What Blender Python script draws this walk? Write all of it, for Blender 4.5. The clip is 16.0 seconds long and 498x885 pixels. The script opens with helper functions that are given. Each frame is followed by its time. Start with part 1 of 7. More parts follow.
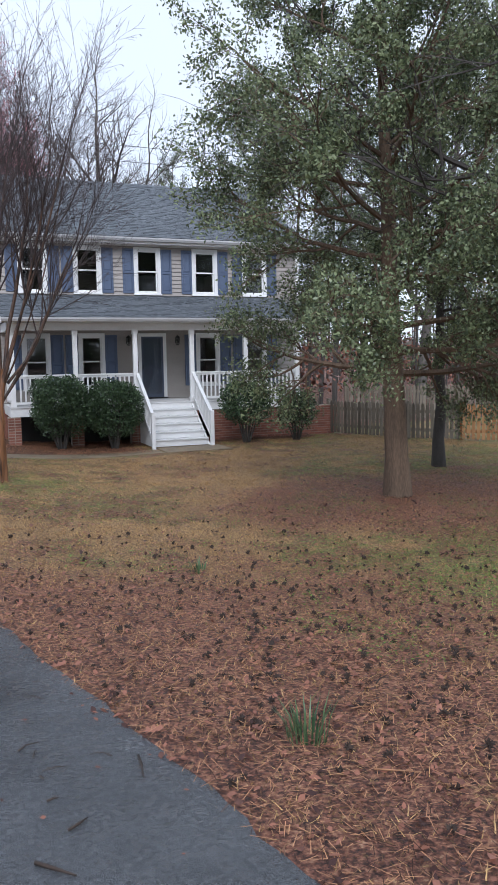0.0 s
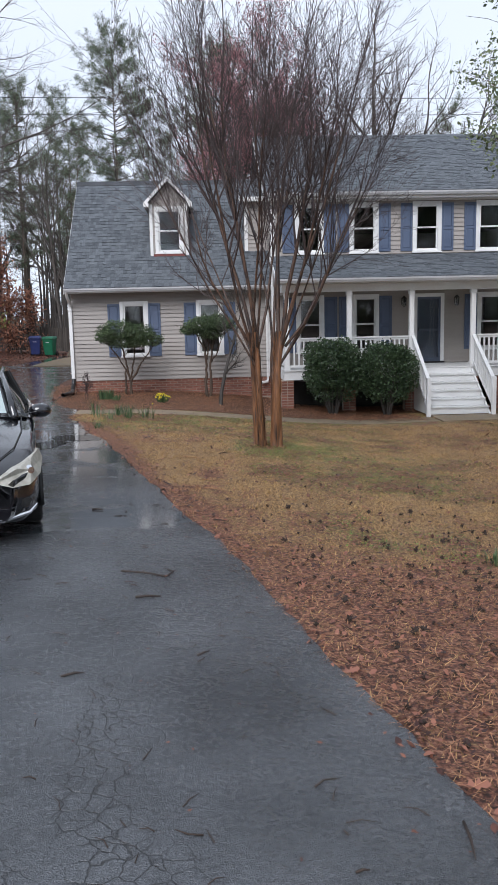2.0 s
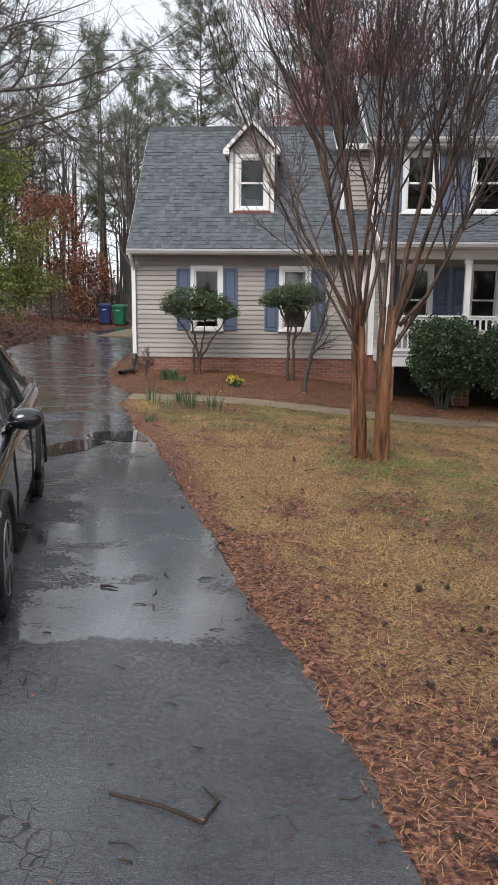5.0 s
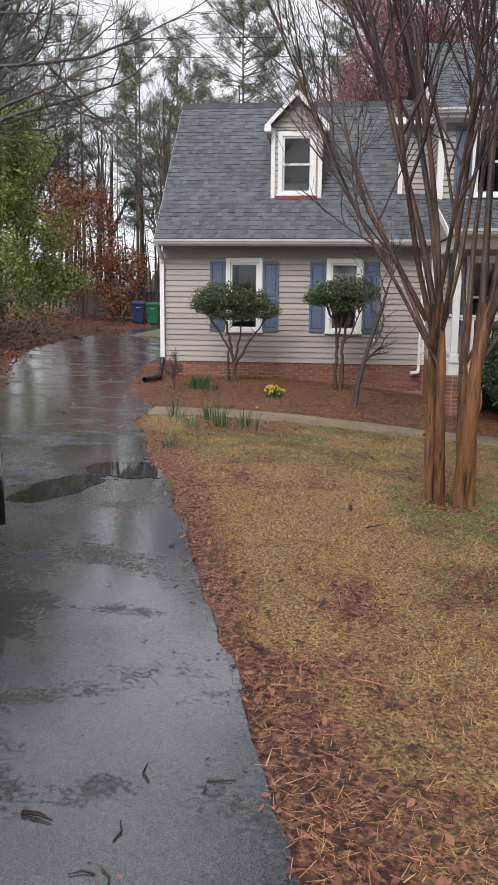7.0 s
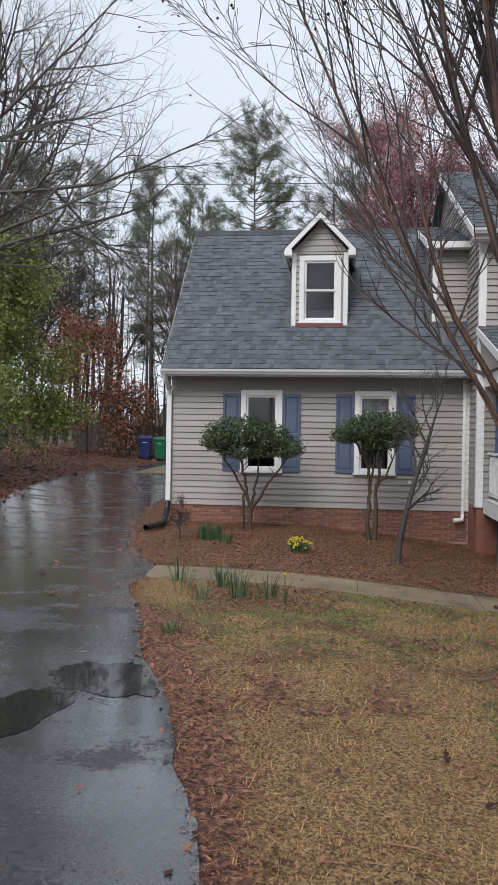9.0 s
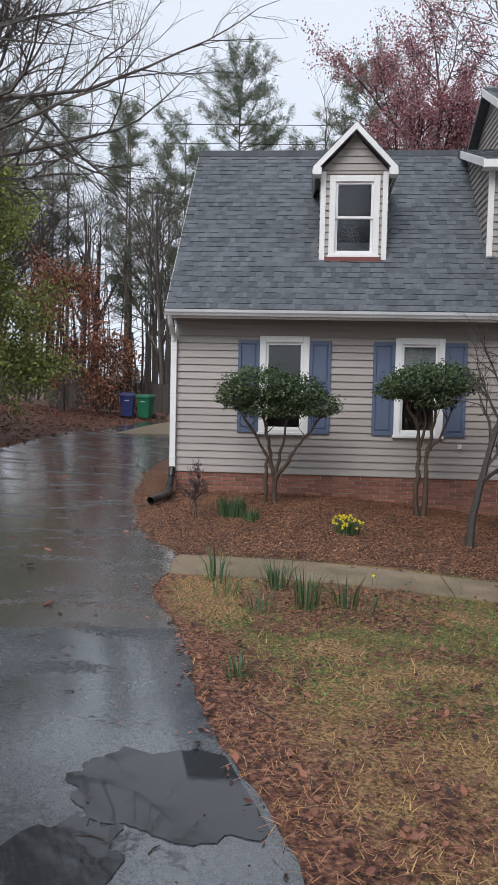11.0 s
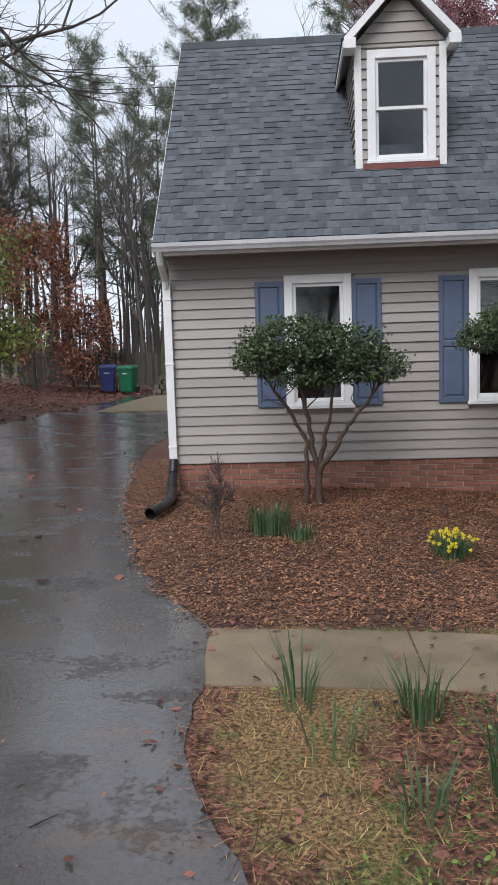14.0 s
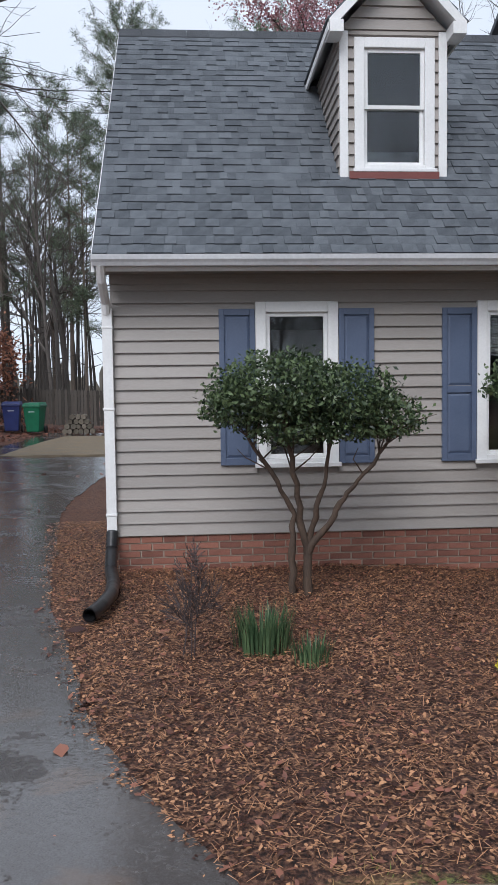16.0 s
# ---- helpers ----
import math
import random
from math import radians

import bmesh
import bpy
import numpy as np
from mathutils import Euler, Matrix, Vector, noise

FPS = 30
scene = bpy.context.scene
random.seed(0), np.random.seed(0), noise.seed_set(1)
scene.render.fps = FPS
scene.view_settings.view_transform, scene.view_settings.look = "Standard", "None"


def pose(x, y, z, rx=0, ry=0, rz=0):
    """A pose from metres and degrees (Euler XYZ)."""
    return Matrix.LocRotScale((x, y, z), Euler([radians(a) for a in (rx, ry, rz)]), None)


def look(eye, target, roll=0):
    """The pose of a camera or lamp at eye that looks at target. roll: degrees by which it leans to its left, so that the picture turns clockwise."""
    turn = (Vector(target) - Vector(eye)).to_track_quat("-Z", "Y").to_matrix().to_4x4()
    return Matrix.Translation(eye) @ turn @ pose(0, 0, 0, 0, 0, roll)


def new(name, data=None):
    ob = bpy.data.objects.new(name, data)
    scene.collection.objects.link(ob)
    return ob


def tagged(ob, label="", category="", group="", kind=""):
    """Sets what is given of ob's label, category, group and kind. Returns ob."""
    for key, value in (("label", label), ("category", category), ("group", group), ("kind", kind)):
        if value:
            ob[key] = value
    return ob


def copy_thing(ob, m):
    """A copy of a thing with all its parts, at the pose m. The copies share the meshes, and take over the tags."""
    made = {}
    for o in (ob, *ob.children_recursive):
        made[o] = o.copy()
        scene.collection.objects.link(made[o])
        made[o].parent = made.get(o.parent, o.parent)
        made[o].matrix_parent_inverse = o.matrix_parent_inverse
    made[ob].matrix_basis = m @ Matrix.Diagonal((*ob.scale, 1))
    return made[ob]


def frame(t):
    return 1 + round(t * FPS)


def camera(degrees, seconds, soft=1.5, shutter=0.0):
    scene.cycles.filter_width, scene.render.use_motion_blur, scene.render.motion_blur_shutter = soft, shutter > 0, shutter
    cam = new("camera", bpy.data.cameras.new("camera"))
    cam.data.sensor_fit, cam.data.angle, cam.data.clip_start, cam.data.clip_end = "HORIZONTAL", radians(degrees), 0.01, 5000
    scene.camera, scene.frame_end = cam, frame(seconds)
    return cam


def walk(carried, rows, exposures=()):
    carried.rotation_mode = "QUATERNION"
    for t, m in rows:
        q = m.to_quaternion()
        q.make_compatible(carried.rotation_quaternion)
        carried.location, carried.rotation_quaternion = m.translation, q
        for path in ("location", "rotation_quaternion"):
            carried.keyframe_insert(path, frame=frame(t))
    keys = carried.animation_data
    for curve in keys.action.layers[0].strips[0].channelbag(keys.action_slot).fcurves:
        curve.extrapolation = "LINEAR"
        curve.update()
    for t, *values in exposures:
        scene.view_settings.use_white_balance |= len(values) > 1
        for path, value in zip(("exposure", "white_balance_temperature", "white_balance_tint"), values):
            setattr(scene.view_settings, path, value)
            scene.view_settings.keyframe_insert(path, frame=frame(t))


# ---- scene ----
cam = camera(35.5, 16.0, soft=1.1)
PATH = [
    (0, (-0.077, -0.08, 1.778), (0.656, 1.768, 1.562), -0.9),
    (0.5, (-0.087, -0.014, 1.763), (0.443, 1.902, 1.538), -1.1),
    (1, (-0.133, 0.137, 1.749), (0.215, 2.091, 1.502), -1.1),
    (1.5, (-0.181, 0.417, 1.767), (0.061, 2.384, 1.496), -1.1),
    (2, (-0.178, 0.78, 1.766), (-0.095, 2.756, 1.469), -1.3),
    (2.5, (-0.105, 1.282, 1.781), (-0.219, 3.255, 1.47), -1.6),
    (3, (-0.13, 1.813, 1.756), (-0.199, 3.787, 1.438), -0.8),
    (3.5, (-0.136, 2.363, 1.751), (-0.159, 4.336, 1.425), -0.4),
    (4, (-0.169, 3.05, 1.768), (-0.242, 5.019, 1.424), -0.4),
    (4.2, (-0.206, 3.296, 1.746), (-0.29, 5.264, 1.399), -0.1),
    (6.3, (-0.357, 5.728, 1.691), (-0.519, 7.684, 1.307), 0.8),
    (6.5, (-0.368, 5.98, 1.702), (-0.564, 7.933, 1.317), 0.4),
    (7, (-0.465, 6.58, 1.686), (-0.675, 8.535, 1.32), 0.6),
    (7.5, (-0.536, 7.173, 1.689), (-0.722, 9.134, 1.341), 0.7),
    (8, (-0.658, 7.815, 1.703), (-0.918, 9.774, 1.395), 0.4),
    (8.5, (-0.812, 8.323, 1.739), (-1.049, 10.302, 1.571), 0.5),
    (9, (-0.936, 8.879, 1.716), (-1.171, 10.865, 1.689), 0.9),
    (9.2, (-1.007, 9.093, 1.712), (-1.237, 11.079, 1.678), 0.8),
    (11.3, (-2.159, 11.57, 1.576), (-2.315, 13.559, 1.438), 1.3),
    (11.5, (-2.209, 11.799, 1.559), (-2.398, 13.785, 1.418), 0.8),
    (12, (-2.341, 12.369, 1.537), (-2.587, 14.349, 1.399), 0.3),
    (12.5, (-2.514, 12.902, 1.547), (-2.754, 14.881, 1.388), 0.3),
    (13, (-2.531, 13.516, 1.561), (-2.864, 15.477, 1.36), -1.3),
    (13.5, (-2.665, 14.036, 1.557), (-2.965, 16.002, 1.35), -1.9),
    (14, (-2.863, 14.57, 1.559), (-2.979, 16.555, 1.343), -1.8),
    (14.5, (-3.135, 15.12, 1.586), (-3.091, 17.109, 1.38), -0.5),
    (15, (-3.068, 15.582, 1.619), (-2.855, 17.559, 1.408), -1.5),
    (15.5, (-3.201, 16.101, 1.607), (-3.037, 18.083, 1.395), -2.2),
    (16, (-3.553, 16.591, 1.654), (-3.418, 18.582, 1.527), -0.8),
]
walk(cam, [(t, look(eye, target, roll)) for t, eye, target, roll in PATH], exposures=((0.0, 0.54, 5800, 13), (1.0, 0.58, 5900, 13), (2.5, 0.44, 6150, 13), (4.0, 0.50, 6450, 12),
     (6.5, 0.58, 6650, 13), (8.0, 0.48, 6500, 12), (9.0, 0.30, 6300, 12), (11.5, 0.34, 6250, 12), (13.0, 0.42, 6200, 12), (14.5, 0.34, 6150, 12), (16.0, 0.36, 6000, 12)))

# ---- world and light: an overcast, wet day ----
world = bpy.data.worlds.new("overcast")
scene.world = world
world.use_nodes = True
wn = world.node_tree.nodes
wl = world.node_tree.links
wn.clear()
w_out = wn.new("ShaderNodeOutputWorld")
w_bg = wn.new("ShaderNodeBackground")
w_sky = wn.new("ShaderNodeTexSky")
w_sky.sky_type = "NISHITA"
w_sky.sun_disc = False
w_sky.sun_elevation = radians(50)
w_sky.sun_rotation = radians(200)
w_mul = wn.new("ShaderNodeVectorMath")
w_mul.operation = "SCALE"
w_mul.inputs["Scale"].default_value = 0.10
w_mix = wn.new("ShaderNodeMix")
w_mix.data_type = "RGBA"
w_mix.inputs["Factor"].default_value = 0.88
w_noise = wn.new("ShaderNodeTexNoise")
w_noise.inputs["Scale"].default_value = 1.6
w_noise.inputs["Detail"].default_value = 3
w_ramp = wn.new("ShaderNodeValToRGB")
w_ramp.color_ramp.elements[0].position, w_ramp.color_ramp.elements[0].color = 0.3, (0.64, 0.695, 0.75, 1)
w_ramp.color_ramp.elements[1].position, w_ramp.color_ramp.elements[1].color = 0.75, (0.74, 0.775, 0.815, 1)
wl.new(w_sky.outputs[0], w_mul.inputs[0])
wl.new(w_noise.outputs["Fac"], w_ramp.inputs[0])
wl.new(w_mul.outputs[0], w_mix.inputs["A"])
wl.new(w_ramp.outputs[0], w_mix.inputs["B"])
wl.new(w_mix.outputs["Result"], w_bg.inputs["Color"])
wl.new(w_bg.outputs[0], w_out.inputs["Surface"])
w_bg.inputs["Strength"].default_value = 1.0

sun = new("sun", bpy.data.lights.new("sun", "SUN"))
sun.data.energy = 1.9
sun.data.angle = radians(35)
sun.data.color = (1.0, 0.97, 0.93)
sun.matrix_world = look((-12, -20, 30), (0, 12, 0))


# ---- materials ----
def surface(name, dark, light, scale=8.0, rough=0.6, bump=0.15, fine=60.0, metal=0.0, rough_var=0.15, vary=0.0, island=0.0,
            stretch=(1, 1, 1), spec=0.5, streaks=None):
    """A material with a broad and a fine noise in colour, roughness and relief; vary: spread by object, island: by loose piece."""
    m = bpy.data.materials.new(name)
    m.use_nodes = True
    n, l = m.node_tree.nodes, m.node_tree.links
    b = n["Principled BSDF"]
    b.inputs["Metallic"].default_value = metal
    b.inputs["Specular IOR Level"].default_value = spec
    tc = n.new("ShaderNodeTexCoord")
    mp = n.new("ShaderNodeMapping")
    mp.inputs["Scale"].default_value = stretch
    l.new(tc.outputs["Object"], mp.inputs["Vector"])
    broad = n.new("ShaderNodeTexNoise")
    broad.inputs["Scale"].default_value = scale
    broad.inputs["Detail"].default_value = 5
    small = n.new("ShaderNodeTexNoise")
    small.inputs["Scale"].default_value = fine
    small.inputs["Detail"].default_value = 4
    l.new(mp.outputs[0], broad.inputs["Vector"])
    l.new(mp.outputs[0], small.inputs["Vector"])
    mixf = n.new("ShaderNodeMath")
    mixf.operation = "MULTIPLY_ADD"
    mixf.inputs[1].default_value = 0.45
    l.new(small.outputs["Fac"], mixf.inputs[0])
    add = n.new("ShaderNodeMath")
    add.operation = "MULTIPLY"
    add.inputs[1].default_value = 0.55
    l.new(broad.outputs["Fac"], add.inputs[0])
    l.new(add.outputs[0], mixf.inputs[2])
    fac = mixf.outputs[0]
    if vary or island:
        src = n.new("ShaderNodeObjectInfo").outputs["Random"] if vary else n.new("ShaderNodeNewGeometry").outputs["Random Per Island"]
        amt = n.new("ShaderNodeMath")
        amt.operation = "MULTIPLY_ADD"
        amt.inputs[1].default_value = vary or island
        amt.inputs[2].default_value = -0.5 * (vary or island)
        l.new(src, amt.inputs[0])
        plus = n.new("ShaderNodeMath")
        plus.operation = "ADD"
        l.new(fac, plus.inputs[0])
        l.new(amt.outputs[0], plus.inputs[1])
        fac = plus.outputs[0]
    ramp = n.new("ShaderNodeValToRGB")
    ramp.color_ramp.elements[0].position, ramp.color_ramp.elements[0].color = 0.28, (*dark, 1)
    ramp.color_ramp.elements[1].position, ramp.color_ramp.elements[1].color = 0.72, (*light, 1)
    l.new(fac, ramp.inputs[0])
    l.new(ramp.outputs[0], b.inputs["Base Color"])
    rr = n.new("ShaderNodeMapRange")
    rr.inputs["To Min"].default_value = max(0.02, rough - rough_var)
    rr.inputs["To Max"].default_value = min(1.0, rough + rough_var)
    l.new(broad.outputs["Fac"], rr.inputs["Value"])
    l.new(rr.outputs[0], b.inputs["Roughness"])
    if bump:
        bp = n.new("ShaderNodeBump")
        bp.inputs["Strength"].default_value = bump
        bp.inputs["Distance"].default_value = 0.01
        l.new(small.outputs["Fac"], bp.inputs["Height"])
        l.new(bp.outputs[0], b.inputs["Normal"])
    return m


SIDING = surface("vinyl_siding", (0.256, 0.231, 0.210), (0.340, 0.310, 0.284), 1.3, 0.5, 0.06, 40, vary=0.35, stretch=(0.5, 1, 3))
WHITE = surface("white_paint", (0.66, 0.66, 0.65), (0.80, 0.80, 0.79), 2.5, 0.45, 0.05, 50)
WHITE_WORN = surface("worn_white_boards", (0.50, 0.50, 0.49), (0.76, 0.76, 0.75), 6, 0.5, 0.1, 50, stretch=(0.4, 2, 2))
SHUTTER = surface("blue_grey_shutter", (0.070, 0.095, 0.155), (0.095, 0.125, 0.195), 3, 0.5, 0.08, 60)
SHINGLE = surface("asphalt_shingle", (0.058, 0.066, 0.076), (0.142, 0.156, 0.172), 7.0, 0.75, 0.7, 190, vary=0.27, spec=0.35)
SHINGLE_ISL = surface("asphalt_shingle_far", (0.058, 0.066, 0.076), (0.142, 0.156, 0.172), 7.0, 0.75, 0.7, 190, island=0.27, spec=0.35)
RIDGE = surface("dark_ridge_shingle", (0.030, 0.033, 0.038), (0.070, 0.076, 0.085), 3, 0.8, 0.6, 150, island=0.2)
BRICK = surface("red_brick", (0.15, 0.060, 0.042), (0.30, 0.125, 0.085), 6, 0.8, 0.5, 90, vary=0.35)
BRICK_ISL = surface("red_brick_far", (0.15, 0.060, 0.042), (0.30, 0.125, 0.085), 6, 0.8, 0.5, 90, island=0.35)
MORTAR = surface("mortar", (0.27, 0.22, 0.18), (0.40, 0.33, 0.27), 10, 0.9, 0.4, 120)
# near-black used as painted shade in the open gap below the porch
CRAWL_SHADE = surface("crawlspace_shade_black", (0.012, 0.012, 0.012), (0.03, 0.028, 0.025), 3, 0.9, 0.2, 40)
CONCRETE = surface("wet_concrete_walk", (0.095, 0.072, 0.047), (0.33, 0.252, 0.160), 3.0, 0.6, 0.6, 130, rough_var=0.25)
RUBBER = surface("black_plastic_pipe", (0.012, 0.012, 0.013), (0.028, 0.028, 0.03), 8, 0.35, 0.1, 60)
GUTTER = surface("white_gutter_metal", (0.38, 0.38, 0.39), (0.54, 0.54, 0.55), 2, 0.35, 0.03, 30)
FLASH = surface("red_flashing", (0.13, 0.035, 0.03), (0.20, 0.06, 0.05), 6, 0.6, 0.1, 60)
# near-black that paints in the darkness of the rooms behind the windows
ROOM_SHADE = surface("room_shade_black", (0.010, 0.010, 0.011), (0.025, 0.025, 0.027), 2, 0.9, 0.0, 30)
BLIND = surface("pale_blind", (0.30, 0.31, 0.30), (0.42, 0.42, 0.41), 3, 0.7, 0.05, 40)
DOORBLUE = surface("blue_grey_door", (0.065, 0.085, 0.13), (0.09, 0.11, 0.16), 3, 0.45, 0.05, 50)
LAMPBLACK = surface("black_lantern_metal", (0.012, 0.012, 0.012), (0.03, 0.03, 0.03), 8, 0.4, 0.1, 60, metal=0.5)
FENCEWOOD = surface("weathered_fence_wood", (0.09, 0.075, 0.055), (0.20, 0.17, 0.13), 5, 0.8, 0.4, 70, vary=0.5, stretch=(3, 3, 0.6))
FENCEDARK = surface("old_dark_fence_wood", (0.045, 0.038, 0.032), (0.11, 0.095, 0.080), 5, 0.85, 0.4, 70, vary=0.5, stretch=(3, 3, 0.6))
FENCENEW = surface("new_fence_wood", (0.30, 0.15, 0.06), (0.45, 0.25, 0.11), 5, 0.75, 0.3, 70, vary=0.5, stretch=(3, 3, 0.6))
BARK = surface("grey_brown_bark", (0.07, 0.055, 0.045), (0.17, 0.14, 0.11), 5, 0.9, 0.9, 45, stretch=(2, 2, 0.5))
BARKDARK = surface("dark_wet_bark", (0.030, 0.026, 0.023), (0.085, 0.075, 0.066), 6, 0.85, 0.8, 45, stretch=(2, 2, 0.5))
MYRTLEBARK = surface("cinnamon_myrtle_bark", (0.028, 0.017, 0.013), (0.22, 0.098, 0.042), 1.6, 0.42, 0.5, 9, stretch=(5, 5, 0.35), rough_var=0.2)
MYRTLELIMB = surface("brown_myrtle_limb", (0.026, 0.019, 0.017), (0.125, 0.068, 0.042), 2.2, 0.5, 0.4, 12, stretch=(4, 4, 0.5), rough_var=0.2)
HOLLYBARK = surface("brown_holly_bark", (0.030, 0.020, 0.015), (0.115, 0.076, 0.052), 6, 0.8, 0.7, 45, stretch=(2, 2, 0.5))
MYRTLETWIG = surface("myrtle_twigs", (0.030, 0.022, 0.022), (0.090, 0.064, 0.060), 4, 0.7, 0.2, 40)
TWIG = surface("bare_twigs", (0.050, 0.044, 0.040), (0.135, 0.118, 0.104), 3, 0.85, 0.2, 40)
OAKBARK = surface("oak_trunk_bark", (0.045, 0.030, 0.020), (0.21, 0.14, 0.09), 3, 0.85, 0.9, 30, stretch=(2, 2, 0.35))

for m in (MYRTLEBARK, MYRTLELIMB):
    for node in m.node_tree.nodes:
        if node.type == "VALTORGB":      # strong streaks where old bark peels
            node.color_ramp.elements[0].position, node.color_ramp.elements[1].position = 0.41, 0.60


def foliage(name, dark, light, rough=0.45, through_light=0.25):
    m = surface(name, dark, light, 1.5, rough, 0.0, 30, island=0.75, spec=0.4)
    n, l = m.node_tree.nodes, m.node_tree.links
    b = n["Principled BSDF"]
    t = n.new("ShaderNodeBsdfTranslucent")
    src = b.inputs["Base Color"].links[0].from_socket
    l.new(src, t.inputs["Color"])
    mx = n.new("ShaderNodeMixShader")
    mx.inputs[0].default_value = through_light
    l.new(b.outputs[0], mx.inputs[1])
    l.new(t.outputs[0], mx.inputs[2])
    l.new(mx.outputs[0], n["Material Output"].inputs["Surface"])
    return m


OAKLEAF = foliage("evergreen_oak_leaf", (0.075, 0.100, 0.055), (0.26, 0.31, 0.16), 0.4)
HOLLYLEAF = foliage("holly_leaf", (0.026, 0.044, 0.023), (0.135, 0.185, 0.085), 0.33)
HEDGELEAF = foliage("hedge_leaf", (0.028, 0.050, 0.026), (0.10, 0.155, 0.072), 0.4)
PINENEEDLE = foliage("pine_needle", (0.075, 0.105, 0.070), (0.19, 0.225, 0.145), 0.6)
REDBUD = foliage("red_maple_bloom", (0.25, 0.105, 0.115), (0.48, 0.25, 0.265), 0.7)
REDLEAF = foliage("rust_red_leaf", (0.17, 0.070, 0.045), (0.46, 0.215, 0.130), 0.6)
BUSHLEAF = foliage("yellow_green_leaf", (0.13, 0.165, 0.045), (0.38, 0.42, 0.13), 0.5)
BLADEGREEN = foliage("bulb_leaf", (0.045, 0.085, 0.040), (0.125, 0.19, 0.090), 0.4)
YELLOW = foliage("daffodil_yellow", (0.66, 0.50, 0.02), (0.82, 0.72, 0.07), 0.5)
DEADLEAF = foliage("fallen_leaf", (0.045, 0.017, 0.013), (0.30, 0.125, 0.080), 0.4, 0.1)
TANGRASS = foliage("dormant_grass", (0.15, 0.082, 0.034), (0.60, 0.385, 0.170), 0.7, 0.15)
GREENGRASS = foliage("green_grass", (0.085, 0.115, 0.026), (0.26, 0.31, 0.075), 0.6, 0.2)
WEED = foliage("weed_leaf", (0.060, 0.110, 0.018), (0.22, 0.33, 0.065), 0.5, 0.2)
PINESTRAW = foliage("pine_straw", (0.045, 0.017, 0.011), (0.50, 0.255, 0.130), 0.55, 0.05)
CONE = surface("dark_cone", (0.020, 0.013, 0.010), (0.055, 0.035, 0.025), 12, 0.8, 0.3, 80)

GLASS = bpy.data.materials.new("window_glass")
GLASS.use_nodes = True
gn, gl = GLASS.node_tree.nodes, GLASS.node_tree.links
gb = gn["Principled BSDF"]
gb.inputs["Base Color"].default_value = (0.9, 0.94, 0.95, 1)
gb.inputs["Roughness"].default_value = 0.02
gb.inputs["Transmission Weight"].default_value = 1.0
gb.inputs["IOR"].default_value = 1.5

WATER = surface("standing_water", (0.016, 0.017, 0.018), (0.034, 0.036, 0.038), 2.5, 0.035, 0.02, 9, rough_var=0.02)


# ---- mesh helpers ----
class MB:
    """Collects vertices and faces of one mesh."""

    def __init__(self):
        self.v, self.f = [], []

    def quad(self, *p):
        k = len(self.v)
        self.v.extend(tuple(q) for q in p)
        self.f.append(tuple(range(k, k + len(p))))
        return self

    def hexa(self, p):
        """Eight corners: four below, counter-clockwise, then four above."""
        k = len(self.v)
        self.v.extend(tuple(q) for q in p)
        for f in ((3, 2, 1, 0), (4, 5, 6, 7), (0, 1, 5, 4), (1, 2, 6, 5), (2, 3, 7, 6), (3, 0, 4, 7)):
            self.f.append(tuple(k + i for i in f))
        return self

    def box(self, x0, x1, y0, y1, z0, z1):
        return self.hexa([(x0, y0, z0), (x1, y0, z0), (x1, y1, z0), (x0, y1, z0), (x0, y0, z1), (x1, y0, z1), (x1, y1, z1), (x0, y1, z1)])

    def extrude(self, poly, along):
        """A flat polygon swept by the vector along."""
        k, n = len(self.v), len(poly)
        self.v.extend(tuple(p) for p in poly)
        self.v.extend(tuple(p[i] + along[i] for i in range(3)) for p in poly)
        self.f.append(tuple(range(k + n - 1, k - 1, -1)))
        self.f.append(tuple(range(k + n, k + 2 * n)))
        for i in range(n):
            j = (i + 1) % n
            self.f.append((k + i, k + j, k + n + j, k + n + i))
        return self

    def tube(self, pts, radii, n=6, cap=True):
        k = len(self.v)
        pts = [Vector(p) for p in pts]
        side = None
        for i, p in enumerate(pts):
            d = (pts[min(i + 1, len(pts) - 1)] - pts[max(i - 1, 0)])
            if d.length < 1e-9:
                d = Vector((0, 0, 1))
            d.normalize()
            if side is None:
                side = d.orthogonal().normalized()
            else:
                side = (side - d * side.dot(d))
                side = side.normalized() if side.length > 1e-6 else d.orthogonal().normalized()
            up = d.cross(side)
            for j in range(n):
                a = 2 * math.pi * j / n
                q = p + (side * math.cos(a) + up * math.sin(a)) * radii[i]
                self.v.append((q.x, q.y, q.z))
        for i in range(len(pts) - 1):
            for j in range(n):
                a, b = k + i * n + j, k + i * n + (j + 1) % n
                self.f.append((a, b, b + n, a + n))
        if cap:
            self.f.append(tuple(k + j for j in range(n - 1, -1, -1)))
            self.f.append(tuple(k + (len(pts) - 1) * n + j for j in range(n)))
        return self

    def mesh(self, name, material, smooth=False):
        me = bpy.data.meshes.new(name)
        me.from_pydata(self.v, [], self.f)
        me.materials.append(material)
        if smooth:
            me.shade_smooth()
        return me


def part(name, mb, material, parent=None, label="", smooth=False, bevel=0.0, kind="", matrix=None):
    me = mb if isinstance(mb, bpy.types.Mesh) else mb.mesh(name, material, smooth)
    ob = new(name, me)
    if parent is not None:
        ob.parent = parent
    if matrix is not None:
        ob.matrix_basis = matrix
    if bevel:
        bv = ob.modifiers.new("edge", "BEVEL")
        bv.width, bv.segments, bv.limit_method = bevel, 2, "ANGLE"
    return tagged(ob, label=label, kind=kind)


def thing(name, label, category, group="", at=(0, 0, 0), kind=""):
    ob = new(name)
    ob.location = at
    ob.empty_display_size = 0.1
    return tagged(ob, label, category, group, kind)


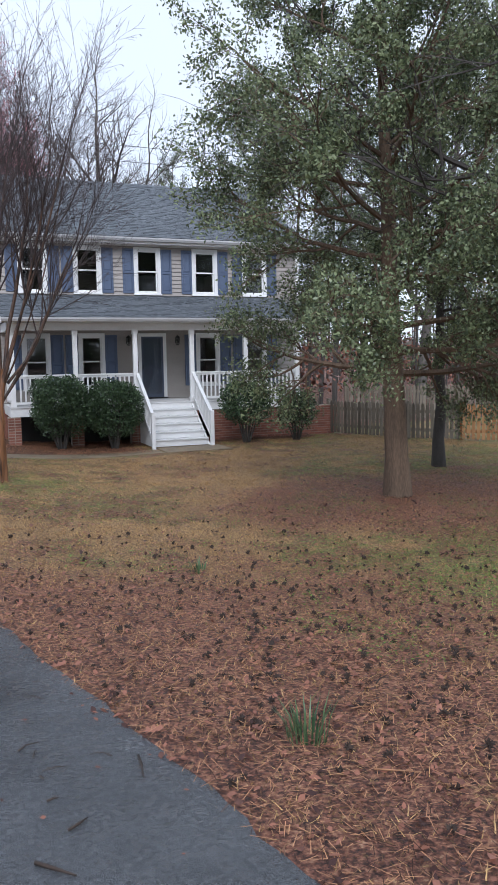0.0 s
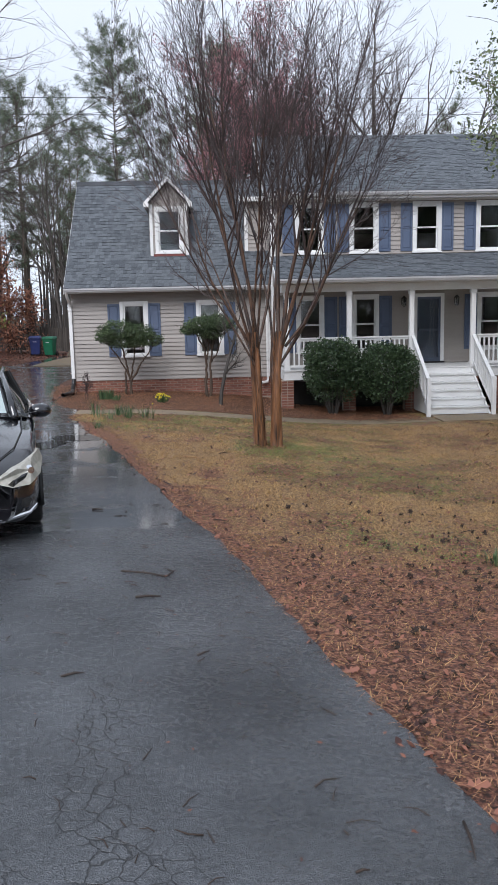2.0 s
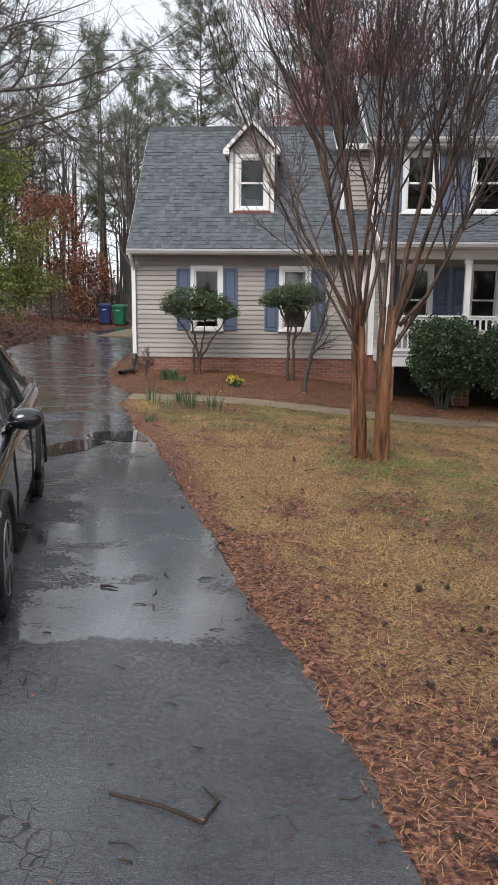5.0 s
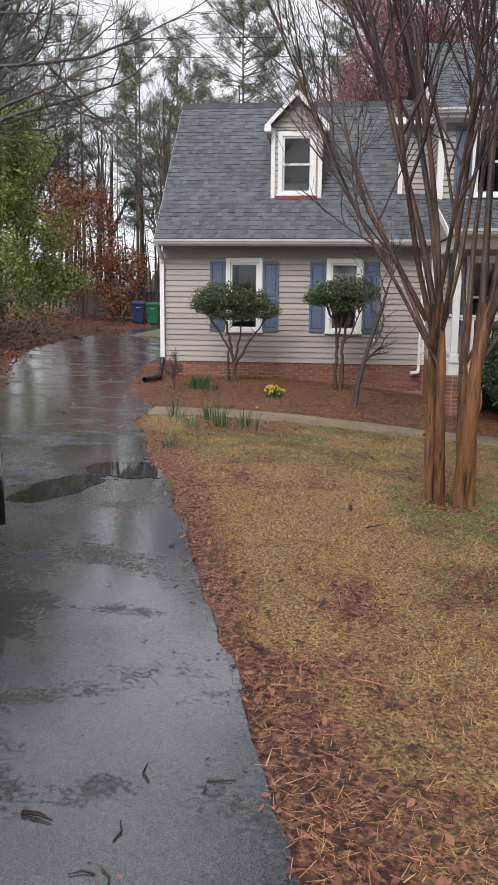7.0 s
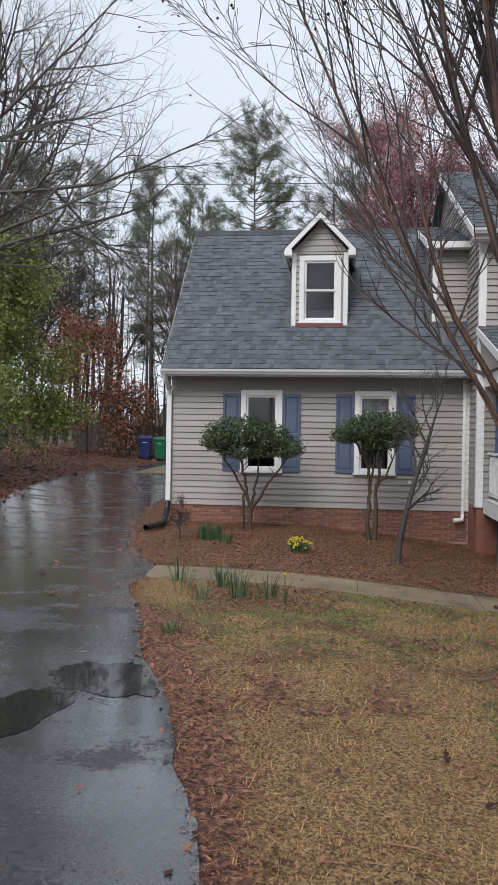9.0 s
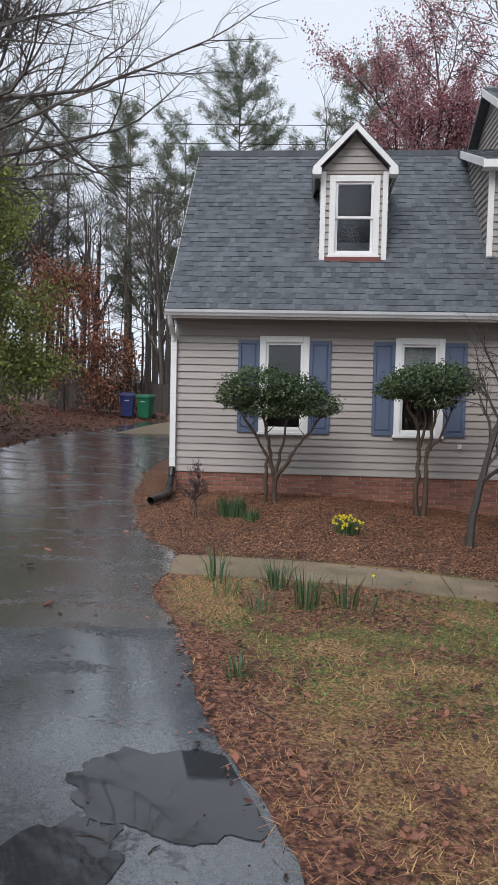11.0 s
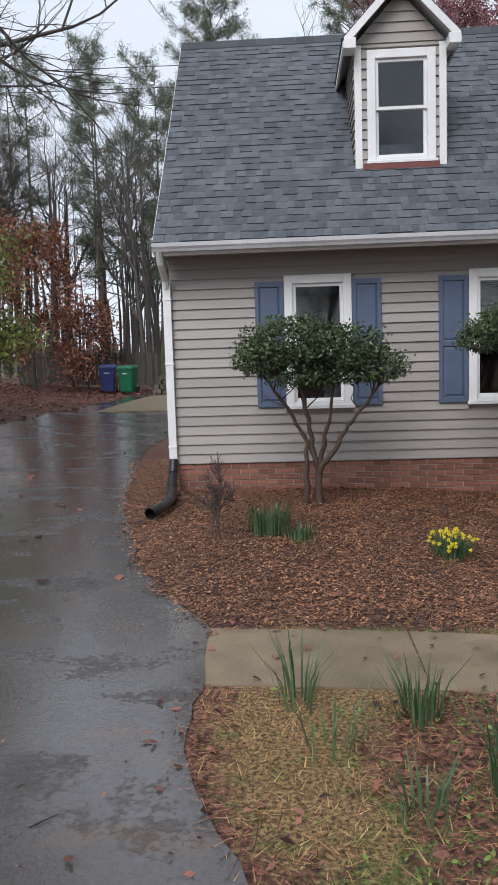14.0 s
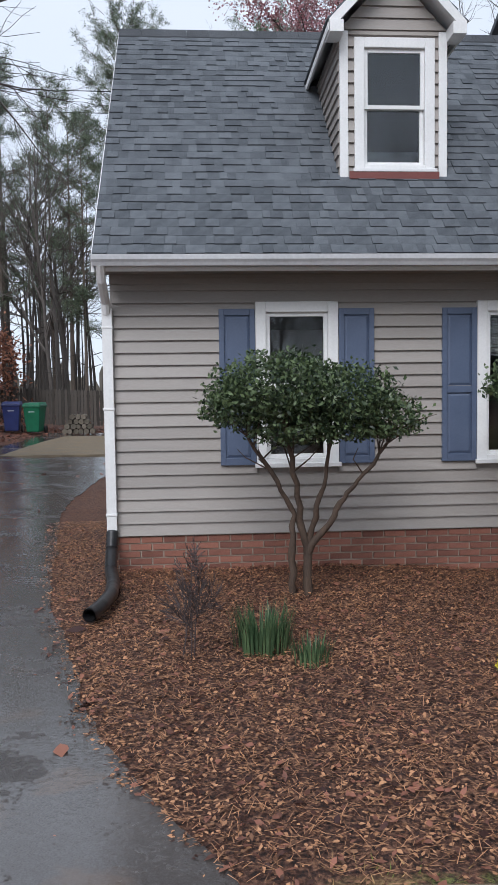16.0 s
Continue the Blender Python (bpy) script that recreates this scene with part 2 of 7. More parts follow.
def flat_pieces(name, verts, faces, material):
    me = bpy.data.meshes.new(name)
    me.from_pydata(verts, [], faces)
    me.materials.append(material)
    return me


def fast_mesh(name, verts, corners, material):
    """A mesh from an (n, 3) array of points whose faces are consecutive runs of `corners` points."""
    me = bpy.data.meshes.new(name)
    nv = len(verts)
    nf = nv // corners
    me.vertices.add(nv)
    me.vertices.foreach_set("co", np.asarray(verts, dtype=np.float32).ravel())
    me.loops.add(nv)
    me.loops.foreach_set("vertex_index", np.arange(nv, dtype=np.int32))
    me.polygons.add(nf)
    me.polygons.foreach_set("loop_start", np.arange(0, nv, corners, dtype=np.int32))
    me.materials.append(material)
    me.update(calc_edges=True)
    me.validate()
    return me


def leaf_cloud(name, centres, size, material, rng, droop=0.0, aspect=0.55):
    """Diamond leaves, each a quad bent at its waist, at the given centres with random turns."""
    c = np.asarray(centres, dtype=np.float64)
    n = len(c)
    a = rng.normal(size=(n, 3))
    a[:, 2] -= droop
    a /= np.linalg.norm(a, axis=1)[:, None]
    b = np.cross(a, rng.normal(size=(n, 3)))
    b /= np.linalg.norm(b, axis=1)[:, None] + 1e-9
    s = size * rng.uniform(0.6, 1.25, (n, 1))
    up = np.cross(a, b)
    v = np.stack([c - a * s, c + b * s * aspect + up * s * 0.2, c + a * s, c - b * s * aspect + up * s * 0.2], axis=1).reshape(-1, 3)
    return fast_mesh(name, v, 4, material)


def smooth01(a, b, x):
    t = min(1.0, max(0.0, (x - a) / (b - a)))
    return t * t * (3 - 2 * t)


def ground_z(x, y):
    """Height of the ground: level along the drive, falling to the house's right, rising a little behind it."""
    fall = -0.10 - 0.47 * smooth01(-2.6, 4.2, x)
    z = fall * smooth01(0.0, 8.0, y) - 0.03 * smooth01(0.0, 3.0, y)
    if x < -3.5 or y > 30:
        z += 0.42 * smooth01(27.0, 42.0, y)
        z += 0.5 * smooth01(-7.0, -16.0, x) if x < -7 else 0.0
    return z


def drive_right(y):
    """The drive's edge along the lawn and the bed."""
    keys = ((-12, 2.6), (0, 1.6), (2.24, 1.10), (3.2, 0.92), (4.0, 0.74), (4.8, 0.57), (5.95, 0.31), (6.52, 0.19), (7.26, 0.02), (8.25, -0.26), (8.85, -0.52),
            (10.0, -0.82), (10.6, -1.03), (12.15, -1.52), (13.96, -2.05), (15.4, -2.65), (16.2, -2.83), (16.75, -3.0), (17.5, -3.32), (17.9, -3.4), (19.3, -3.4),
            (19.9, -3.8), (20.7, -4.15), (22.7, -4.67), (24.2, -4.98), (27.7, -5.52), (29.0, -5.65), (32.0, -5.5), (36.0, -4.5), (48.0, -3.5))
    for (a, xa), (b, xb) in zip(keys, keys[1:]):
        if y <= b:
            t = max(0.0, (y - a) / (b - a))
            return xa + (xb - xa) * t
    return keys[-1][1]


def drive_left(y):
    return -5.6 - 1.0 * smooth01(8, 16, y) - 3.3 * smooth01(18, 31, y) + 1.2 * smooth01(33, 40, y)


# ---- ground ----
def zone(x, y):
    """Shares of leaf litter, green growth and mulch on the ground at a place."""
    d = x - drive_right(y)
    n1 = noise.noise((x * 0.55, y * 0.55, 3.1))
    n2 = noise.noise((x * 0.23, y * 0.23, 8.7))
    n3 = noise.noise((x * 1.3, y * 1.3, 5.5))
    n4 = noise.noise((x * 3.1, y * 3.1, 1.5))
    rag = n1 + 0.6 * n3 + 0.35 * n4
    litter = 0.27 + 0.42 * n3 + 0.70 * n4 + 0.30 * n1
    litter = max(litter, 1.0 - smooth01(0.05, 0.75, d - 0.35 * rag))
    litter = max(litter, (1.0 - smooth01(5.6, 10.6, y + 1.3 * rag)) * (1.0 - 0.65 * smooth01(1.2, 4.4, x - 0.25 * y + 1.3 * rag)) * (0.86 + 0.3 * n4))
    litter = max(litter, 0.95 * smooth01(4.1, 1.5, math.hypot((x - 7.1) / 1.2, y - 10.9) - 0.9 * rag))
    litter = max(litter, 0.75 * smooth01(0.5, 0.1, math.hypot((x + 2.0) * 0.7, y - 17.7) - 0.5 - 0.5 * rag))
    green = 0.22 + 0.5 * n2 + 0.50 * n1 + 0.55 * n3 + 0.65 * n4
    green += 0.45 * smooth01(0.2, 2.4, x - 0.42 * y + 0.4 + 0.9 * rag) * smooth01(3.0, 5.2, y + 1.2 * rag)
    green += 0.26 * smooth01(14.8, 16.2, y) * smooth01(1.0, -1.0, x)
    green += 0.35 * smooth01(1.2, 3.8, x - 0.25 * y + rag) * smooth01(9.5, 6.0, y)
    green += 0.25 * smooth01(1.0, 0.3, abs(y - 17.4)) * smooth01(2.5, -1.0, x)
    green += 0.55 * smooth01(1.7, 0.4, math.hypot(x - 0.9, y - 14.3) + 0.4 * rag)
    green -= 0.6 * smooth01(2.0, 0.5, d) * smooth01(15.4, 14.6, y)
    mulch = 0.0
    bed = smooth01(19.15, 19.45, y) * smooth01(5.2, 4.6, x)
    if bed and d > -0.2 and y < 27.5:
        mulch = bed
    if x > 4.6 and y > 20.6:
        mulch = smooth01(20.6, 21.2, y)
    if y > 26 or x < drive_left(y) or y < -4:
        mulch = 1.0
    if x > 10.5 and y > 15 and y < 24:
        mulch = 0.0
    return min(1, max(0, litter)), min(1, max(0, green)), min(1, max(0, mulch))


def ground_material():
    m = bpy.data.materials.new("lawn_and_litter")
    m.use_nodes = True
    n, l = m.node_tree.nodes, m.node_tree.links
    b = n["Principled BSDF"]
    tc = n.new("ShaderNodeTexCoord")
    att = n.new("ShaderNodeVertexColor")
    att.layer_name = "zone"
    sep = n.new("ShaderNodeSeparateColor")
    l.new(att.outputs["Color"], sep.inputs[0])

    def noise_tex(scale, detail=5):
        t = n.new("ShaderNodeTexNoise")
        t.inputs["Scale"].default_value = scale
        t.inputs["Detail"].default_value = detail
        t.inputs["Roughness"].default_value = 0.65
        l.new(tc.outputs["Object"], t.inputs["Vector"])
        return t.outputs["Fac"]

    def ramp(fac, *stops):
        r = n.new("ShaderNodeValToRGB")
        while len(r.color_ramp.elements) < len(stops):
            r.color_ramp.elements.new(0.5)
        for e, (p, c) in zip(r.color_ramp.elements, stops):
            e.position, e.color = p, (*c, 1)
        l.new(fac, r.inputs[0])
        return r.outputs[0]

    def blend(fac, a, c):
        x = n.new("ShaderNodeMix")
        x.data_type = "RGBA"
        l.new(fac, x.inputs["Factor"])
        l.new(a, x.inputs["A"])
        l.new(c, x.inputs["B"])
        return x.outputs["Result"]

    def mask(channel, noise_fac, gain):
        a = n.new("ShaderNodeMath")
        a.operation = "MULTIPLY_ADD"
        a.inputs[1].default_value = gain
        l.new(noise_fac, a.inputs[0])
        s = n.new("ShaderNodeMath")
        s.operation = "ADD"
        s.inputs[1].default_value = -0.5 * gain
        l.new(channel, s.inputs[0])
        l.new(s.outputs[0], a.inputs[2])
        r = n.new("ShaderNodeMapRange")
        r.inputs["From Min"].default_value = 0.35
        r.inputs["From Max"].default_value = 0.65
        l.new(a.outputs[0], r.inputs["Value"])
        return r.outputs[0]

    fine, mid, big, speck = noise_tex(46, 6), noise_tex(11, 6), noise_tex(1.6, 5), noise_tex(8, 7)
    tan = ramp(fine, (0.36, (0.060, 0.030, 0.014)), (0.47, (0.225, 0.132, 0.056)), (0.62, (0.53, 0.345, 0.155)))
    green = ramp(fine, (0.36, (0.034, 0.034, 0.013)), (0.47, (0.115, 0.125, 0.034)), (0.63, (0.29, 0.31, 0.085)))
    leaf = ramp(noise_tex(30, 7), (0.37, (0.030, 0.014, 0.011)), (0.47, (0.14, 0.057, 0.038)), (0.57, (0.31, 0.132, 0.080)), (0.68, (0.50, 0.29, 0.175)))
    mulch = ramp(noise_tex(40, 7), (0.38, (0.020, 0.010, 0.008)), (0.49, (0.10, 0.044, 0.029)), (0.63, (0.33, 0.165, 0.098)))
    col = blend(mask(sep.outputs[1], speck, 1.9), tan, green)
    col = blend(mask(sep.outputs[0], noise_tex(17, 7), 2.1), col, leaf)
    col = blend(mask(sep.outputs[2], mid, 0.6), col, mulch)
    l.new(col, b.inputs["Base Color"])
    rr = n.new("ShaderNodeMapRange")
    rr.inputs["To Min"].default_value = 0.55
    rr.inputs["To Max"].default_value = 0.95
    l.new(big, rr.inputs["Value"])
    l.new(rr.outputs[0], b.inputs["Roughness"])
    bp = n.new("ShaderNodeBump")
    bp.inputs["Strength"].default_value = 1.0
    bp.inputs["Distance"].default_value = 0.04
    l.new(fine, bp.inputs["Height"])
    l.new(bp.outputs[0], b.inputs["Normal"])
    return m


GROUND = ground_material()


def ground_sheet():
    xs = list(np.arange(-14, -4, 0.25)) + list(np.arange(-4, 12, 0.16)) + list(np.arange(12, 18.01, 0.25))
    ys = list(np.arange(-6, 0, 0.25)) + list(np.arange(0, 20, 0.16)) + list(np.arange(20, 34.01, 0.25))
    xs = [-900, -400, -180, -90, -50, -32, -22, -17] + xs + [21, 27, 38, 60, 110, 250, 900]
    ys = [-900, -300, -90, -40, -20, -11] + ys + [36, 38, 41, 45, 50, 58, 70, 90, 130, 220, 450, 900]
    verts = [(x, y, ground_z(x, y)) for y in ys for x in xs]
    w = len(xs)
    faces = [(j * w + i, j * w + i + 1, (j + 1) * w + i + 1, (j + 1) * w + i) for j in range(len(ys) - 1) for i in range(w - 1)]
    me = bpy.data.meshes.new("ground")
    me.from_pydata(verts, [], faces)
    me.shade_smooth()
    col = me.color_attributes.new("zone", "FLOAT_COLOR", "POINT")
    data = np.ones((len(verts), 4), dtype=np.float32)
    for i, (x, y, z) in enumerate(verts):
        data[i, :3] = zone(x, y)
    col.data.foreach_set("color", data.ravel())
    me.materials.append(GROUND)
    return tagged(new("ground", me), "dormant lawn with wet fallen leaves and pine straw", "ground", kind="structure")


ground_sheet()


def asphalt():
    m = bpy.data.materials.new("wet_asphalt")
    m.use_nodes = True
    n, l = m.node_tree.nodes, m.node_tree.links
    b = n["Principled BSDF"]
    tc = n.new("ShaderNodeTexCoord")
    sep = n.new("ShaderNodeSeparateXYZ")
    l.new(tc.outputs["Object"], sep.inputs[0])

    def noise_tex(scale, detail=5, stretch=(1, 1, 1), dist=0.0):
        mp = n.new("ShaderNodeMapping")
        mp.inputs["Scale"].default_value = stretch
        l.new(tc.outputs["Object"], mp.inputs["Vector"])
        t = n.new("ShaderNodeTexNoise")
        t.inputs["Scale"].default_value = scale
        t.inputs["Detail"].default_value = detail
        t.inputs["Distortion"].default_value = dist
        l.new(mp.outputs[0], t.inputs["Vector"])
        return t.outputs["Fac"]

    def math_node(op, a, c, d=None):
        x = n.new("ShaderNodeMath")
        x.operation = op
        for i, v in enumerate((a, c, d)):
            if v is None:
                continue
            if isinstance(v, (int, float)):
                x.inputs[i].default_value = v
            else:
                l.new(v, x.inputs[i])
        return x.outputs[0]

    def span(v, a, c, lo=0.0, hi=1.0):
        r = n.new("ShaderNodeMapRange")
        r.interpolation_type = "SMOOTHSTEP"
        for k, q in (("From Min", a), ("From Max", c), ("To Min", lo), ("To Max", hi)):
            r.inputs[k].default_value = q
        l.new(v, r.inputs["Value"])
        return r.outputs[0]

    x, y = sep.outputs[0], sep.outputs[1]
    att = n.new("ShaderNodeVertexColor")
    att.layer_name = "edge"
    side = n.new("ShaderNodeSeparateColor")
    l.new(att.outputs["Color"], side.inputs[0])
    inset = math_node("MULTIPLY", side.outputs[0], 8.0)          # metres in from the lawn's edge
    ragged = noise_tex(5, 5)
    grit = noise_tex(150, 3)
    pebble = noise_tex(38, 5)
    # three ages of paving: sealed, worn and rough, old and brown
    seam = math_node("MULTIPLY_ADD", ragged, 0.22, math_node("MULTIPLY_ADD", x, -0.43, y))
    worn = span(seam, 8.90, 9.0)
    seam2 = math_node("MULTIPLY_ADD", ragged, 0.12, math_node("MULTIPLY_ADD", x, -0.12, y))
    old = span(seam2, 17.08, 17.16)
    strip = math_node("MULTIPLY", span(math_node("MULTIPLY_ADD", ragged, 0.5, inset), 1.15, 1.45, 1.0, 0.0), math_node("SUBTRACT", 1.0, old))
    # film of water in the hollows
    hollows = noise_tex(1.15, 7, (0.75, 1.35, 1), 0.5)
    bands = noise_tex(1.0, 4, (0.10, 2.6, 1), 0.4)
    depth = math_node("MULTIPLY_ADD", ragged, 0.16, math_node("MULTIPLY_ADD", pebble, 0.20, math_node("MULTIPLY_ADD", bands, 0.26, math_node("MULTIPLY", hollows, 0.54))))
    depth = math_node("ADD", depth, math_node("MULTIPLY_ADD", worn, 0.125, -0.09))
    depth = math_node("ADD", depth, math_node("MULTIPLY", old, 0.072))
    depth = math_node("ADD", depth, math_node("MULTIPLY", math_node("MULTIPLY", strip, span(y, 7.2, 8.2)), 0.055))
    film = span(depth, 0.590, 0.655)
    crack = n.new("ShaderNodeTexVoronoi")
    crack.feature = "DISTANCE_TO_EDGE"
    crack.inputs["Scale"].default_value = 10.5
    wv = n.new("ShaderNodeVectorMath")
    wv.operation = "ADD"
    nv = n.new("ShaderNodeTexNoise")
    nv.inputs["Scale"].default_value = 4.0
    nv.inputs["Detail"].default_value = 5
    l.new(tc.outputs["Object"], nv.inputs["Vector"])
    l.new(tc.outputs["Object"], wv.inputs[0])
    small_warp = n.new("ShaderNodeVectorMath")
    small_warp.operation = "SCALE"
    small_warp.inputs["Scale"].default_value = 0.17
    l.new(nv.outputs["Color"], small_warp.inputs[0])
    l.new(small_warp.outputs[0], wv.inputs[1])
    l.new(wv.outputs[0], crack.inputs["Vector"])
    crk = span(crack.outputs["Distance"], 0.010, 0.052, 1.0, 0.0)
    crk = math_node("MULTIPLY", crk, span(noise_tex(1.5, 6, (1.7, 0.55, 1)), 0.42, 0.54))
    crk = math_node("MULTIPLY", crk, math_node("MULTIPLY", math_node("SUBTRACT", 1.0, worn), span(inset, 0.95, 1.45)))
    base = n.new("ShaderNodeValToRGB")
    base.color_ramp.elements[0].position, base.color_ramp.elements[0].color = 0.40, (0.024, 0.027, 0.031, 1)
    base.color_ramp.elements[1].position, base.color_ramp.elements[1].color = 0.62, (0.125, 0.133, 0.145, 1)
    l.new(math_node("MULTIPLY_ADD", grit, 0.5, math_node("MULTIPLY_ADD", pebble, 0.2, math_node("MULTIPLY", noise_tex(1.2, 5), 0.3))), base.inputs[0])

    def tint(fac, a, colour):
        mx = n.new("ShaderNodeMix")
        mx.data_type = "RGBA"
        mx.inputs["B"].default_value = (*colour, 1)
        l.new(fac, mx.inputs["Factor"])
        l.new(a, mx.inputs["A"])
        return mx.outputs["Result"]

    colour = tint(math_node("MULTIPLY", old, 0.65), base.outputs[0], (0.088, 0.072, 0.062))
    silt = math_node("MULTIPLY", span(noise_tex(2.2, 7, (0.8, 1.4, 1)), 0.56, 0.66), math_node("MULTIPLY", old, 0.6))
    colour = tint(silt, colour, (0.115, 0.078, 0.056))
    colour = tint(math_node("MULTIPLY", crk, 0.8), colour, (0.008, 0.008, 0.008))
    l.new(colour, b.inputs["Base Color"])
    dry = math_node("SUBTRACT", 1.0, film)
    speck = math_node("MULTIPLY_ADD", pebble, 0.6, math_node("MULTIPLY", noise_tex(13, 5, (0.7, 1.4, 1)), 0.4))
    damp = span(speck, 0.38, 0.62, 0.62, 0.16)
    damp = math_node("MULTIPLY", damp, math_node("MULTIPLY_ADD", strip, -0.30, 1.0))
    l.new(math_node("MULTIPLY_ADD", damp, dry, 0.05), b.inputs["Roughness"])
    b.inputs["Specular IOR Level"].default_value = 0.5
    # the water's own surface
    l.new(math_node("MULTIPLY_ADD", film, 0.6, span(y, 7.6, 9.2, 0.50, 0.30)), b.inputs["Coat Weight"])
    l.new(math_node("MULTIPLY_ADD", math_node("MULTIPLY", damp, dry), 0.55, 0.025), b.inputs["Coat Roughness"])
    b.inputs["Coat IOR"].default_value = 1.4
    cb = n.new("ShaderNodeBump")
    cb.inputs["Distance"].default_value = 0.006
    l.new(math_node("MULTIPLY_ADD", old, 0.40, math_node("MULTIPLY_ADD", dry, 0.55, 0.08)), cb.inputs["Strength"])
    l.new(math_node("ADD", pebble, math_node("MULTIPLY", noise_tex(11, 4, (0.55, 1.5, 1)), 0.9)), cb.inputs["Height"])
    l.new(cb.outputs[0], b.inputs["Coat Normal"])
    bp = n.new("ShaderNodeBump")
    bp.inputs["Distance"].default_value = 0.014
    l.new(math_node("MULTIPLY_ADD", dry, 0.75, 0.05), bp.inputs["Strength"])
    l.new(math_node("MULTIPLY_ADD", crk, -0.7, math_node("MULTIPLY_ADD", pebble, 0.8, grit)), bp.inputs["Height"])
    l.new(bp.outputs[0], b.inputs["Normal"])
    return m


ASPHALT = asphalt()


def driveway():
    """A slab that follows the ground, with a ragged edge along the lawn and a real thickness."""
    v, f = [], []
    ys = list(np.arange(-30, -4, 2.0)) + list(np.arange(-4, 44.51, 0.15))
    cols = 26
    rng = random.Random(4)
    for y in ys:
        wob = 0.05 * noise.noise((0, y * 1.7, 0.5)) + 0.035 * noise.noise((3, y * 6.5, 0.2)) + rng.uniform(-0.008, 0.008)
        a, c = drive_left(y), drive_right(y) + wob
        for i in range(cols):
            x = a + (c - a) * i / (cols - 1)
            v.append((x, y, ground_z(x, y) + 0.014))
        v.append((c, y, ground_z(c, y) + 0.014))
        v.append((c + 0.012, y, ground_z(c, y) - 0.06))
        v.append((a, y, ground_z(a, y) + 0.014))
        v.append((a - 0.012, y, ground_z(a, y) - 0.06))
    w = cols + 4
    for j in range(len(ys) - 1):
        for i in range(cols - 1):
            f.append((j * w + i, j * w + i + 1, (j + 1) * w + i + 1, (j + 1) * w + i))
        for k in (cols, cols + 2):
            f.append((j * w + k, j * w + k + 1, (j + 1) * w + k + 1, (j + 1) * w + k))
    me = flat_pieces("driveway", v, f, ASPHALT)
    me.shade_smooth()
    edge = np.ones((len(v), 4), dtype=np.float32)
    for i, (x, y, z) in enumerate(v):
        edge[i, :3] = min(1.0, max(0.0, (drive_right(y) - x) / 8.0))
    me.color_attributes.new("edge", "FLOAT_COLOR", "POINT").data.foreach_set("color", edge.ravel())
    return tagged(new("driveway", me), "wet black asphalt driveway with puddles and cracks", "driveway", kind="structure")


driveway()


def puddle(cx, cy, rx, ry, seed, turn=0.0):
    """A sheet of standing water with a ragged outline, lying in the drive's hollows."""
    v, f = [], []
    n, rings = 96, 5
    pts = []
    for k in range(n):
        a = 2 * math.pi * k / n
        q = (math.cos(a), math.sin(a))
        r = 1.0 + 0.34 * noise.noise((q[0] * 1.3 + seed, q[1] * 1.3, 0.3)) + 0.22 * noise.noise((q[0] * 3.5, q[1] * 3.5 + seed, 2.0)) + 0.10 * noise.noise((q[0] * 11 + seed, q[1] * 11, 5.0))
        x, y = q[0] * rx * r, q[1] * ry * r
        c, s = math.cos(turn), math.sin(turn)
        x, y = cx + x * c - y * s, cy + x * s + y * c
        pts.append((min(x, drive_right(y) - 0.02), y))
    for j in range(rings):
        t = (j + 1) / rings
        for x, y in pts:
            px, py = cx + (x - cx) * t, cy + (y - cy) * t
            v.append((px, py, ground_z(px, py) + 0.0185))
    v.append((cx, cy, ground_z(cx, cy) + 0.0185))
    for k in range(n):
        f.append((len(v) - 1, k, (k + 1) % n))
        for j in range(rings - 1):
            f.append((j * n + k, (j + 1) * n + k, (j + 1) * n + (k + 1) % n, j * n + (k + 1) % n))
    me = flat_pieces("puddle", v, f, WATER)
    me.shade_smooth()
    return tagged(new("puddle", me), "shallow rain puddle on the black asphalt", "puddle", "puddles on the drive")


puddle(-2.62, 14.42, 0.50, 0.36, 2.0, -0.25)
puddle(-3.02, 13.55, 0.26, 0.62, 3.3, -0.35)


def walkway():
    """Concrete path from the drive to the porch steps, in slabs with open joints."""
    root = thing("walkway", "wet tan concrete walkway with leaf-covered edges", "walkway", kind="structure")
    line = [(-3.42, 18.86), (-2.2, 18.78), (-0.7, 18.72), (0.8, 18.75), (2.2, 18.9), (3.4, 19.15), (4.5, 19.4), (5.2, 19.45)]
    for (x0, y0), (x1, y1) in zip(line, line[1:]):
        mb = MB()
        n = 6
        h = 0.42
        for i in range(n):
            p, q = 0.004 + 0.992 * i / n, 0.004 + 0.992 * (i + 1) / n
            xa, ya, xb, yb = x0 + (x1 - x0) * p, y0 + (y1 - y0) * p, x0 + (x1 - x0) * q, y0 + (y1 - y0) * q
            za, zb = ground_z(xa, ya) + 0.009, ground_z(xb, yb) + 0.009
            mb.hexa([(xa, ya - h, za - 0.12), (xb, yb - h, zb - 0.12), (xb, yb + h, zb - 0.12), (xa, ya + h, za - 0.12),
                     (xa, ya - h, za), (xb, yb - h, zb), (xb, yb + h, zb), (xa, ya + h, za)])
        part("slab", mb, CONCRETE, root)
    mb = MB()
    z = ground_z(6, 19.4) + 0.035
    mb.box(5.22, 7.0, 18.9, 20.0, z - 0.15, z)
    part("landing_slab", mb, CONCRETE, root, bevel=0.01)
    return root


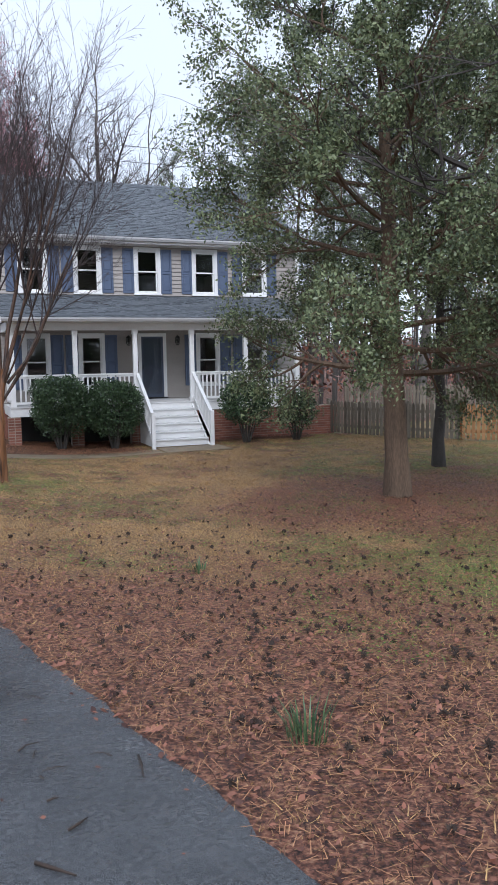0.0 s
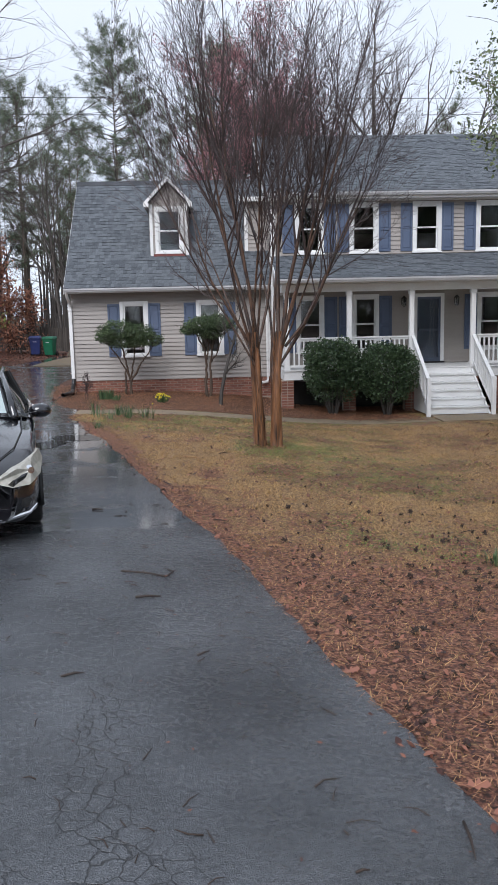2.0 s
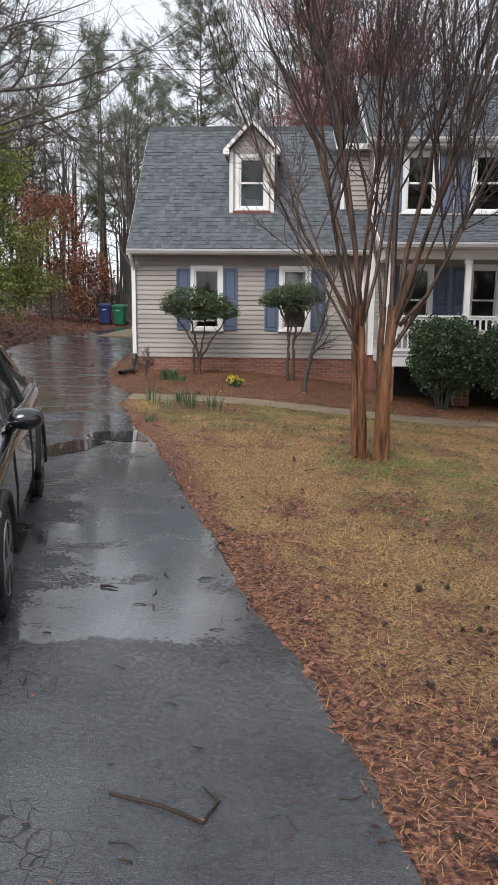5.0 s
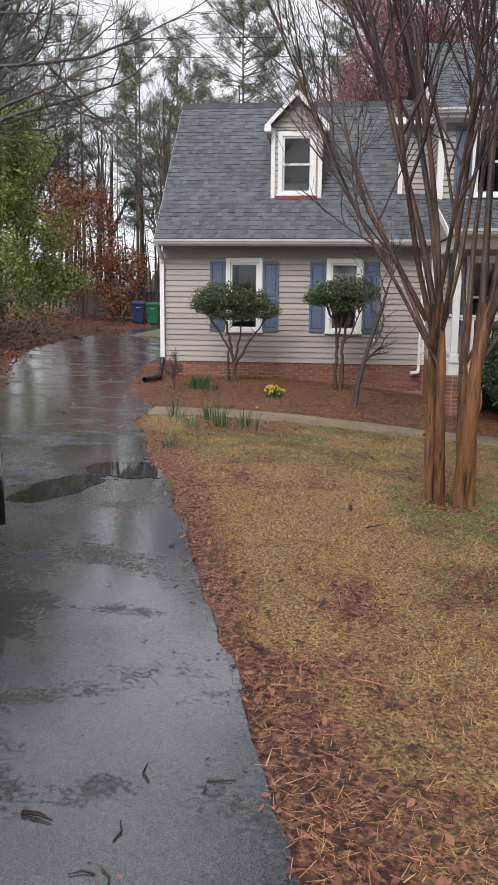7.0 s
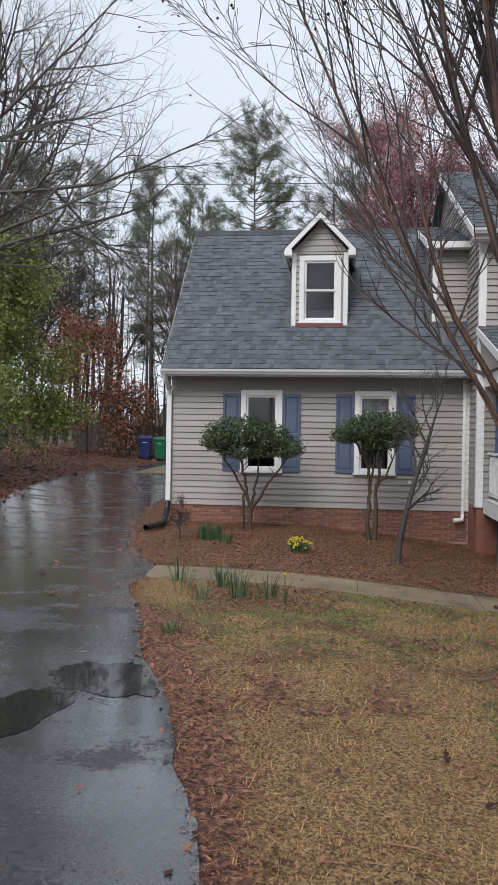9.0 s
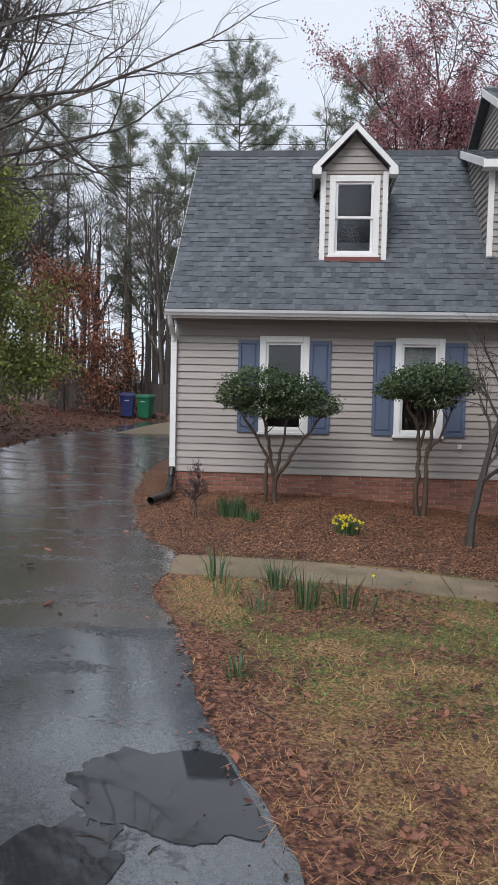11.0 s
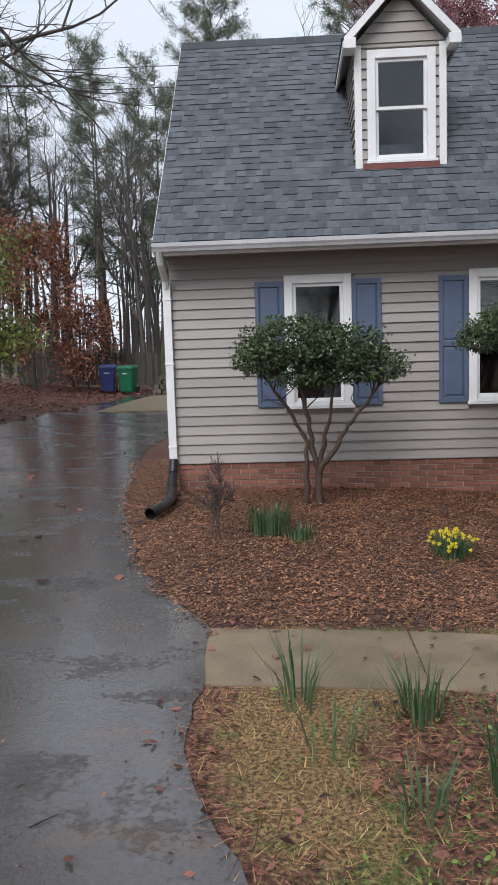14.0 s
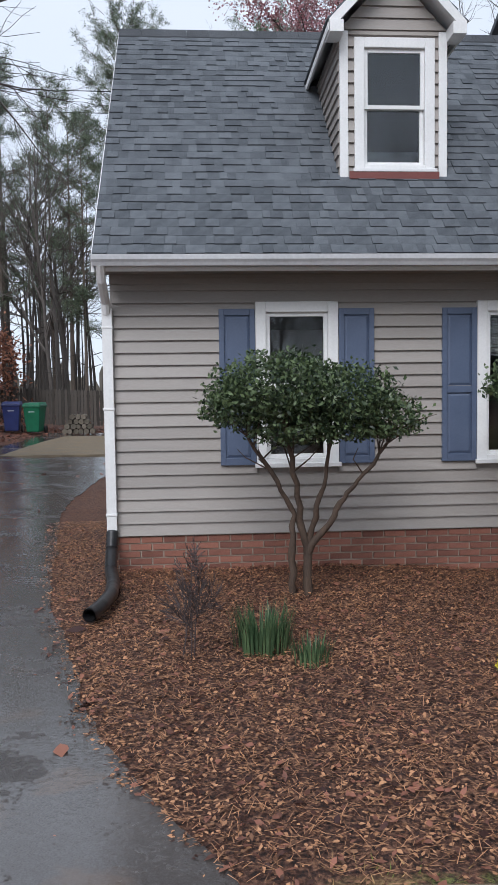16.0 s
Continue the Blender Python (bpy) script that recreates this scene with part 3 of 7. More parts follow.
walkway()
back = MB()
for i in range(6):
    y0 = 36.0 + i
    z0, z1 = ground_z(-6, y0) + 0.05, ground_z(-6, y0 + 1) + 0.05
    back.hexa([(-8.4 + 0.1 * i, y0, z0 - 0.1), (-3, y0, z0 - 0.1), (-3, y0 + 1, z1 - 0.1), (-8.3 + 0.1 * i, y0 + 1, z1 - 0.1),
               (-8.4 + 0.1 * i, y0, z0), (-3, y0, z0), (-3, y0 + 1, z1), (-8.3 + 0.1 * i, y0 + 1, z1)])
tagged(part("pavement", back, CONCRETE), "pale concrete parking pad behind the house", "pavement", kind="structure")


# ---- house ----
house = thing("house", "two-storey beige siding house with blue shutters and white porch", "house", at=(0, 0, 0))
WX0, WX1, WY = -4.38, 1.55, 24.42          # wing front
MX0, MX1, MY = 1.55, 11.1, 23.5            # main block front
COURSE = 0.122


def wall_slab(name, x0, x1, z0, z1, y, holes, thick=0.16, parent=None):
    """A wall along x with openings (x0, x1, z0, z1) cut through it."""
    mb = MB()
    xs = sorted({x0, x1, *[h[0] for h in holes], *[h[1] for h in holes]})
    for a, c in zip(xs, xs[1:]):
        mid = 0.5 * (a + c)
        cuts = sorted((h[2], h[3]) for h in holes if h[0] < mid < h[1])
        z = z0
        for lo, hi in cuts:
            if lo > z:
                mb.box(a, c, y, y + thick, z, lo)
            z = hi
        if z < z1:
            mb.box(a, c, y, y + thick, z, z1)
    return part(name, mb, SIDING, parent)


def courses(x0, x1, z0, z1, y, holes):
    """Boards of lap siding round the openings, as (x0, x1, z0, z1) runs."""
    runs = []
    k = 0
    while z0 + k * COURSE < z1 - 0.02:
        a, c = z0 + k * COURSE, min(z1, z0 + (k + 1) * COURSE)
        spans = [(x0, x1)]
        for h in holes:
            if h[2] < c - 0.02 and h[3] > a + 0.02:
                nxt = []
                for s, e in spans:
                    if h[1] <= s or h[0] >= e:
                        nxt.append((s, e))
                    else:
                        if h[0] > s:
                            nxt.append((s, h[0]))
                        if h[1] < e:
                            nxt.append((h[1], e))
                spans = nxt
        runs += [(s, e, a, c) for s, e in spans if e - s > 0.02]
        k += 1
    return runs


def lap_board(mb, s, e, a, c, y):
    """One lapped board, proud at its lower lip."""
    lip = 0.030
    return mb.hexa([(s, y - lip, a), (e, y - lip, a), (e, y, a), (s, y, a), (s, y - 0.004, c), (e, y - 0.004, c), (e, y, c), (s, y, c)])


def window_unit(parent, x0, x1, z0, z1, y, name="window", blind=0.0, matrix=None):
    """Double-hung window: casing, sill, two sashes with a meeting rail, and panes set back in the opening."""
    t = 0.105
    mb = MB()
    mb.box(x0, x0 + t, y - 0.045, y + 0.05, z0, z1)
    mb.box(x1 - t, x1, y - 0.045, y + 0.05, z0, z1)
    mb.box(x0 + t, x1 - t, y - 0.045, y + 0.05, z1 - t, z1)
    mb.box(x0 + t, x1 - t, y - 0.043, y + 0.05, z0, z0 + t * 0.7)
    w = part(name, mb, WHITE, parent, "white trimmed double-hung window", bevel=0.006)
    sill = MB().box(x0 - 0.02, x1 + 0.02, y - 0.075, y - 0.0455, z0 - 0.015, z0 + 0.03)
    part("sill", sill, WHITE, w, bevel=0.005)
    ix0, ix1, iz0, iz1 = x0 + t, x1 - t, z0 + t * 0.7, z1 - t
    zm = 0.5 * (iz0 + iz1)
    s = 0.042
    for lo, hi, yy in ((iz0, zm + 0.02, y + 0.02), (zm - 0.02, iz1, y - 0.012)):
        sash = MB()
        sash.box(ix0, ix0 + s, yy, yy + 0.03, lo, hi)
        sash.box(ix1 - s, ix1, yy, yy + 0.03, lo, hi)
        sash.box(ix0 + s, ix1 - s, yy, yy + 0.03, hi - s, hi)
        sash.box(ix0 + s, ix1 - s, yy, yy + 0.03, lo, lo + s)
        part("sash", sash, WHITE, w, bevel=0.004)
        pane = part("pane", MB().box(ix0 + s - 0.004, ix1 - s + 0.004, yy + 0.012, yy + 0.018, lo + s - 0.004, hi - s + 0.004), GLASS, w, "dark reflecting glass")
    if blind:
        mb = MB()
        z = iz1
        while z > iz1 - blind * (iz1 - iz0):
            mb.hexa([(ix0, y + 0.085, z - 0.026), (ix1, y + 0.085, z - 0.026), (ix1, y + 0.10, z - 0.004), (ix0, y + 0.10, z - 0.004),
                     (ix0, y + 0.084, z - 0.024), (ix1, y + 0.084, z - 0.024), (ix1, y + 0.099, z - 0.002), (ix0, y + 0.099, z - 0.002)])
            z -= 0.028
        part("blind", mb, BLIND, w)
    return w


def shutter(parent, x0, x1, z0, z1, y):
    """Raised-panel shutter: stiles and rails round two bevelled panels."""
    t, yy = 0.052, y - 0.05
    zm = z0 + 0.47 * (z1 - z0)
    mb = MB()
    mb.box(x0, x0 + t, yy, y - 0.015, z0, z1)
    mb.box(x1 - t, x1, yy, y - 0.015, z0, z1)
    for a, c in ((z0, z0 + 0.075), (zm - 0.035, zm + 0.035), (z1 - 0.065, z1)):
        mb.box(x0 + t, x1 - t, yy, y - 0.015, a, c)
    sh = part("shutter", mb, SHUTTER, parent, "blue-grey raised-panel shutter", bevel=0.004)
    for a, c in ((z0 + 0.075, zm - 0.035), (zm + 0.035, z1 - 0.065)):
        p = MB()
        o, q = x0 + t, x1 - t
        e = 0.03
        p.hexa([(o, yy + 0.022, a), (q, yy + 0.022, a), (q, yy + 0.022, c), (o, yy + 0.022, c),
                (o + e, yy + 0.008, a + e), (q - e, yy + 0.008, a + e), (q - e, yy + 0.008, c - e), (o + e, yy + 0.008, c - e)])
        part("panel", p, SHUTTER, sh)
    return sh


def shingle_places(origin, u, s, width, length, rng, expo=0.142, lo=0.07, hi=0.19, skip=None):
    """Places (along, up the slope, width) of shingle tabs in running courses."""
    out = []
    row = 0
    while row * expo < length - 0.02:
        x = -rng.uniform(0, 0.3)
        while x < width:
            w = rng.uniform(lo, hi)
            a, c = max(0, x), min(width, x + w)
            if c - a > 0.03 and not (skip and skip(a, c, row * expo)):
                out.append((a, c, row * expo))
            x += w
        row += 1
    return out


def shingle_hexa(mb, o, u, s, nrm, a, c, d, expo=0.142, length=1e9, jitter=0.0, butt=0.022):
    """One tab: its thick butt edge lies on the course below."""
    top = min(d + expo + 0.03, length)
    g = 0.001
    def at(x, y, h):
        return o + u * x + s * y + nrm * h
    b = d + jitter
    return mb.hexa([at(a + g, b, 0.004), at(c - g, b, 0.004), at(c - g, top, 0.001), at(a + g, top, 0.001),
                    at(a + g, b, butt), at(c - g, b, butt), at(c - g, top, 0.004), at(a + g, top, 0.004)])


def roof_plane(name, x0, x1, y0, z0, y1, z1, parent, near=None, skip=None, seed=1, thick=0.09, expo=0.142):
    """A sloping deck from the eave (y0, z0) up to (y1, z1), covered with shingles; those in `near` are single pieces."""
    rng = random.Random(seed)
    o, u = Vector((x0, y0, z0)), Vector((1, 0, 0))
    s = Vector((0, y1 - y0, z1 - z0))
    length = s.length
    s.normalize()
    nrm = u.cross(s)
    if nrm.z < 0:
        nrm = -nrm
    deck = MB()
    p = [o, o + u * (x1 - x0), o + u * (x1 - x0) + s * length, o + s * length]
    deck.hexa([q - nrm * thick for q in p] + p)
    roof = part(name, deck, SHINGLE_ISL, parent, "grey asphalt shingle roof")
    joined = MB()
    shared = {}
    made = 0
    for a, c, d in shingle_places(o, u, s, x1 - x0, length, rng, expo, skip=skip):
        jit = rng.uniform(-0.007, 0.004)
        butt = rng.choice((0.008, 0.019))
        if near and made < 300 and near(x0 + a, d):
            w = round((c - a) / 0.04) * 0.04 or 0.04
            key = (w, d + expo + 0.03 > length, butt)
            if key not in shared:
                shared[key] = shingle_hexa(MB(), Vector((0, 0, 0)), u, s, nrm, 0, w, 0, expo, length - d if key[1] else 1e9, butt=butt).mesh("shingle", SHINGLE)
            q = o + u * a + s * (d + jit)
            pieces.append(("shingle", shared[key], roof, Matrix.Translation(q) @ Matrix.Diagonal(((c - a) / w, 1, 1, 1))))
            made += 1
        else:
            shingle_hexa(joined, o, u, s, nrm, a, c, d, expo, length, jit, butt)
    if joined.v:
        part("shingles", joined, SHINGLE_ISL, roof, kind="stuff")
    return roof


pieces = []        # single bricks, boards and shingles, linked at the end

# wing -------------------------------------------------------------
WIN_A, WIN_B = (-2.945, -2.11, 0.915, 2.56), (-0.68, 0.13, 0.915, 2.56)
wing_holes = [(w[0] + 0.06, w[1] - 0.06, w[2] + 0.05, w[3] - 0.06) for w in (WIN_A, WIN_B)]
BRICK_TOP = 0.235
wing_wall = wall_slab("wall", WX0, WX1, BRICK_TOP, 2.98, WY, wing_holes, parent=house)
trim_holes = [WIN_A, WIN_B]
for s, e, a, c in courses(WX0 + 0.02, WX1 - 0.09, BRICK_TOP, 2.83, WY, trim_holes):
    pieces.append(("plank", lap_board(MB(), s, e, a, c, WY).mesh("plank", SIDING), wing_wall, None))
for w, b in ((WIN_A, 0.0), (WIN_B, 0.3)):
    window_unit(house, *w, WY, blind=b)
    shutter(house, w[0] - 0.365, w[0] - 0.006, w[2] + 0.015, w[3] - 0.07, WY)
    shutter(house, w[1] + 0.006, w[1] + 0.365, w[2] + 0.015, w[3] - 0.07, WY)
# gable end, back and inner closing walls
gable = MB().extrude([(WX0, WY + 0.161, 0.235), (WX0, 30.4, 0.235), (WX0, 30.4, 2.9), (WX0, 27.4, 6.42), (WX0, WY + 0.161, 3.1)], (0.15, 0, 0))
part("wall", gable, SIDING, house)
part("wall", MB().box(WX0 + 0.15, WX1, 30.25, 30.4, 0.0, 2.95), SIDING, house)
# floor and ceiling coloured near-black, the room's shade put into the colour
part("floor", MB().box(WX0 + 0.16, MX0 - 0.01, WY + 0.17, 30.24, 0.22, 0.30), ROOM_SHADE, house)
part("ceiling", MB().box(WX0 + 0.16, MX0 - 0.01, WY + 0.17, 30.24, 2.75, 2.85), ROOM_SHADE, house)

# brick foundation of the wing
found = part("foundation", MB().box(WX0 + 0.02, WX1, WY + 0.012, WY + 0.2, -0.55, BRICK_TOP - 0.003), MORTAR, house, "red brick foundation")
BH, BL = 0.0735, 0.215
brick_me = {}


def brick_mesh(w):
    w = round(w, 3)
    if w not in brick_me:
        b = 0.004
        mb = MB()
        h = 0.062
        mb.hexa([(0, 0.03, 0), (w, 0.03, 0), (w, 0.03, h), (0, 0.03, h), (b, -0.002, b), (w - b, -0.002, b), (w - b, -0.002, h - b), (b, -0.002, h - b)])
        mb.f[1] = tuple(mb.f[1])
        brick_me[w] = mb.mesh("brick", BRICK)
    return brick_me[w]


rng = random.Random(11)
for k in range(8):
    z = BRICK_TOP - 0.004 - (k + 1) * BH
    x = WX0 + 0.03 - (0.5 * (BL + 0.011) if k % 2 else 0)
    while x < WX1 - 0.05:
        a, c = max(x, WX0 + 0.02), min(x + BL, WX1 - 0.01)
        if c - a > 0.03:
            pieces.append(("brick", brick_mesh(c - a), found, Matrix.Translation((a, WY - 0.002 + rng.uniform(-0.003, 0.003), z))))
        x += BL + 0.011

# wing eaves: soffit, fascia, gutter, downspout
part("soffit", MB().box(WX0 - 0.09, WX1 - 0.01, 24.0, WY - 0.002, 2.835, 2.865), SIDING, house)
part("frieze", MB().box(WX0, WX1 - 0.09, WY - 0.028, WY - 0.002, 2.74, 2.834), SIDING, house)


def gutter(x0, x1, y, z, parent):
    """K-style gutter with an open trough."""
    prof = [(0, 0), (-0.085, 0), (-0.098, 0.03), (-0.115, 0.055), (-0.115, 0.10), (-0.104, 0.10), (-0.104, 0.062), (-0.08, 0.01), (-0.01, 0.01), (-0.01, 0.10), (0, 0.10)]
    mb = MB().extrude([(x0, y + a, z + b) for a, b in prof], (x1 - x0, 0, 0))
    return part("gutter", mb, GUTTER, parent, "white metal gutter")


part("fascia", MB().box(WX0 - 0.1, WX1 - 0.012, 23.955, 23.998, 2.80, 2.93), WHITE, house)
gutter(WX0 - 0.1, WX1 - 0.02, 23.953, 2.835, house)
SLOPE_W = (6.50 - 2.945) / (27.4 - 23.92)


def wing_skip(a, c, d):
    x0, x1 = WX0 - 0.1 + a, WX0 - 0.1 + c
    y = 23.92 + d * math.cos(math.atan(SLOPE_W))
    return (x0 > -1.99 and x1 < -0.86 and 25.05 < y < 26.4) or (x0 > 0.9 and y > 25.05)


roof_plane("roof", WX0 - 0.1, WX1 - 0.004, 23.90, 2.945, 27.4, 6.50, house, near=lambda x, d: d < 2.35 and x < 1.0, skip=wing_skip, seed=5)
back_roof = MB().hexa([(WX0 - 0.1, 27.4, 6.40), (WX1, 27.4, 6.40), (WX1, 30.8, 2.9), (WX0 - 0.1, 30.8, 2.9), (WX0 - 0.1, 27.4, 6.5), (WX1, 27.4, 6.5), (WX1, 30.8, 3.0), (WX0 - 0.1, 30.8, 3.0)])
part("roof", back_roof, SHINGLE_ISL, house)
cap = MB()
x = WX0 - 0.1
while x < WX1 - 0.05:
    e = min(x + 0.3, WX1 - 0.02)
    cap.extrude([(x, 27.26, 6.385), (x, 27.4, 6.535), (x, 27.54, 6.385), (x, 27.54, 6.36), (x, 27.4, 6.51), (x, 27.26, 6.36)], (e - x - 0.004, 0, 0))
    x = e
part("ridge_cap", cap, RIDGE, house, kind="stuff")
rake = MB().extrude([(WX0 - 0.11, 23.9, 2.93), (WX0 - 0.11, 27.4, 6.485), (WX0 - 0.11, 27.4, 6.33), (WX0 - 0.11, 23.9, 2.78)], (0.03, 0, 0))
part("rake_board", rake, WHITE, house)
spout = MB()
spout.tube([(-4.41, 23.9, 2.86), (-4.41, 24.0, 2.72), (-4.41, 24.3, 2.56), (-4.41, 24.355, 2.45)], [0.045] * 4, 8)
spout.hexa([(-4.455, 24.33, 0.24), (-4.355, 24.33, 0.24), (-4.355, 24.39, 0.24), (-4.455, 24.39, 0.24), (-4.455, 24.33, 2.5), (-4.355, 24.33, 2.5), (-4.355, 24.39, 2.5), (-4.455, 24.39, 2.5)])
for z in (0.45, 1.5, 2.3):
    spout.box(-4.462, -4.348, 24.323, 24.395, z, z + 0.025)
part("downspout", spout, WHITE, house, "white downspout with straps", bevel=0.004)
pipe_pts, pipe_r = [], []
ctrl = [(-4.405, 24.36, 0.30), (-4.41, 24.30, 0.12), (-4.39, 24.0, -0.02), (-4.32, 23.55, -0.03), (-4.29, 23.1, -0.02), (-4.33, 22.75, -0.02), (-4.40, 22.5, -0.03)]
for (p, q) in zip(ctrl, ctrl[1:]):
    for k in range(10):
        pipe_pts.append(Vector(p).lerp(Vector(q), k / 10))
for i, p in enumerate(pipe_pts):
    pipe_r.append(0.062 if i < 34 and i % 2 else 0.054 if i < 34 else 0.058)
drain = MB().tube(pipe_pts, pipe_r, 14, cap=False)
drain.tube([p for p in pipe_pts[::-1][:12]], [0.046] * 12, 14, cap=False)
tagged(part("drain_pipe", drain, RUBBER, smooth=True), "black corrugated drain pipe lying on mulch", "drain pipe")
side_spout = MB().box(1.40, 1.455, WY - 0.09, WY - 0.03, 0.15, 2.8)
part("downspout", side_spout, WHITE, house)
stub = MB().tube([(1.43, WY - 0.06, 0.15), (1.42, WY - 0.1, 0.08), (1.25, WY - 0.14, 0.06)], [0.04, 0.045, 0.045], 8)
part("spout_elbow", stub, WHITE, house)
part("corner_board", MB().box(WX1 - 0.09, WX1 - 0.004, WY - 0.03, WY - 0.001, BRICK_TOP, 2.83), WHITE, house, bevel=0.004)
part("vent_cap", MB().box(0.385, 0.45, WY - 0.08, WY - 0.026, 0.74, 0.81), WHITE, house, bevel=0.008)

# dormer -----------------------------------------------------------
DX0, DX1, DY = -1.99, -0.855, 24.87


def wing_roof_z(y):
    return 2.945 + SLOPE_W * (y - 23.90)


def wing_roof_y(z):
    return 23.90 + (z - 2.945) / SLOPE_W


dm = 0.5 * (DX0 + DX1)
dw = (-1.84, -0.985, 3.96, 5.335)
dz0 = 3.90
part("dormer_wall", wall_slab("tmp", DX0, DX1, dz0, 5.42, DY, [(dw[0] + 0.06, dw[1] - 0.06, dw[2] + 0.05, dw[3] - 0.06)]).data, SIDING, house, "beige sided dormer front")
bpy.data.objects.remove(bpy.data.objects["tmp"])
dsid = MB()
for s, e, a, c in courses(DX0 + 0.07, DX1 - 0.07, dz0, 5.42, DY, [dw]):
    lap_board(dsid, s, e, a, c, DY)
z = 5.42
while z < 6.0:
    half = 0.5 * (DX1 - DX0) * (6.02 - z) / 0.6
    half2 = max(0.02, 0.5 * (DX1 - DX0) * (6.02 - min(z + COURSE, 6.0)) / 0.6)
    y = DY
    dsid.hexa([(dm - half, y - 0.024, z), (dm + half, y - 0.024, z), (dm + half, y + 0.05, z), (dm - half, y + 0.05, z),
               (dm - half2, y - 0.004, z + COURSE), (dm + half2, y - 0.004, z + COURSE), (dm + half2, y + 0.05, z + COURSE), (dm - half2, y + 0.05, z + COURSE)])
    z += COURSE
part("dormer_siding", dsid, SIDING, house)
window_unit(house, *dw, DY)
# near-black sheet added behind the pane so the dormer looks unlit inside
part("dormer_room", MB().box(DX0 + 0.11, DX1 - 0.11, DY + 0.34, DY + 0.36, 3.6, 5.6), ROOM_SHADE, house)
for xa in (DX0, DX1 - 0.115):
    part("corner_board", MB().box(xa - 0.004 if xa == DX0 else xa + 0.03, xa + 0.085 if xa == DX0 else xa + 0.119, DY - 0.034, DY - 0.003, dz0 - 0.06, 5.40), WHITE, house, bevel=0.004)
part("flashing", MB().box(DX0 + 0.09, DX1 - 0.09, DY - 0.075, DY - 0.046, dz0 - 0.02, dz0 + 0.055), FLASH, house, "rust red flashing")
for x, sgn in ((DX0, -1), (DX1, 1)):
    yb = wing_roof_y(5.42)
    tri = MB().extrude([(x, DY + 0.161, wing_roof_z(DY + 0.161) - 0.03), (x, yb, 5.42), (x, DY + 0.161, 5.42)], (-sgn * 0.1, 0, 0))
    part("dormer_cheek", tri, SIDING, house)
    lap = MB()
    z = 3.9
    while z < 5.4:
        ye = wing_roof_y(z) if z > wing_roof_z(DY) else DY
        ye2 = wing_roof_y(z + COURSE)
        if ye2 - DY > 0.01:
            zz = min(z + COURSE, 5.42)
            lap.hexa([(x, DY, z), (x + sgn * 0.024, DY, z), (x + sgn * 0.024, max(ye, DY + 0.005), z), (x, max(ye, DY + 0.005), z),
                      (x, DY, zz), (x + sgn * 0.004, DY, zz), (x + sgn * 0.004, ye2, zz), (x, ye2, zz)])
        z += COURSE
    part("cheek_siding", lap, SIDING, house)
# dormer roof: two slopes with shingles, white rakes and soffit returns
DPEAK, DEAVE, DOV = 6.17, 5.43, 24.66
for sgn in (-1, 1):
    xe = dm + sgn * 0.71
    o = Vector((xe, DOV, DEAVE))
    s = Vector((dm - xe, 0, DPEAK - DEAVE))
    length = s.length
    s.normalize()
    u = Vector((0, 1, 0))
    nrm = s.cross(u) if sgn > 0 else u.cross(s)
    if nrm.z < 0:
        nrm = -nrm
    yb_e, yb_p = wing_roof_y(DEAVE), wing_roof_y(DPEAK)
    deck = MB()
    p = [o, Vector((xe, yb_e, DEAVE)), Vector((dm, yb_p, DPEAK)), Vector((dm, DOV, DPEAK))]
    deck.hexa([q - nrm * 0.035 for q in p] + [q for q in p])
    part("dormer_roof", deck, WHITE, house)
    sh = MB()
    for k in range(7):
        d = k * 0.142
        if d > length:
            break
        ye = yb_e + (yb_p - yb_e) * min(1, (d + 0.14) / length)
        y = DOV - 0.012 + DOV * 0
        while y < ye - 0.02:
            w = min(0.33, ye - y)
            shingle_hexa(sh, Vector((xe, 0, DEAVE)) + nrm * 0.001, u, s, nrm, y, y + w, d - (0.012 if k == 0 else 0), 0.142, length + 0.01)
            y += w
    part("shingles", sh, SHINGLE_ISL, house, kind="stuff")
    rk = MB()
    dn = Vector((0, 0, -0.125))
    a, c = Vector((xe, DOV - 0.03, DEAVE - 0.004)), Vector((dm, DOV - 0.03, DPEAK - 0.004))
    back_v = Vector((0, 0.028, 0))
    rk.hexa([a + dn, c + dn, c + dn + back_v, a + dn + back_v, a, c, c + back_v, a + back_v])
    part("rake_board", rk, WHITE, house, bevel=0.004)
    xi = dm + sgn * 0.565
    ret = MB().box(min(xe, xi), max(xe, xi), DOV - 0.036, DY + 0.02, DEAVE - 0.135, DEAVE - 0.012)
    part("eave_return", ret, WHITE, house, bevel=0.004)
    fas = MB().box(xe - 0.012, xe + 0.012, DOV, yb_e - 0.02, DEAVE - 0.11, DEAVE - 0.036)
    part("fascia", fas, WHITE, house)

# side box between wing roof and main block -------------------------
BX0, BY = 0.87, 24.95
boxw = MB()
boxw.box(BX0, MX0 - 0.002, BY, BY + 0.12, 3.95, 5.44)
boxw.extrude([(BX0, BY + 0.121, 4.02), (BX0, 27.26, 6.37), (BX0, BY + 0.121, 5.54)], (0.1, 0, 0))
part("side_box_wall", boxw, SIDING, house)
sb = MB()
for s, e, a, c in courses(BX0 + 0.07, MX0 - 0.01, 3.98, 5.43, BY, []):
    lap_board(sb, s, e, a, c, BY)
def box_front(z):
    """Where the side box's boards begin: at its front, or under its own sloping roof."""
    return max(BY, 24.67 + (z - 5.44) / 0.358)


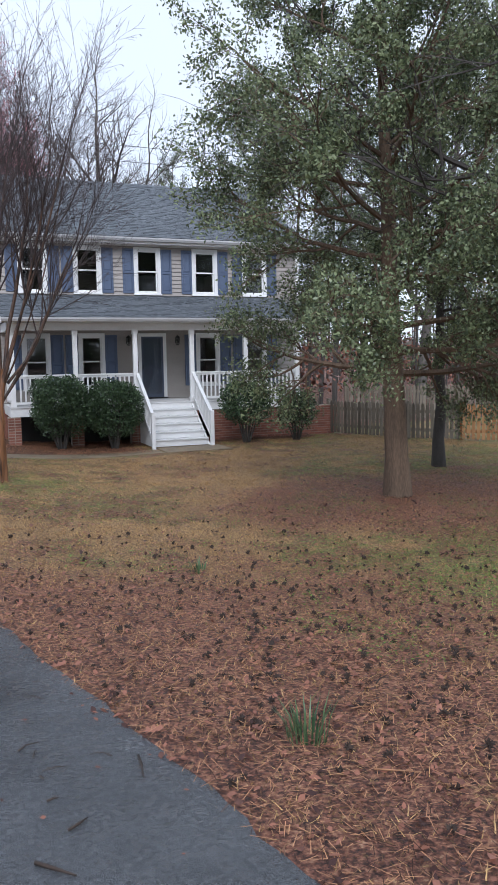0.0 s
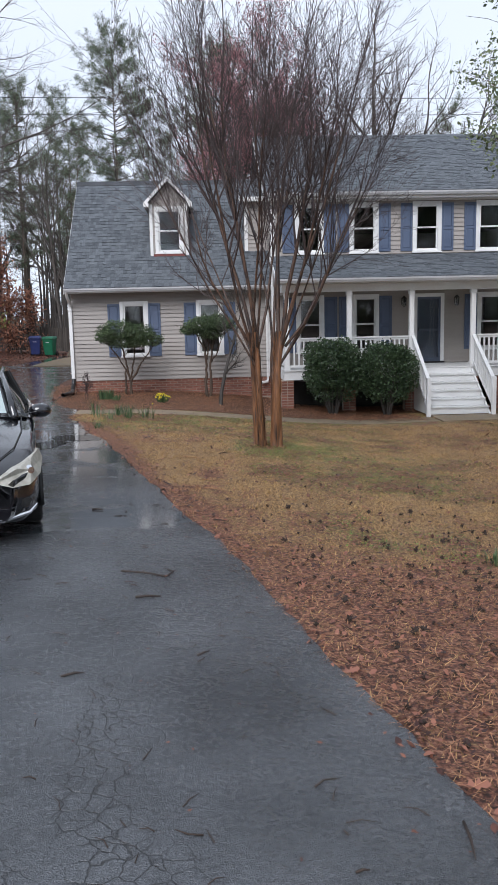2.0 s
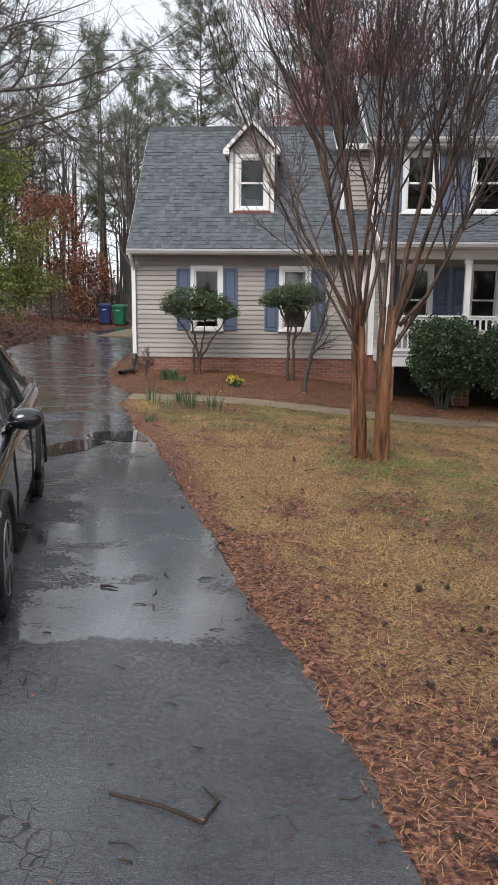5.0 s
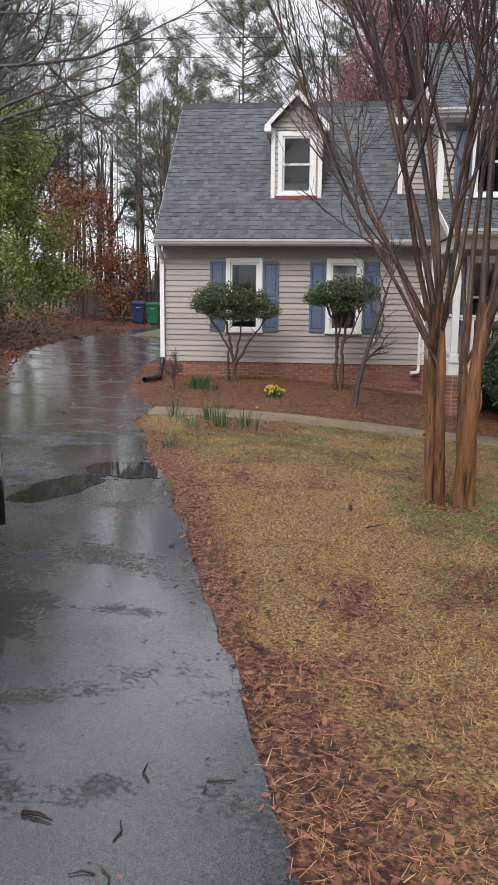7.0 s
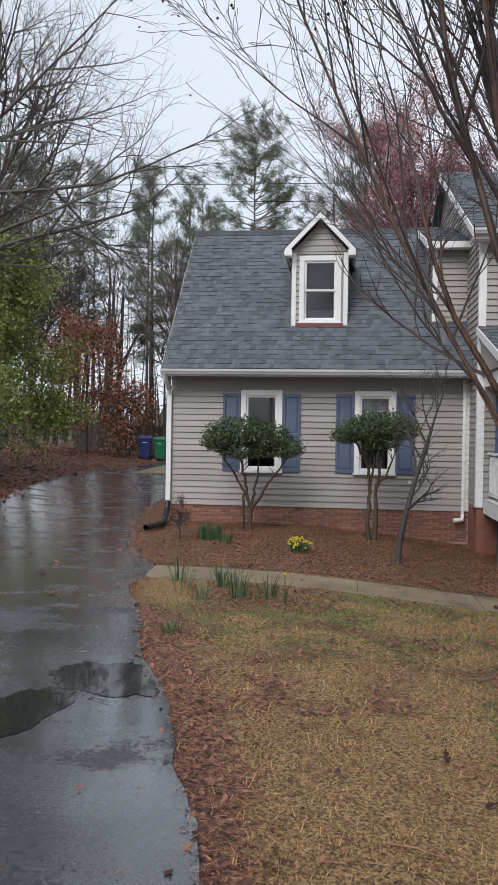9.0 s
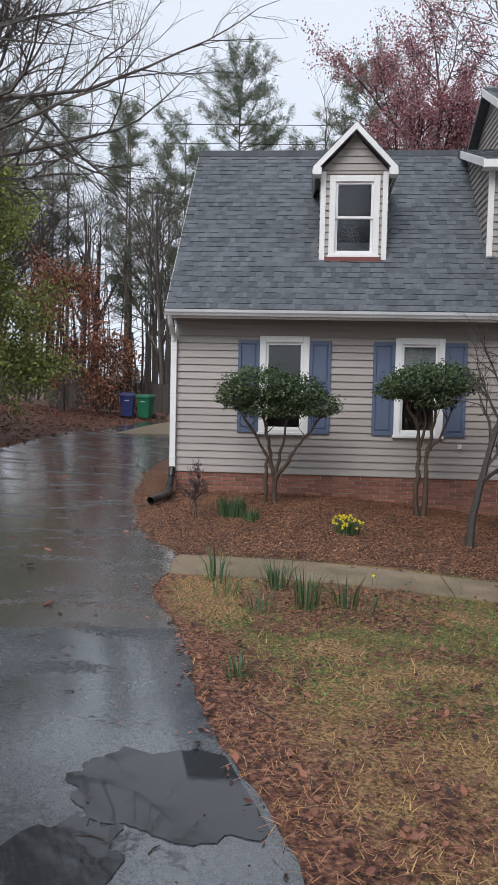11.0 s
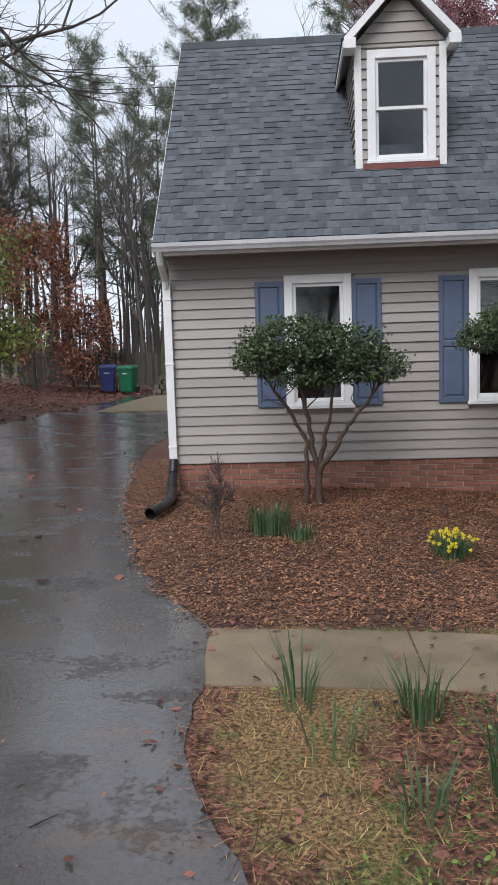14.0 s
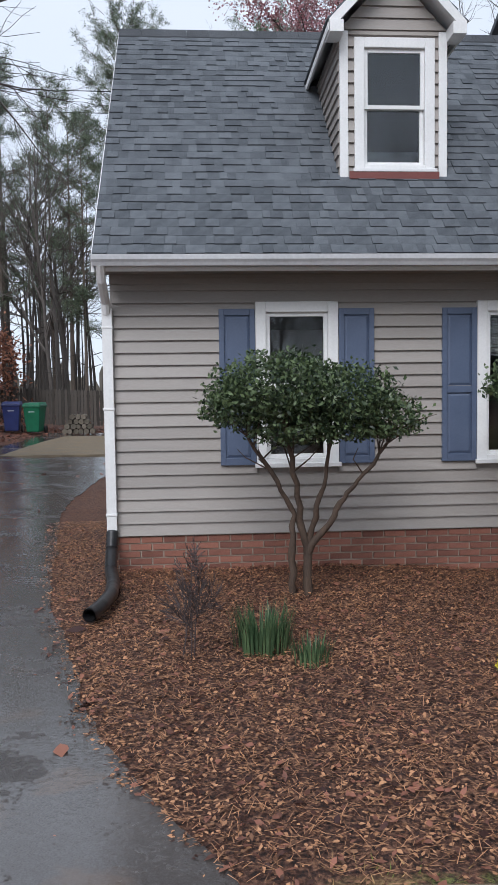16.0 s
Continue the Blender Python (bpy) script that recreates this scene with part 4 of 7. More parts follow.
z = 4.0
while z < 6.2:
    zz = min(z + COURSE, 6.3)
    f0, f1 = box_front(z), min(box_front(zz), wing_roof_y(zz) - 0.01)
    sb.hexa([(BX0 - 0.024, f0, z), (BX0 - 0.001, f0, z), (BX0 - 0.001, wing_roof_y(z), z), (BX0 - 0.024, wing_roof_y(z), z),
             (BX0 - 0.004, f1, zz), (BX0 - 0.001, f1, zz), (BX0 - 0.001, wing_roof_y(zz), zz), (BX0 - 0.004, wing_roof_y(zz), zz)])
    z += COURSE
part("side_box_siding", sb, SIDING, house)
part("corner_board", MB().box(BX0 - 0.03, BX0 + 0.07, BY - 0.03, BY - 0.002, 3.95, 5.43), WHITE, house, bevel=0.004)
roof_plane("roof", BX0 - 0.16, MX0 - 0.004, BY - 0.28, 5.56, 27.35, 6.52, house, seed=9)
part("fascia", MB().box(BX0 - 0.16, MX0 - 0.004, BY - 0.31, BY - 0.281, 5.42, 5.55), WHITE, house, bevel=0.004)
part("rake_board", MB().extrude([(BX0 - 0.18, BY - 0.3, 5.42), (BX0 - 0.18, 26.9, 6.22), (BX0 - 0.18, 26.9, 6.36), (BX0 - 0.18, BY - 0.3, 5.56)], (0.02, 0, 0)), WHITE, house)
part("soffit", MB().box(BX0 - 0.16, MX0 - 0.004, BY - 0.28, BY - 0.03, 5.43, 5.445), WHITE, house)
part("rake_soffit", MB().extrude([(BX0 - 0.158, BY - 0.02, 5.535), (BX0 - 0.158, 27.2, 6.355), (BX0 - 0.158, 27.2, 6.367), (BX0 - 0.158, BY - 0.02, 5.547)], (0.13, 0, 0)), WHITE, house)

# main block ---------------------------------------------------------
UP = [(2.2, 3.04), (3.78, 4.62), (5.6, 6.44), (7.44, 8.28), (9.12, 9.96)]
UZ = (3.745, 5.165)
LOW = [(2.22, 3.04), (3.84, 4.64), (7.52, 8.32), (9.14, 9.94)]
LZ = (0.93, 2.585)
DOOR = (5.66, 6.55, 0.57, 2.58)
FLOOR_Z = 0.57
holes = [(a + 0.06, c - 0.06, UZ[0] + 0.05, UZ[1] - 0.06) for a, c in UP] + [(a + 0.06, c - 0.06, LZ[0] + 0.05, LZ[1] - 0.06) for a, c in LOW]
holes.append((DOOR[0] + 0.06, DOOR[1] - 0.06, DOOR[2] + 0.001, DOOR[3] - 0.05))
main_wall = wall_slab("wall", MX0, MX1, 0.4, 5.5, MY, holes, parent=house)
ms = MB()
trims = [(a, c, *UZ) for a, c in UP] + [(a, c, *LZ) for a, c in LOW] + [DOOR]
for s, e, a, c in courses(MX0 + 0.1, MX1 - 0.1, 0.58, 2.78, MY, trims) + courses(MX0 + 0.1, MX1 - 0.1, 3.6, 5.2, MY, trims):
    lap_board(ms, s, e, a, c, MY)
part("siding", ms, SIDING, main_wall, kind="stuff")
side = MB()
z = 0.5
while z < 8.0:
    zz = z + COURSE
    if zz < 5.4:
        ya, yc = MY + 0.02, 32.7
    else:
        ya, yc = 23.3 + (zz - 5.4) / 2.65 * 4.9, 33.1 - (zz - 5.4) / 2.65 * 4.9
        ya = max(ya, MY + 0.02)
    if yc - ya > 0.1:
        side.hexa([(MX0 - 0.024, ya, z), (MX0, ya, z), (MX0, yc, z), (MX0 - 0.024, yc, z), (MX0 - 0.004, ya, zz), (MX0, ya, zz), (MX0, yc, zz), (MX0 - 0.004, yc, zz)])
    z += COURSE
part("siding", side, SIDING, main_wall, kind="stuff")
for x in (MX0, MX1 - 0.15):
    part("wall", MB().extrude([(x, MY + 0.161, 0.2), (x, 32.9, 0.2), (x, 32.9, 5.4), (x, 28.2, 7.9), (x, MY + 0.161, 5.5)], (0.15, 0, 0)), SIDING, house)
part("wall", MB().box(MX0 + 0.151, MX1 - 0.151, 32.7, 32.9, 0.2, 5.4), SIDING, house)
# floors and ceiling in the same painted room darkness
part("floor", MB().box(MX0 + 0.16, MX1 - 0.16, MY + 0.17, 32.6, 2.85, 3.05), ROOM_SHADE, house)
part("floor", MB().box(MX0 + 0.16, MX1 - 0.16, MY + 0.17, 32.6, 0.3, 0.5), ROOM_SHADE, house)
part("ceiling", MB().box(MX0 + 0.16, MX1 - 0.16, MY + 0.17, 32.6, 5.3, 5.4), ROOM_SHADE, house)
part("foundation", MB().box(MX0, MX1, MY + 0.01, MY + 0.25, -0.9, 0.40), BRICK_ISL, house)
part("foundation", MB().box(MX0 - 0.002, MX0 + 0.2, MY + 0.252, 30.0, -0.9, 0.40), BRICK_ISL, house)
for i, (a, c) in enumerate(UP):
    window_unit(house, a, c, *UZ, MY, blind=0.0)
    shutter(house, a - 0.345, a - 0.006, UZ[0] + 0.04, UZ[1] - 0.05, MY)
    shutter(house, c + 0.006, c + 0.345, UZ[0] + 0.04, UZ[1] - 0.05, MY)
for i, (a, c) in enumerate(LOW):
    window_unit(house, a, c, *LZ, MY, blind=0.0)
    shutter(house, a - 0.37, a - 0.006, LZ[0] + 0.02, LZ[1] - 0.05, MY)
    shutter(house, c + 0.006, c + 0.37, LZ[0] + 0.02, LZ[1] - 0.05, MY)
part("corner_board", MB().box(MX0 - 0.027, MX0 + 0.1, MY - 0.03, MY - 0.001, 0.4, 5.3), WHITE, house, bevel=0.004)
part("corner_board", MB().box(MX0 - 0.03, MX0 - 0.001, MY, MY + 0.1, 0.4, 5.35), WHITE, house, bevel=0.004)
part("corner_board", MB().box(MX1 - 0.1, MX1 + 0.02, MY - 0.03, MY - 0.001, 0.4, 5.3), WHITE, house, bevel=0.004)
part("soffit", MB().box(MX0 - 0.2, MX1 + 0.2, 23.17, MY - 0.002, 5.235, 5.26), WHITE, house)
part("frieze", MB().box(MX0, MX1, MY - 0.035, MY - 0.001, 5.19, 5.234), WHITE, house)
part("fascia", MB().box(MX0 - 0.2, MX1 + 0.2, 23.14, 23.168, 5.22, 5.40), WHITE, house)
gutter(MX0 - 0.2, MX1 + 0.2, 23.138, 5.29, house)
roof_plane("roof", MX0 - 0.22, MX1 + 0.22, 23.05, 5.40, 28.2, 8.03, house, seed=21)
back2 = MB().hexa([(MX0 - 0.22, 28.2, 7.92), (MX1 + 0.22, 28.2, 7.92), (MX1 + 0.22, 33.3, 5.3), (MX0 - 0.22, 33.3, 5.3),
                   (MX0 - 0.22, 28.2, 8.02), (MX1 + 0.22, 28.2, 8.02), (MX1 + 0.22, 33.3, 5.4), (MX0 - 0.22, 33.3, 5.4)])
part("roof", back2, SHINGLE_ISL, house)
cap = MB()
x = MX0 - 0.22
while x < MX1 + 0.2:
    cap.extrude([(x, 28.06, 7.98), (x, 28.2, 8.065), (x, 28.34, 7.98), (x, 28.34, 7.96), (x, 28.2, 8.045), (x, 28.06, 7.96)], (0.296, 0, 0))
    x += 0.3
part("ridge_cap", cap, SHINGLE_ISL, house, kind="stuff")
for x in (MX0 - 0.24, MX1 + 0.22):
    part("rake_board", MB().extrude([(x, 23.05, 5.395), (x, 28.2, 8.025), (x, 28.2, 7.87), (x, 23.05, 5.24)], (0.02, 0, 0)), WHITE, house)

# front door with a glazed storm door
frame_mb = MB()
frame_mb.box(DOOR[0], DOOR[0] + 0.1, MY - 0.045, MY + 0.05, DOOR[2], DOOR[3])
frame_mb.box(DOOR[1] - 0.1, DOOR[1], MY - 0.045, MY + 0.05, DOOR[2], DOOR[3])
frame_mb.box(DOOR[0] + 0.1, DOOR[1] - 0.1, MY - 0.045, MY + 0.05, DOOR[3] - 0.1, DOOR[3])
door = part("door", frame_mb, WHITE, house, "blue-grey front door behind a glazed storm door", bevel=0.005)
leaf = MB().box(DOOR[0] + 0.1, DOOR[1] - 0.1, MY + 0.06, MY + 0.1, DOOR[2] + 0.03, DOOR[3] - 0.1)
part("door_leaf", leaf, DOORBLUE, door)
st = MB()
a, c, lo, hi = DOOR[0] + 0.1, DOOR[1] - 0.1, DOOR[2] + 0.03, DOOR[3] - 0.1
st.box(a, a + 0.06, MY - 0.02, MY + 0.02, lo, hi)
st.box(c - 0.06, c, MY - 0.02, MY + 0.02, lo, hi)
st.box(a + 0.06, c - 0.06, MY - 0.02, MY + 0.02, hi - 0.07, hi)
st.box(a + 0.06, c - 0.06, MY - 0.02, MY + 0.02, lo, lo + 0.12)
st.box(a + 0.06, c - 0.06, MY - 0.018, MY + 0.018, 0.5 * (lo + hi) - 0.02, 0.5 * (lo + hi) + 0.02)
part("storm_door", st, DOORBLUE, door)
part("pane", MB().box(a + 0.055, c - 0.055, MY - 0.003, MY + 0.003, lo + 0.1, hi - 0.06), GLASS, door)
part("door_handle", MB().box(a + 0.02, a + 0.045, MY - 0.06, MY - 0.021, 1.5, 1.6), LAMPBLACK, door, bevel=0.004)
part("threshold", MB().box(DOOR[0], DOOR[1], MY - 0.12, MY - 0.046, FLOOR_Z + 0.002, FLOOR_Z + 0.05), LAMPBLACK, door)

# porch ---------------------------------------------------------------
PX0, PX1, PY = 1.66, 10.22, 21.45
porch_floor = part("porch_floor", MB().box(PX0 + 0.02, PX1 - 0.02, PY + 0.06, MY - 0.04, FLOOR_Z - 0.09, FLOOR_Z - 0.038), WHITE_WORN, house)
y = PY - 0.03
while y < MY - 0.04:
    part("board", MB().box(PX0, PX1, y, min(y + 0.135, MY - 0.032), FLOOR_Z - 0.035, FLOOR_Z), WHITE_WORN, porch_floor)
    y += 0.14
part("porch_skirt", MB().box(PX0, PX1, PY - 0.0, PY + 0.045, 0.30, FLOOR_Z - 0.037), WHITE, house)
part("porch_skirt", MB().box(PX0, PX0 + 0.045, PY + 0.047, MY - 0.035, 0.30, FLOOR_Z - 0.037), WHITE, house)
# added sheet that paints the deep shade under the porch; no wall stands here
part("crawlspace_back", MB().box(PX0 + 0.1, PX1 - 0.1, PY + 1.2, PY + 1.25, -0.8, 0.5), CRAWL_SHADE, house)
POSTS = [1.76, 3.425, 5.095, 6.755, 8.42, 10.09]
BEAM0 = 2.60
pm = MB().box(-0.062, 0.062, -0.062, 0.062, FLOOR_Z + 0.001, BEAM0 - 0.002)
pm.box(-0.078, 0.078, -0.078, 0.078, FLOOR_Z + 0.001, FLOOR_Z + 0.12)
pm.box(-0.078, 0.078, -0.078, 0.078, BEAM0 - 0.10, BEAM0 - 0.002)
post_me = pm.mesh("porch_post", WHITE)
for x in POSTS:
    part("porch_post", post_me, WHITE, house, matrix=Matrix.Translation((x, PY + 0.08, 0)), bevel=0.005)
part("porch_beam", MB().box(PX0 - 0.02, PX1 + 0.02, PY + 0.0, PY + 0.16, BEAM0, 2.80), WHITE, house, bevel=0.005)
part("porch_beam", MB().box(PX0 - 0.02, PX0 + 0.14, PY + 0.162, MY - 0.035, BEAM0, 2.80), WHITE, house)
part("porch_ceiling", MB().box(PX0 - 0.02, PX1 + 0.02, PY - 0.2, MY - 0.036, 2.803, 2.83), WHITE, house)
part("fascia", MB().box(PX0 - 0.15, PX1 + 0.15, PY - 0.30, PY - 0.272, 2.80, 2.925), WHITE, house)
gutter(PX0 - 0.15, PX1 + 0.15, PY - 0.302, 2.825, house)
roof_plane("porch_roof", PX0 - 0.16, PX1 + 0.16, PY - 0.33, 2.935, MY - 0.03, 3.70, house, seed=31, thick=0.05)
part("porch_gable", MB().extrude([(PX0 - 0.1, PY - 0.1, 2.84), (PX0 - 0.1, MY - 0.04, 2.84), (PX0 - 0.1, MY - 0.04, 3.63)], (0.06, 0, 0)), SIDING, house)
part("rake_board", MB().extrude([(PX0 - 0.185, PY - 0.33, 2.93), (PX0 - 0.185, MY - 0.04, 3.69), (PX0 - 0.185, MY - 0.04, 3.55), (PX0 - 0.185, PY - 0.33, 2.79)], (0.025, 0, 0)), WHITE, house)
bal_me = MB().box(-0.02, 0.02, -0.02, 0.02, FLOOR_Z + 0.10, FLOOR_Z + 0.765).mesh("baluster", WHITE)


def porch_rail(x0, x1):
    mb = MB().box(x0, x1, PY + 0.035, PY + 0.125, FLOOR_Z + 0.80, FLOOR_Z + 0.84)
    mb.box(x0, x1, PY + 0.06, PY + 0.10, FLOOR_Z + 0.745, FLOOR_Z + 0.80)
    mb.box(x0, x1, PY + 0.06, PY + 0.10, FLOOR_Z + 0.06, FLOOR_Z + 0.12)
    r = part("railing", mb, WHITE, house, "white wooden porch railing", bevel=0.004)
    n = round((x1 - x0) / 0.125)
    for i in range(1, n):
        part("baluster", bal_me, WHITE, r, matrix=Matrix.Translation((x0 + (x1 - x0) * i / n, PY + 0.08, 0)))


for i, (a, c) in enumerate(zip(POSTS, POSTS[1:])):
    if i != 2:
        porch_rail(a + 0.064, c - 0.064)
side_rail = MB().box(POSTS[0] - 0.04, POSTS[0] + 0.04, PY + 0.145, MY - 0.035, FLOOR_Z + 0.80, FLOOR_Z + 0.84)
side_rail.box(POSTS[0] - 0.02, POSTS[0] + 0.02, PY + 0.145, MY - 0.035, FLOOR_Z + 0.06, FLOOR_Z + 0.12)
sr = part("railing", side_rail, WHITE, house)
for i in range(1, 15):
    part("baluster", bal_me, WHITE, sr, matrix=Matrix.Translation((POSTS[0], PY + 0.145 + i * 0.125, 0)))

# steps
GZ = -0.555
RISE = (FLOOR_Z - GZ) / 6
steps = part("steps", MB().extrude([(5.16, PY, GZ), (5.16, PY, FLOOR_Z - 0.05), (5.16, 19.95, GZ)], (0.05, 0, 0)).extrude(
    [(6.69, PY, GZ), (6.69, PY, FLOOR_Z - 0.05), (6.69, 19.95, GZ)], (0.05, 0, 0)), WHITE, house, "white painted wooden steps")
for k in range(5):
    yf = PY - 0.285 * (5 - k)
    zt = GZ + RISE * (k + 1)
    part("tread", MB().box(5.18, 6.72, yf - 0.02, yf + 0.29, zt - 0.035, zt), WHITE_WORN, steps, bevel=0.006)
    part("riser", MB().box(5.215, 6.685, yf + 0.012, yf + 0.03, zt - RISE + 0.002, zt - 0.037), WHITE, steps)
part("riser", MB().box(5.215, 6.685, PY - 0.02, PY - 0.003, FLOOR_Z - RISE + 0.002, FLOOR_Z - 0.04), WHITE, steps)
for x in (5.13, 6.77):
    y0, y1 = 19.93, PY + 0.02
    z0, z1 = GZ + 0.92, FLOOR_Z + 0.84
    rl = MB()
    for h0, h1, w in ((-0.05, 0.0, 0.045), (-0.74, -0.68, 0.022)):
        rl.hexa([(x - w, y0, z0 + h0), (x + w, y0, z0 + h0), (x + w, y1, z1 + h0), (x - w, y1, z1 + h0), (x - w, y0, z0 + h1), (x + w, y0, z0 + h1), (x + w, y1, z1 + h1), (x - w, y1, z1 + h1)])
    r = part("stair_railing", rl, WHITE, house, bevel=0.003)
    part("newel_post", MB().box(x - 0.05, x + 0.05, y0 - 0.10, y0, GZ - 0.05, z0 + 0.02), WHITE, r, bevel=0.005)
    for i in range(1, 12):
        y = y0 + (y1 - y0) * i / 12
        z = z0 + (z1 - z0) * i / 12
        part("baluster", MB().box(x - 0.018, x + 0.018, y - 0.018, y + 0.018, z - 0.70, z - 0.04), WHITE, r)
# brick piers below the porch, and the brick skirt at its far end
for x in POSTS[:5]:
    pier = part("brick_pier", MB().box(x - 0.16, x + 0.16, PY + 0.01, PY + 0.33, -0.9, 0.30), MORTAR, house, "red brick porch pier")
    for k in range(14):
        z = 0.29 - (k + 1) * BH
        for j in range(2):
            a = x - 0.17 + (0.172 * j)
            pieces.append(("brick", brick_mesh(0.16), pier, Matrix.Translation((a, PY + 0.004, z))))
skirt = part("brick_skirt", MB().box(7.4, MX1 + 0.25, PY + 0.05, PY + 0.2, -0.95, 0.299), MORTAR, house, "red brick porch skirt")
bj = MB()
for k in range(14):
    z = 0.29 - (k + 1) * BH
    x = 7.4 - (0.113 if k % 2 else 0)
    while x < MX1 + 0.2:
        bj.box(x, x + BL, PY + 0.040, PY + 0.06, z, z + 0.062)
        x += BL + 0.011
part("bricks", bj, BRICK_ISL, skirt, kind="stuff")


def lantern(x, z):
    lm = thing("wall_lantern", "black metal wall lantern beside the front door", "lamp", at=(x, MY - 0.03, z))
    part("backplate", MB().box(-0.05, 0.05, -0.02, 0.005, -0.09, 0.09), LAMPBLACK, lm, bevel=0.004)
    part("arm", MB().tube([(0, -0.01, 0.02), (0, -0.06, 0.13), (0, -0.13, 0.15)], [0.01] * 3, 6), LAMPBLACK, lm)
    part("cap", MB().tube([(0, -0.13, 0.07), (0, -0.13, 0.10), (0, -0.13, 0.16)], [0.085, 0.07, 0.01], 8), LAMPBLACK, lm)
    part("glass", MB().tube([(0, -0.13, -0.12), (0, -0.13, 0.068)], [0.05, 0.065], 8), GLASS, lm)
    cage = MB()
    for i in range(4):
        q = math.pi / 4 + i * math.pi / 2
        cage.tube([(0.058 * math.cos(q), -0.13 + 0.058 * math.sin(q), -0.12), (0.074 * math.cos(q), -0.13 + 0.074 * math.sin(q), 0.07)], [0.006, 0.006], 4)
    cage.tube([(0, -0.13, -0.15), (0, -0.13, -0.121)], [0.03, 0.06], 8)
    part("cage", cage, LAMPBLACK, lm)
    return lm


lantern(5.34, 2.36)
lantern(6.88, 2.36)


# ---- plants ----
def bend(d, rng, amount, up=0.0):
    v = d + Vector((rng.gauss(0, amount), rng.gauss(0, amount), rng.gauss(0, amount) + up))
    return v.normalized()


def grow(mb, tips, p, d, length, radius, level, spec, rng):
    """A branch and its side branches. spec per level: (side branches, angle, length ratio, up-pull, wiggle, sides)."""
    kids, angle, ratio, up, wig, sides = spec[level]
    n = 5 if level == 0 else 4 if level < 3 else 3
    pts, rad = [p.copy()], [radius]
    step = length / n
    tip_r = max(0.0028, radius * (0.45 if level == 0 else 0.35))
    dirs = [d]
    for i in range(n):
        d = bend(d, rng, wig, up)
        p = p + d * step
        pts.append(p.copy())
        dirs.append(d)
        rad.append(radius + (tip_r - radius) * (i + 1) / n)
    (mb[min(level, len(mb) - 1)] if isinstance(mb, list) else mb).tube(pts, rad, sides, cap=False)
    if level + 1 < len(spec):
        for k in range(kids):
            t = 0.25 + 0.75 * (k + rng.random()) / kids if level else 0.35 + 0.65 * (k + rng.random()) / kids
            i = min(n - 1, int(t * n))
            q = pts[i].lerp(pts[i + 1], t * n - i)
            r = rad[i] + (rad[i + 1] - rad[i]) * (t * n - i)
            axis = dirs[i + 1].orthogonal().normalized()
            axis.rotate(Matrix.Rotation(rng.uniform(0, 2 * math.pi), 3, dirs[i + 1]))
            a = radians(angle * rng.uniform(0.7, 1.3))
            nd = (dirs[i + 1] * math.cos(a) + axis * math.sin(a)).normalized()
            grow(mb, tips, q, nd, length * ratio * rng.uniform(0.7, 1.2) * (1.15 - 0.45 * t), min(r * 0.75, radius * 0.6), level + 1, spec, rng)
        grow(mb, tips, pts[-1], dirs[-1], length * ratio * 0.9, tip_r, level + 1, spec, rng)
    else:
        tips.append((pts[0], pts[-1]))


def tip_points(tips, per, spread, rng):
    a = np.array([tuple(t[0]) for t in tips])
    c = np.array([tuple(t[1]) for t in tips])
    k = np.repeat(np.arange(len(tips)), per)
    t = rng.uniform(0, 1.05, (len(k), 1))
    return a[k] + (c[k] - a[k]) * t + rng.normal(0, spread, (len(k), 3))


